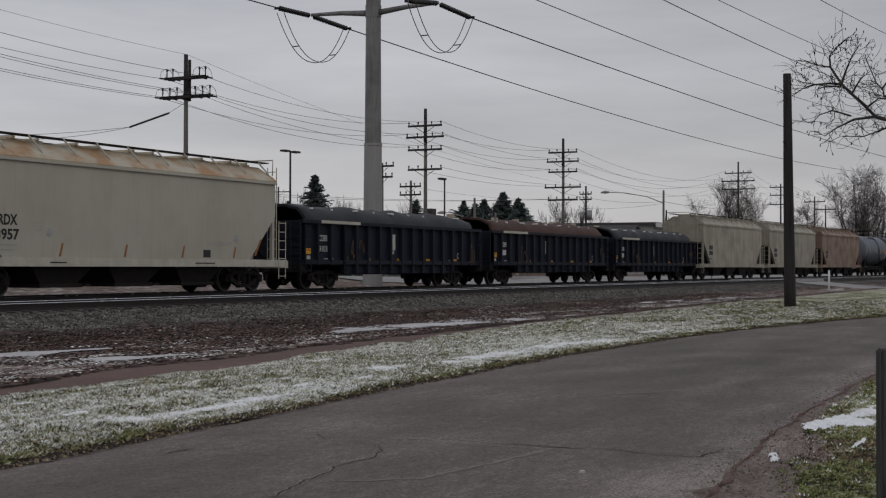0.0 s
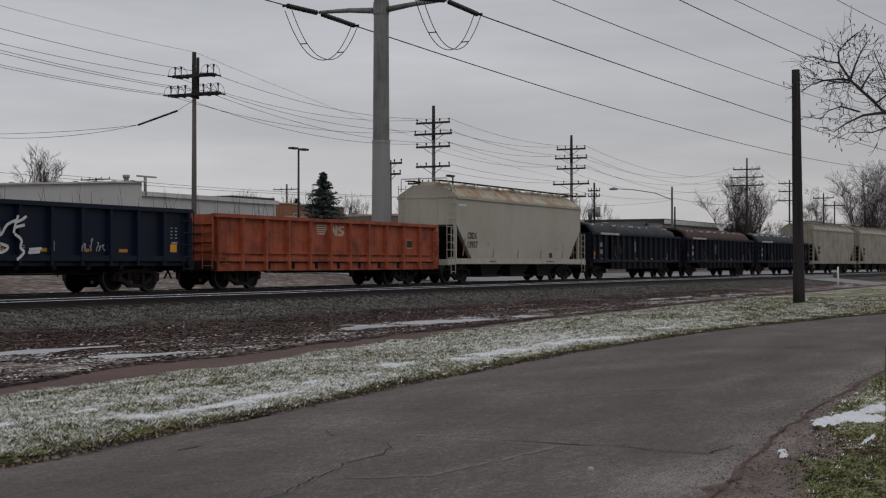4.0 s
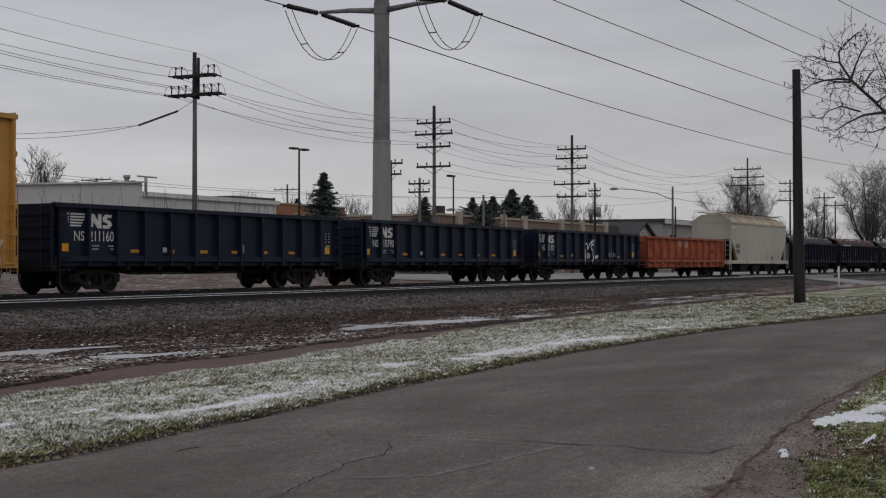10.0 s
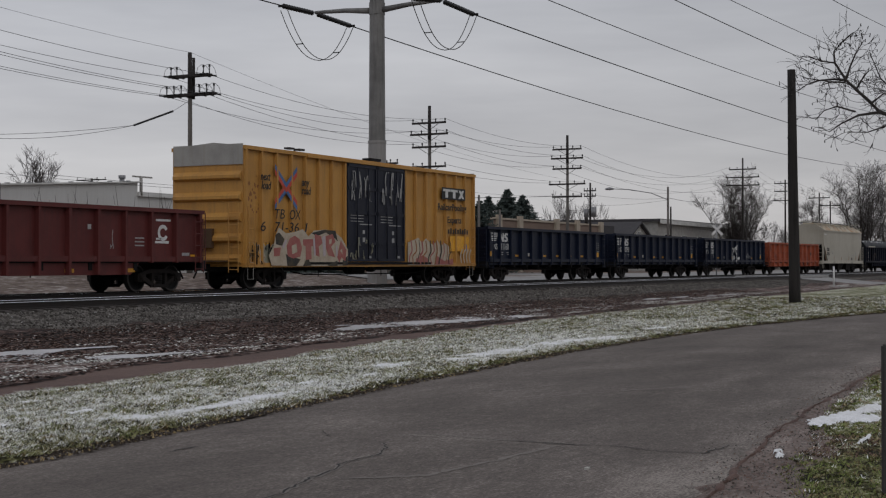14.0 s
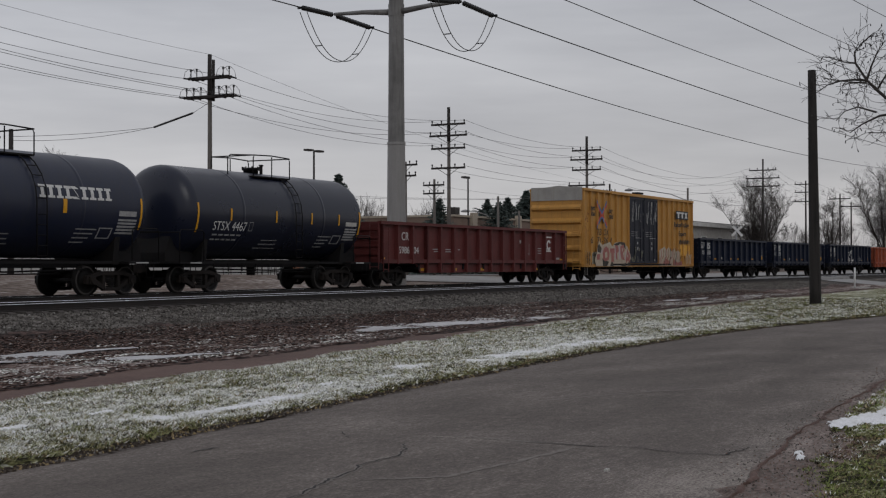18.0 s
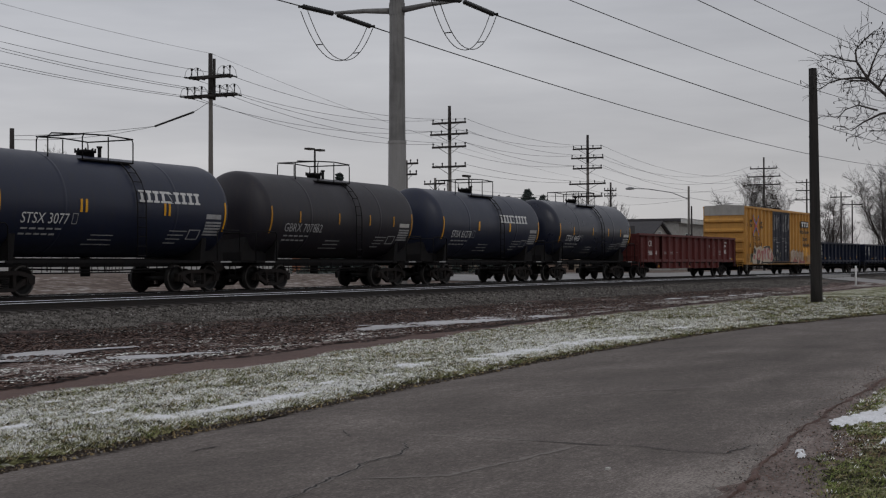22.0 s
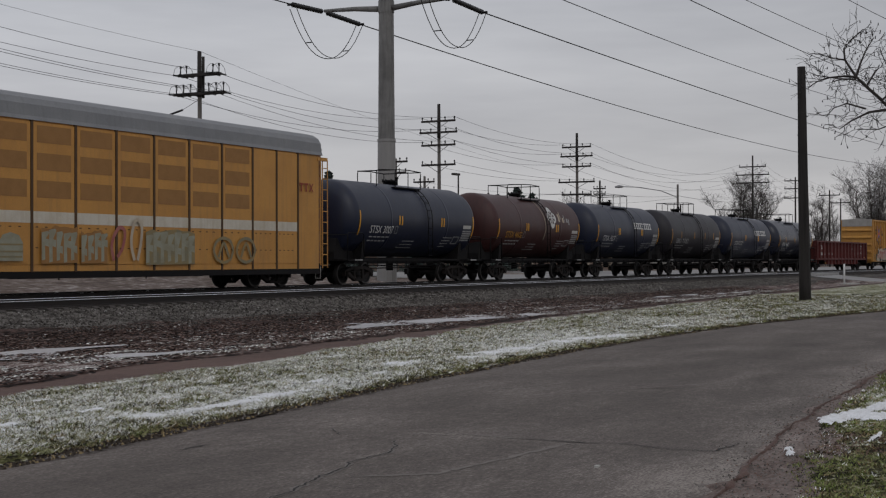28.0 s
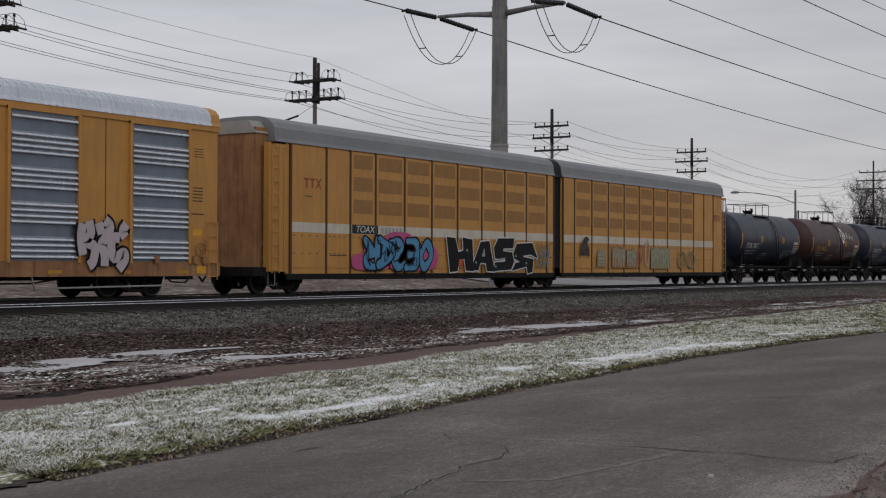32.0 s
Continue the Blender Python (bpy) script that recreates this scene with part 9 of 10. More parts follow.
# lamps
lamp = thing("parking_lamp", "tall dark parking lamp with two flat heads", "lamp post", m=Matrix.Translation((93.5, 62.0, 0.3)))
rod(lamp, "post", (0, 0, 0), (0, 0, 10.6), 0.11, M_LAMPMETAL, 0.08)
for s in (-1, 1):
    part("lamp_head", B((s * 0.75 - 0.4, s * 0.75 + 0.4, -0.25, 0.25, 10.55, 10.7)), M_LAMPMETAL, lamp)
lamp = thing("parking_lamp", "tall dark parking lamp with one flat head", "lamp post", m=Matrix.Translation((121.1, 62.0, 0.3)))
rod(lamp, "post", (0, 0, 0), (0, 0, 10.0), 0.11, M_LAMPMETAL, 0.08)
part("lamp_head", B((-1.1, 0.05, -0.2, 0.2, 9.85, 10.05)), M_LAMPMETAL, lamp)
for x, y, top, arm, dirx in ((141.4, 46.0, 9.8, 4.2, 1), (131.0, 64.0, 7.6, 1.8, -1)):
    lamp = thing("street_lamp", "grey street lamp with a curved arm on a timber pole", "street lamp", m=Matrix.Translation((x, y, 0.3)))
    rod(lamp, "post", (0, 0, 0), (0, 0, top - 0.3), 0.15, M_POLEWOOD, 0.11)
    b = bmesh.new()
    path_tube(b, [(0, 0, top - 1.7), (-arm * 0.3, arm * 0.35, top - 1.0), (-arm * 0.7, arm * 0.8, top - 0.65), (-arm, arm * 1.1, top - 0.62)], 0.045, 6)
    part("arm", b, M_GREYMETAL, lamp)
    b = bmesh.new()
    path_tube(b, [(-arm, arm * 1.1, top - 0.62), (-arm - 0.3, arm * 1.1 + 0.35, top - 0.6), (-arm - 0.6, arm * 1.1 + 0.7, top - 0.66)], [0.09, 0.17, 0.08], 8)
    part("lamp_head", b, M_GREYMETAL, lamp)

# the cut-off pole, the marker post, the fence post, the crossing sign
p = thing("cut_pole", "thick brown timber pole cut off flat, on the grass", "pole", m=Matrix.Translation((51.98, 11.95, 0.0)))
b = bmesh.new()
path_tube(b, [(0.02 * math.sin(i), 0.012 * i, -0.3 + i * 1.024) for i in range(10)], [0.225 - 0.0085 * i for i in range(10)], 14)
part("pole", b, M_CUTPOLE, p)
b = bmesh.new()
for z, s in ((3.2, 1), (6.3, -1), (7.0, 1)):
    tube(b, (-0.2, -0.12 * s, z), (-0.28, -0.2 * s, z + 0.02), 0.02, sides=5)
part("bolt", b, M_INSUL, p)
p = thing("marker_post", "slim white marker post with a pale slab at its foot", "post", m=Matrix.Translation((92.0, 18.6, 0.03)))
rod(p, "post", (0, 0, 0), (0, 0, 1.35), 0.06, M_WHITEPOST)
part("slab", B((-0.3, 2.6, -0.5, 0.25, -0.02, 0.06)), M_CONC, p)
M_POSTGREY = material("weathered_grey_timber", (0.085, 0.08, 0.075), 0.88, second=(0.04, 0.037, 0.034), amount=0.9, scale=2.5, fine=40, stretch=(6, 6, 0.4), bump=0.6)
p = thing("fence_post", "weathered grey square timber post beside the road", "post", m=pose(9.768, 1.567, 0, 0, 0, 25))
b = bmesh.new()
box(b, -0.075, 0.075, -0.075, 0.075, -0.3, 1.04)
bmesh.ops.bevel(b, geom=[e for e in b.edges], offset=0.012, segments=2, affect="EDGES")
part("post", b, M_POSTGREY, p)
b = bmesh.new()
tube(b, (-0.09, 0.0, 0.9), (-0.06, 0.0, 0.9), 0.02, sides=8)
part("bolt", b, M_INSUL, p)
for x, y in ((125.0, 36.0), (97.0, 20.5)):
    if y < 30:
        continue
    p = thing("crossing_sign", "white crossed boards on a grey post at the level crossing", "sign", m=Matrix.Translation((x, y, 0.3)))
    rod(p, "post", (0, 0, 0), (0, 0, 4.9), 0.06, M_GREYMETAL)
    for s in (-1, 1):
        b = B((-0.65, 0.65, -0.02, 0.02, -0.11, 0.11))
        part("crossed_board", b, M_WHITEPOST, p, at=pose(0, -0.08 - 0.03 * s, 4.4, 0, 45 * s, -60))
    for s in (-1, 1):
        b = bmesh.new()
        tube(b, (s * 0.35, -0.1, 3.4), (s * 0.35, -0.3, 3.4), 0.16, sides=12)
        part("signal_lamp", b, M_LAMPMETAL, p)


# ---- buildings behind the tracks ----
def window(parent, x0, x1, y, z0, z1, mats=None, frame=M_TRIMWHITE):
    w = part("window", B((x0, x1, y - 0.03, y + 0.06, z0, z0 + 0.08), (x0, x1, y - 0.03, y + 0.06, z1 - 0.08, z1), (x0, x0 + 0.08, y - 0.03, y + 0.06, z0 + 0.08, z1 - 0.08), (x1 - 0.08, x1, y - 0.03, y + 0.06, z0 + 0.08, z1 - 0.08)), frame, parent)
    part("pane", B((x0 + 0.08, x1 - 0.08, y + 0.0, y + 0.03, z0 + 0.08, z1 - 0.08)), M_GLASS, w)
    return w


wh = thing("warehouse", "long dirty white warehouse with a shallow roof", "building", m=Matrix.Translation((0, 70.0, 0.3)))
b = bmesh.new()
prism(b, [(40, 0), (83.6, 0), (83.6, 7.6), (64, 6.35), (40, 5.0)], 0, 40, "y")
part("wall", b, M_WALLWHITE, wh)
b = bmesh.new()
prism(b, [(39.8, 5.0), (64, 6.35), (83.8, 7.6), (83.8, 7.72), (64, 6.47), (39.8, 5.12)], -0.25, 40.2, "y")
part("roof", b, M_TRIMWHITE, wh, "thin white roof edge")
wing = part("wing_wall", B((83.6, 102.0, 0.1, 34, 0, 6.75)), M_WALLWHITE, wh, "lower wing of the warehouse")
part("fascia", B((83.6, 102.2, -0.15, 0.1, 6.55, 6.9), (83.6, 102.2, 0.1, 34.1, 6.752, 6.9)), M_TRIMWHITE, wh, "white roof edge")
part("roof_unit", B((96.2, 102.4, 0.5, 8, 6.9, 7.15)), M_ROOFDARK, wh, "low dark roof edge")
part("downpipe", B((101.6, 101.75, -0.08, 0.09, 0.2, 6.5)), M_TRIMWHITE, wh)
rod(wh, "vent_pipe", (85.3, 3, 6.6), (85.3, 3, 8.2), 0.2, M_GREYMETAL, sides=12)
rod(wh, "vent_cap", (85.3, 3, 8.1), (85.3, 3, 8.36), 0.28, M_GREYMETAL, sides=12)
rod(wh, "corner_post", (83.9, -0.1, 6.6), (83.9, -0.1, 8.1), 0.12, M_ENDGREY)
part("corner_arm", B((82.9, 85.2, -0.16, -0.04, 8.0, 8.12)), M_ENDGREY, wh)
b = bmesh.new()
for k in range(9):
    x = 66 + k * 2.1
    z = np.interp(x, (64, 83.6), (6.47, 7.72))
    box(b, x - 0.12, x + 0.12, 0.1, 0.4, z - 0.02, z + 0.06)
part("roof_clip", b, M_GREYMETAL, wh)

bh = thing("brick_building", "low orange brick building with small windows", "building", m=Matrix.Translation((130.5, 90.0, 0.3)))
part("wall", B((-1.5, 15.5, 0, 25, 0, 8.2)), M_BRICKORANGE, bh)
part("roof_edge", B((-1.6, 15.6, -0.12, 25.1, 8.2, 8.35)), M_TAN, bh)
for x in (4.2, 12.0):
    window(bh, x, x + 0.8, -0.02, 6.2, 7.2)
bh = thing("brick_building", "flat brown brick building with tan piers", "building", m=Matrix.Translation((118.0, 62.0, 0.3)))
part("wall", B((0, 46, 0, 18, 0, 6.0)), M_BRICKBROWN, bh)
part("roof_edge", B((-0.1, 46.1, -0.15, 18.1, 6.0, 6.2)), M_TAN, bh)
for x in (3.5, 14.0, 19.5, 30.0, 36.5, 44.5):
    part("pier", B((x, x + 1.0, -0.35, -0.001, 0, 6.5)), M_TAN, bh)
for x in (10.5, 24.0, 33.5, 40.0):
    window(bh, x, x + 1.8, -0.02, 4.0, 5.2)
part("roof_vent", B((8.0, 9.0, 4, 5, 6.2, 7.3)), M_LAMPMETAL, bh)
hs = thing("house", "small grey house with a dark gabled roof", "house", m=Matrix.Translation((171.0, 61.0, 0.3)))
b = bmesh.new()
prism(b, [(0, 0), (9, 0), (9, 4.6), (4.5, 6.6), (0, 4.6)], 0.2, 12, "y")
part("wall", b, M_ENDGREY, hs)
b = bmesh.new()
prism(b, [(-0.6, 4.35), (4.5, 6.65), (9.6, 4.35), (9.6, 4.55), (4.5, 6.9), (-0.6, 4.55)], -0.3, 12.4, "y")
part("roof", b, M_ROOFDARK, hs)
part("roof_slope", B((-12, 0, 2, 12, 3.0, 6.2)), M_ROOFDARK, hs, "dark roof of the rear wing")
rod(hs, "chimney", (-5.0, 4, 6.0), (-5.0, 4, 7.6), 0.25, M_LAMPMETAL)
window(hs, 3.6, 5.2, 0.16, 4.6, 5.6)
lb = thing("long_building", "long low grey building with a white roof edge", "building", m=Matrix.Translation((186.0, 62.0, 0.3)))
part("wall", B((0, 50, 0, 20, 0, 7.2)), M_ENDGREY, lb)
part("roof", B((-0.5, 50.5, -0.5, 20.5, 7.2, 7.6)), M_ROOFDARK, lb)
part("fascia", B((-0.5, 50.5, -0.62, -0.5, 6.9, 7.5)), M_TRIMWHITE, lb)
for k in range(6):
    window(lb, 3 + k * 8, 5.5 + k * 8, -0.02, 3.5, 5.5)


# ---- trees ----
def grow(rnd, length, radius, levels, spread, up, wander, start=Vector((0, 0, 0)), aim=Vector((0, 0, 1)), kids=3, out=None, level=0, trunk_only=None):
    """Adds tapered limbs as (points, radii) and calls itself for the next, thinner order."""
    out = [] if out is None else out
    n = 5 if level < 2 else 4
    pts, rad = [start.copy()], [radius]
    d, p = aim.normalized(), start.copy()
    for i in range(n):
        d = (d + Vector((rnd.gauss(0, wander), rnd.gauss(0, wander), rnd.gauss(0, wander) + up))).normalized()
        p = p + d * (length / n)
        pts.append(p.copy())
        rad.append(max(radius * (1 - 0.7 * (i + 1) / n), 0.004))
    out.append((pts, rad, level))
    if levels > 0:
        k = kids + (rnd.random() < 0.5)
        for j in range(k):
            f = rnd.uniform(0.35, 1.0) if level else rnd.uniform(0.45, 1.0)
            i = min(int(f * n), n - 1)
            q = pts[i].lerp(pts[i + 1], f * n - i)
            side = Vector((rnd.gauss(0, 1), rnd.gauss(0, 1), rnd.gauss(0, 0.5))).normalized()
            nd = (d * (1 - spread) + side * spread).normalized()
            grow(rnd, length * rnd.uniform(0.55, 0.8), max(rad[i] * 0.62, 0.008), levels - 1, spread, up, wander, q, nd, kids, out, level + 1)
        grow(rnd, length * 0.7, max(rad[-1], 0.008), levels - 1, spread, up, wander, pts[-1], d, kids, out, level + 1)
    return out


def limb_mesh(name, limbs, mats, sides, thick=1.0, least=0.0):
    verts, faces = [], []
    for pts, rad, level in limbs:
        base = len(verts)
        m = sides if level < 2 else 3
        for i, p in enumerate(pts):
            d = (pts[min(i + 1, len(pts) - 1)] - pts[max(i - 1, 0)]).normalized()
            a = d.orthogonal().normalized()
            b = d.cross(a)
            for k in range(m):
                t = 2 * math.pi * k / m
                verts.append(tuple(p + max(rad[i] * thick, least) * (math.cos(t) * a + math.sin(t) * b)))
        for i in range(len(pts) - 1):
            for k in range(m):
                faces.append((base + i * m + k, base + i * m + (k + 1) % m, base + (i + 1) * m + (k + 1) % m, base + (i + 1) * m + k))
    me = bpy.data.meshes.new(name)
    me.from_pydata(verts, [], faces)
    me.materials.append(mats)
    for f in me.polygons:
        f.use_smooth = True
    me.update()
    return me


def bare_tree(seed, x, y, height, label, levels=5, spread=0.5, up=0.1, kids=3, thick=1.0, trunk=0.35, group="bare trees", least=0.02, twig=M_TWIG, wander=0.13):
    rnd = random.Random(seed)
    limbs = grow(rnd, height * trunk, height * 0.017, levels, spread, up, wander, kids=kids)
    top = max(p.z for pts, _, _ in limbs for p in pts)
    k = height / top
    limbs = [([p * k for p in pts], [r * k for r in rad], lv) for pts, rad, lv in limbs]
    t = thing("bare_tree", label, "tree", group, Matrix.Translation((x, y, 0.25)))
    for nm, sel, mats, sd in (("trunk", lambda v: v < 2, M_BARK, 7), ("crown", lambda v: v >= 2, twig, 3)):
        o = new(nm, limb_mesh(nm, [q for q in limbs if sel(q[2])], mats, sd, thick, least))
        o.parent = t
    return t


M_TWIGDARK = material("dark_brown_twig", (0.055, 0.047, 0.044), 0.9, second=(0.038, 0.033, 0.031), scale=1.0, bump=0)


def fan_tree(seed, x, y, height, width, label, stems=9, levels=3, least=0.02, twig=M_TWIG, fork=0.16, twigs=4, flat=0.62, reach=1.0):
    """A bare tree whose limbs rise from a low fork like a fan and end in a dense round crown of fine twigs."""
    r = random.Random(seed)
    limbs = [([Vector((0, 0, -0.3)), Vector((0.05, 0, height * fork * 0.5)), Vector((0, 0, height * fork))], [0.03 * height, 0.026 * height, 0.024 * height], 0)]
    for k in range(stems):
        a = 2 * math.pi * (k + r.uniform(-0.3, 0.3)) / stems
        out = width / 2 * r.uniform(0.15, 0.95)
        top = Vector((out * math.cos(a), out * math.sin(a), height * (flat + (0.92 - flat) * (1 - (out / (width / 2)) ** 2)) * r.uniform(0.93, 1.05)))
        base = Vector((0, 0, height * fork * r.uniform(0.75, 1.0)))
        pts = []
        for i in range(8):
            u = i / 7
            pts.append(base + Vector((top.x * u ** 0.8, top.y * u ** 0.8, (top.z - base.z) * u)) + Vector((r.gauss(0, 0.012), r.gauss(0, 0.012), 0)) * height * (u > 0))
        limbs.append((pts, [max(height * 0.0075 * (1 - 0.88 * i / 7), least) for i in range(8)], 1))
        for i in range(2, 8):
            for _ in range(twigs):
                q = pts[i - 1].lerp(pts[i], r.random())
                side = Vector((r.gauss(0, 1), r.gauss(0, 1), 0)).normalized()
                aim = side * r.uniform(0.6, 1.1) + Vector((q.x, q.y, 0)) / max(width, 1) + Vector((0, 0, r.uniform(0.5, 1.1)))
                grow(r, reach * height * r.uniform(0.07, 0.13), height * 0.0022, levels - 1, 0.5, 0.05, 0.12, q, aim, 3, limbs, 3)
    t = thing("bare_tree", label, "tree", "bare trees", Matrix.Translation((x, y, 0.25)))
    for nm, sel, mats, sd in (("trunk", lambda v: v < 2, M_BARK, 7), ("crown", lambda v: v >= 2, twig, 3)):
        o = new(nm, limb_mesh(nm, [q for q in limbs if sel(q[2])], mats, sd, 1.0, least))
        o.parent = t
    return t


fan_tree(15, 98.9, 95.0, 12.9, 5.6, "round-crowned bare tree behind the white building", 15, 2, 0.009, M_TWIG, 0.54, 3, 0.77, 0.6)
fan_tree(16, 93.6, 95.0, 8.6, 3.0, "small bare tree behind the white building", 4, 2, 0.01)
fan_tree(8, 205.5, 56.0, 14.6, 12.5, "wide dark bare tree beside the tracks", 14, 3, 0.013, M_TWIGDARK, 0.16, 4, 0.68, 0.95)
fan_tree(12, 220.0, 58.0, 10.5, 7.0, "bare tree beside the tracks", 6, 2, 0.02, M_TWIGDARK)
fan_tree(31, 300.0, 54.3, 22.6, 16.0, "tall wide bare tree far along the tracks", 16, 3, 0.014, M_TWIG, 0.14, 4, 0.68, 0.85)
fan_tree(32, 281.0, 61.5, 16.2, 7.0, "slender bare tree far along the tracks", 9, 3, 0.014, M_TWIG, 0.12, 3, 0.72, 0.7)
fan_tree(33, 334.0, 55.5, 21.0, 12.0, "bare tree far along the tracks", 9, 3, 0.018, M_TWIG, 0.14, 3, 0.66, 0.8)
far = [(150, 110, 11.5), (172, 112, 11), (180, 110, 12.5), (187, 112, 11), (144, 108, 9), (163, 100, 8.5), (224, 62, 7.5), (260, 62, 9), (272, 66, 10), (296, 66, 12), (318, 66, 13), (248, 58, 8), (345, 60, 17), (240, 64, 9), (134, 74, 7.5), (160, 76, 8.0), (177, 118, 13.5), (166, 118, 12.5), (214, 118, 14.0), (300, 122, 18.5), (312, 122, 18.0)]
for i, (x, y, hh) in enumerate(far):
    if i < 3:
        TREES = [bare_tree(20 + i, x, y, hh, "bare winter tree in the distance", 4, 0.42, 0.13, thick=1.1, least=0.016)] if i == 0 else TREES + [bare_tree(20 + i, x, y, hh, "bare winter tree in the distance", 4, 0.42, 0.15, thick=1.1, least=0.016)]
    else:
        src = TREES[i % 3]
        c = copy_thing(src, pose(x, y, 0.25, 0, 0, i * 77))
        c.scale = [hh / (11.5, 11, 12.5)[i % 3]] * 3

# thickets low behind the tracks
rnd = random.Random(77)
limbs = []
for i in range(420):
    x, y = rnd.uniform(185, 340), rnd.uniform(54, 62)
    hgt = rnd.uniform(2.5, 6.0) * (x / 240)
    p0 = Vector((x, y, 0.2))
    p1 = p0 + Vector((rnd.gauss(0, 0.6), rnd.gauss(0, 0.4), hgt * 0.5))
    p2 = p1 + Vector((rnd.gauss(0, 1.0), rnd.gauss(0, 0.5), hgt * 0.5))
    limbs.append(([p0, p1, p2], [0.045, 0.03, 0.01], 3))
    for k in range(4):
        q = p1.lerp(p2, rnd.random())
        limbs.append(([q, q + Vector((rnd.gauss(0, 0.8), rnd.gauss(0, 0.4), rnd.uniform(0.2, 1.2)))], [0.018, 0.008], 3))
tagged(new("thicket", limb_mesh("thicket", limbs, M_TWIG, 3)), "grey-brown bare thicket along the tracks", "shrubs", kind="stuff")
limbs = []
for i in range(90):
    x, y = rnd.uniform(60, 110), rnd.uniform(66, 68)
    p0 = Vector((x, y, 0.2))
    limbs.append(([p0, p0 + Vector((rnd.gauss(0, 0.3), 0, rnd.uniform(3, 4))), p0 + Vector((rnd.gauss(0, 0.8), 0, rnd.uniform(5, 7.2)))], [0.04, 0.03, 0.01], 3))
tagged(new("saplings", limb_mesh("saplings", limbs, M_TWIG, 3)), "thin bare saplings before the white wall", "shrubs", kind="stuff")


def spruce(seed, x, y, height, width, label, open_crown=False):
    rnd = random.Random(seed)
    t = thing("spruce_tree" if not open_crown else "pine_tree", label, "tree", "evergreen trees", Matrix.Translation((x, y, 0.3)))
    rod(t, "trunk", (0, 0, 0), (0, 0, height * 0.97), 0.02 * height, M_BARK, 0.02)
    verts, faces = [], []
    levels = int(height * (4.6 if not open_crown else 2.0))
    for i in range(levels):
        f = i / levels
        z = height * (0.03 + 0.97 * f) if not open_crown else height * (0.35 + 0.63 * f)
        r = width / 2 * ((1 - f) * 1.05 + 0.02) * rnd.uniform(0.85, 1.1) if not open_crown else width / 2 * math.sin(math.pi * min(1, 0.25 + f * 0.8)) * rnd.uniform(0.6, 1.2)
        for k in range(13 + int(10 * (1 - f))):
            a = rnd.uniform(0, 6.28)
            rr = r * rnd.uniform(0.7, 1.08)
            rise = rnd.uniform(-0.32, -0.12) * rr if not open_crown else 0.1 * rr
            for j in range(8):
                u = 0.2 + 0.8 * j / 7
                c = Vector((rr * u * math.cos(a), rr * u * math.sin(a), z + rise * u + 0.12 * rr * u * u + rnd.uniform(-0.03, 0.03) * height / 10))
                s = (0.62 - 0.34 * u) * (0.7 + 0.3 * (1 - f)) * height / 10
                out = Vector((math.cos(a), math.sin(a), -0.15))
                e = (out * rnd.uniform(0.4, 1.0) + Vector((rnd.gauss(0, 0.6), rnd.gauss(0, 0.6), rnd.gauss(0, 0.3)))).normalized() * s
                g = Vector((rnd.gauss(0, 1), rnd.gauss(0, 1), rnd.gauss(-0.5, 0.6))).normalized() * s * 0.5
                b0 = len(verts)
                verts += [tuple(c - e), tuple(c + g), tuple(c + e), tuple(c - g * 0.6)]
                faces.append((b0, b0 + 1, b0 + 2, b0 + 3))
    me = bpy.data.meshes.new("crown")
    me.from_pydata(verts, [], faces)
    me.materials.append(M_SPRUCE)
    me.update()
    o = new("crown", me)
    o.parent = t
    return t


spruce(1, 93.3, 59.5, 8.7, 9.6, "dark blue-green spruce beside the parking lot")
spruce(2, 111.4, 60.0, 7.5, 9.6, "dark green spruce beside the parking lot")
spruce(3, 124.0, 60.0, 7.7, 10.4, "dark green spruce by the brick building")
spruce(4, 189.0, 90.0, 11.6, 15.5, "dark spruce behind the brick building")
spruce(5, 196.0, 90.0, 13.0, 18.5, "tall dark spruce behind the brick building")
spruce(6, 201.0, 92.0, 12.0, 16.5, "dark spruce behind the brick building")
spruce(7, 211.0, 94.0, 12.8, 20.0, "dark open-branched spruce behind the brick building")
spruce(8, 178.0, 88.0, 11.2, 7.5, "scraggly pine behind the brick building", True)
spruce(9, 206.0, 96.0, 10.5, 6.0, "small scraggly pine behind the brick building", True)
spruce(10, 152.0, 105.0, 10.4, 6.0, "scraggly pine behind the warehouse", True)
spruce(11, 158.0, 105.0, 10.6, 6.0, "scraggly pine behind the warehouse", True)

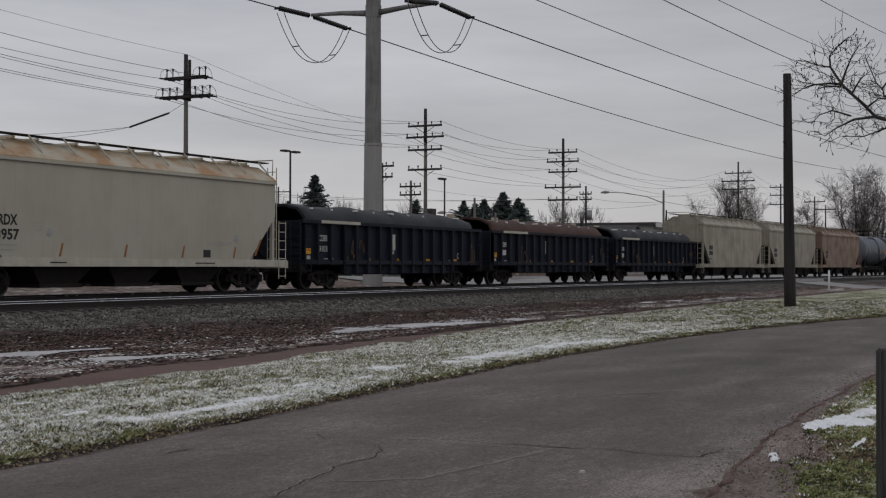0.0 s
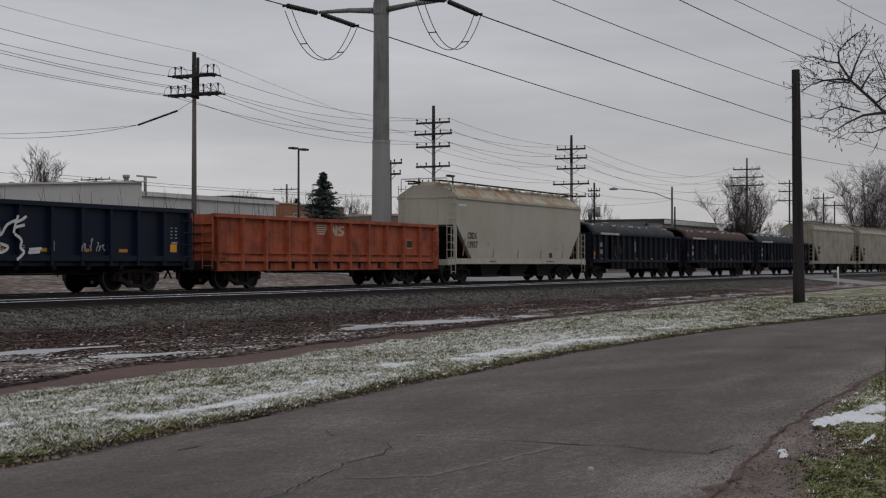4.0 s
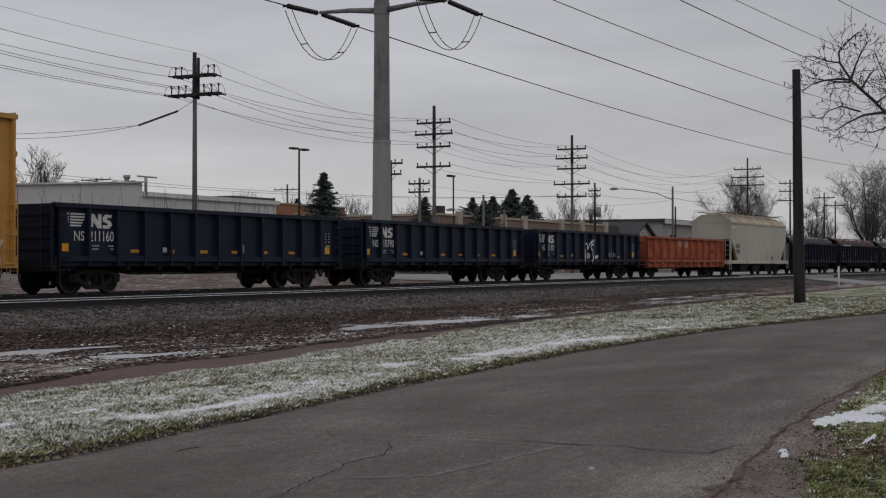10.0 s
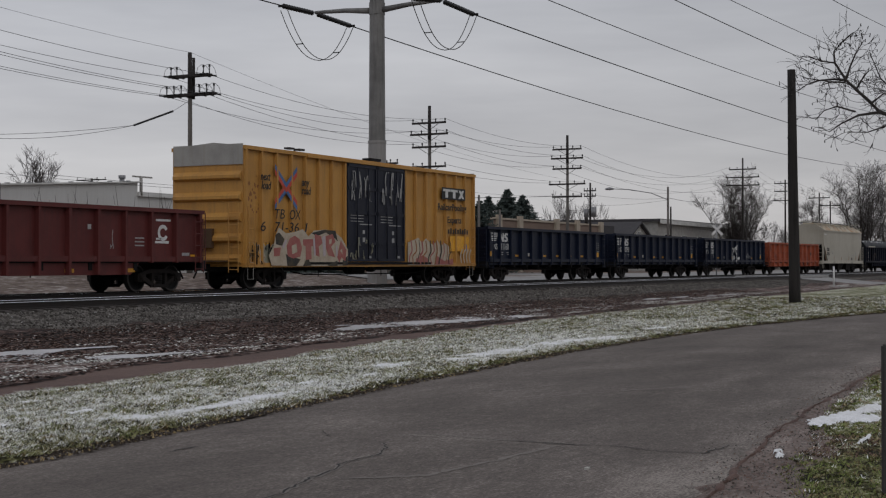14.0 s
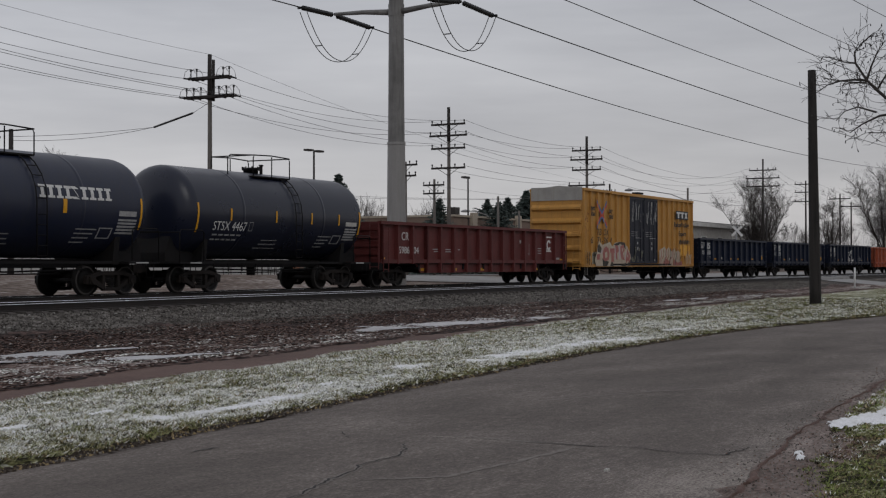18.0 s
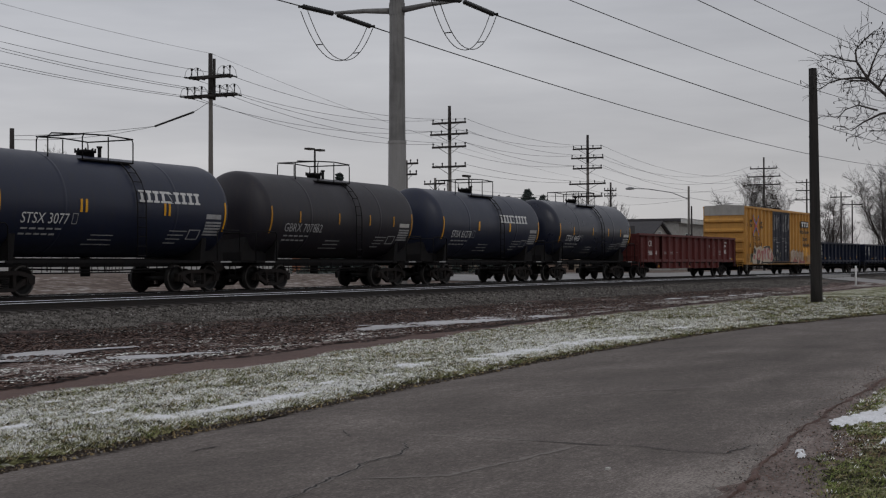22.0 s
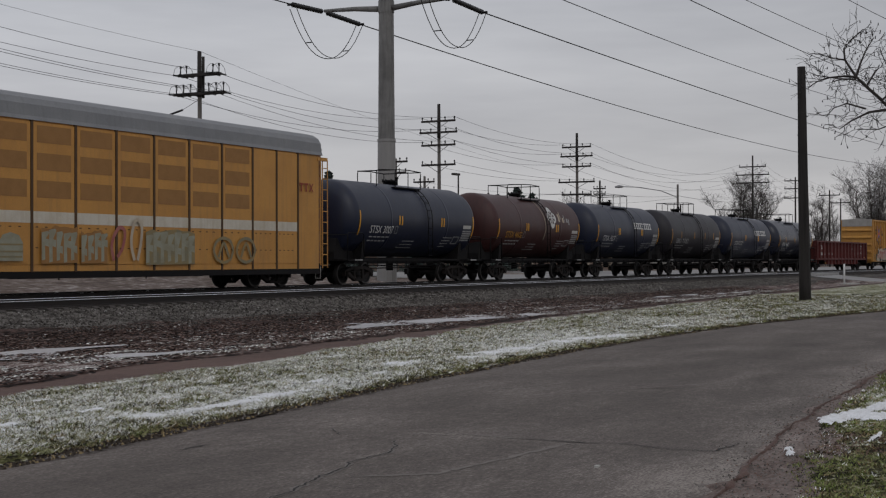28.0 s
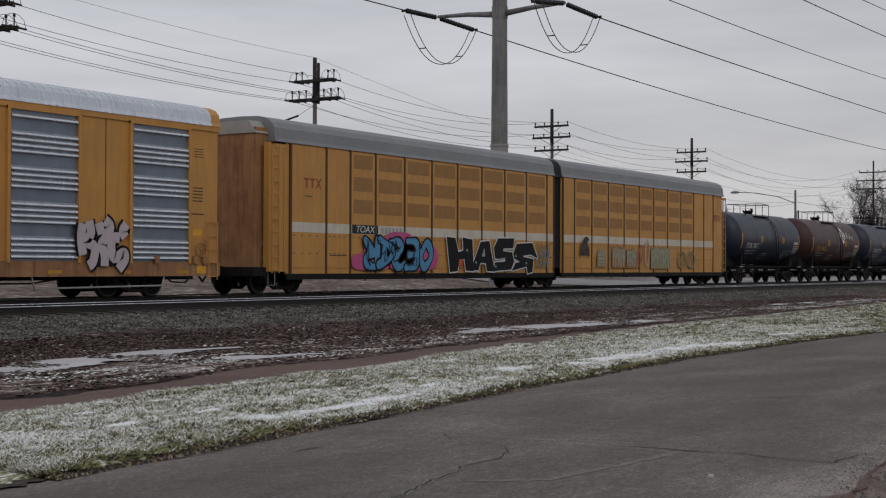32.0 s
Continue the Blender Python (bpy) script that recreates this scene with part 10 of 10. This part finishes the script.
# the near tree whose boughs reach over the road: (y, z) along each bough
rnd = random.Random(41)
limbs = [([Vector((32.4, 1.4, -0.2)), Vector((32.4, 1.45, 1.6)), Vector((32.3, 1.6, 3.2)), Vector((32.3, 1.8, 4.4)), Vector((32.4, 1.9, 6.5)), Vector((32.6, 1.8, 8.5))], [0.24, 0.2, 0.17, 0.15, 0.1, 0.04], 0)]
BOUGHS = (((5.04, 4.88), (5.45, 5.02), (5.7, 5.3), (5.99, 5.58), (6.2, 5.8), (6.45, 6.21), (6.47, 6.47), (6.33, 6.64), (6.03, 6.88)),
          ((6.2, 5.8), (6.5, 5.84), (6.8, 5.84), (7.11, 5.77), (7.33, 5.65)),
          ((6.2, 5.8), (6.1, 6.1), (5.97, 6.4), (5.78, 6.68)),
          ((5.45, 5.02), (5.91, 4.97), (6.29, 4.79), (6.55, 4.6)),
          ((5.97, 5.57), (5.78, 5.91), (5.62, 6.03)),
          ((5.04, 5.39), (5.26, 5.47), (5.3, 5.64), (5.45, 5.8), (5.7, 6.42)),
          ((5.04, 4.82), (5.37, 4.68), (5.7, 4.57), (6.16, 4.59)),
          ((6.2, 5.74), (6.59, 5.78), (7.15, 5.9)),
          ((5.99, 5.06), (6.42, 5.21), (6.72, 5.13), (6.93, 4.93)),
          ((5.3, 5.64), (5.12, 5.91), (5.04, 6.16)),
          ((6.45, 6.21), (6.72, 6.25), (7.02, 6.38)),
          ((5.62, 5.25), (5.37, 5.43), (5.04, 5.39)))
reach = (0.055, 0.03, 0.03, 0.036, 0.026, 0.04, 0.034, 0.024, 0.024, 0.024, 0.022, 0.026)
for b, pts in enumerate(BOUGHS):
    pts = [Vector((32.1 + 0.25 * math.sin(b * 1.7) * k / len(pts), y, z)) for k, (y, z) in enumerate(pts)]
    if b in (0, 5, 6):
        pts = [Vector((32.3, 1.85, (4.0, 5.0, 3.5)[(0, 5, 6).index(b)])), Vector((32.2, 3.4, pts[0].z - 0.12)), *pts]
    r0 = reach[b]
    limbs.append((pts, [max(r0 * (1 - 0.78 * i / (len(pts) - 1)), 0.009) for i in range(len(pts))], 1))
    for i in range(2 if b in (0, 5, 6) else 1, len(pts)):
        for k in range(4):
            q = pts[i - 1].lerp(pts[i], rnd.random())
            dd = (pts[i] - pts[i - 1]).normalized()
            side = Vector((rnd.gauss(0, 0.6), rnd.gauss(0, 1), rnd.gauss(0.2, 1))).normalized()
            grow(rnd, rnd.uniform(0.22, 0.5), 0.0085, 1, 0.5, 0.03, 0.24, q, dd * 0.6 + side * 0.7, 2, limbs, 3)
for pts in (((32.3, 1.9, 5.9), (32.4, 3.2, 7.2), (32.4, 4.6, 8.0)), ((32.4, 1.8, 6.2), (31.4, 0.6, 7.6), (30.6, -0.6, 8.4)), ((32.4, 1.8, 5.4), (33.4, 0.4, 6.8), (34.4, -0.8, 7.6))):
    limbs.append(([Vector(q) for q in pts], [0.07, 0.045, 0.02], 1))
t = thing("roadside_tree", "bare roadside tree with drooping seed pods", "tree")
o = new("trunk", limb_mesh("trunk", [q for q in limbs if q[2] < 2], M_TWIGDARK, 8))
o.parent = t
o = new("twig_spray", limb_mesh("twig_spray", [q for q in limbs if q[2] >= 2], M_TWIGDARK, 3))
o["kind"] = "stuff"
o.parent = t
b = bmesh.new()
ends = [q[0][-1] for q in limbs if q[2] >= 4 and q[0][-1].y > 4.8]
for e in rnd.sample(ends, min(90, len(ends))):
    tube(b, e, e + Vector((rnd.gauss(0, 0.015), rnd.gauss(0, 0.015), -rnd.uniform(0.04, 0.09))), 0.007, 0.014, sides=5)
o = part("seed_cluster", b, M_POLEDARK, t, "small dark hanging seed pods")
tagged(o, kind="stuff")


# ---- the train rolls along the far track and round its bend ----
PLACES = ((0, -64.0), (2, -49.15), (4, -34.5), (6, -19.94), (8, -4.9), (10, 10.17), (12, 25.17), (14, 40.21), (16, 55.2), (18, 70.2), (20, 85.35), (22, 100.62), (24, 115.95), (26, 131.35), (28, 146.86), (30, 162.3), (32, 177.75))


def train_at(t):
    return float(np.interp(t, [p[0] for p in PLACES], [p[1] for p in PLACES]))


def motions():
    for car, u in TRAIN:
        walk(car, [(t, pose(s + u, TRAIN_Y + float(bend(s + u)), RAIL_Z, 0, 0, math.degrees(bend_turn(s + u)))) for t, s in PLACES])
    # the wheels turn as far as the train rolls
    turns = [(k / 15, math.degrees(train_at(k / 15) / 0.457)) for k in range(0, 481)]
    for w, x in WHEELSETS:
        walk(w, [(t, pose(x, 0, 0.457, 0, a, 0)) for t, a in turns])


motions()
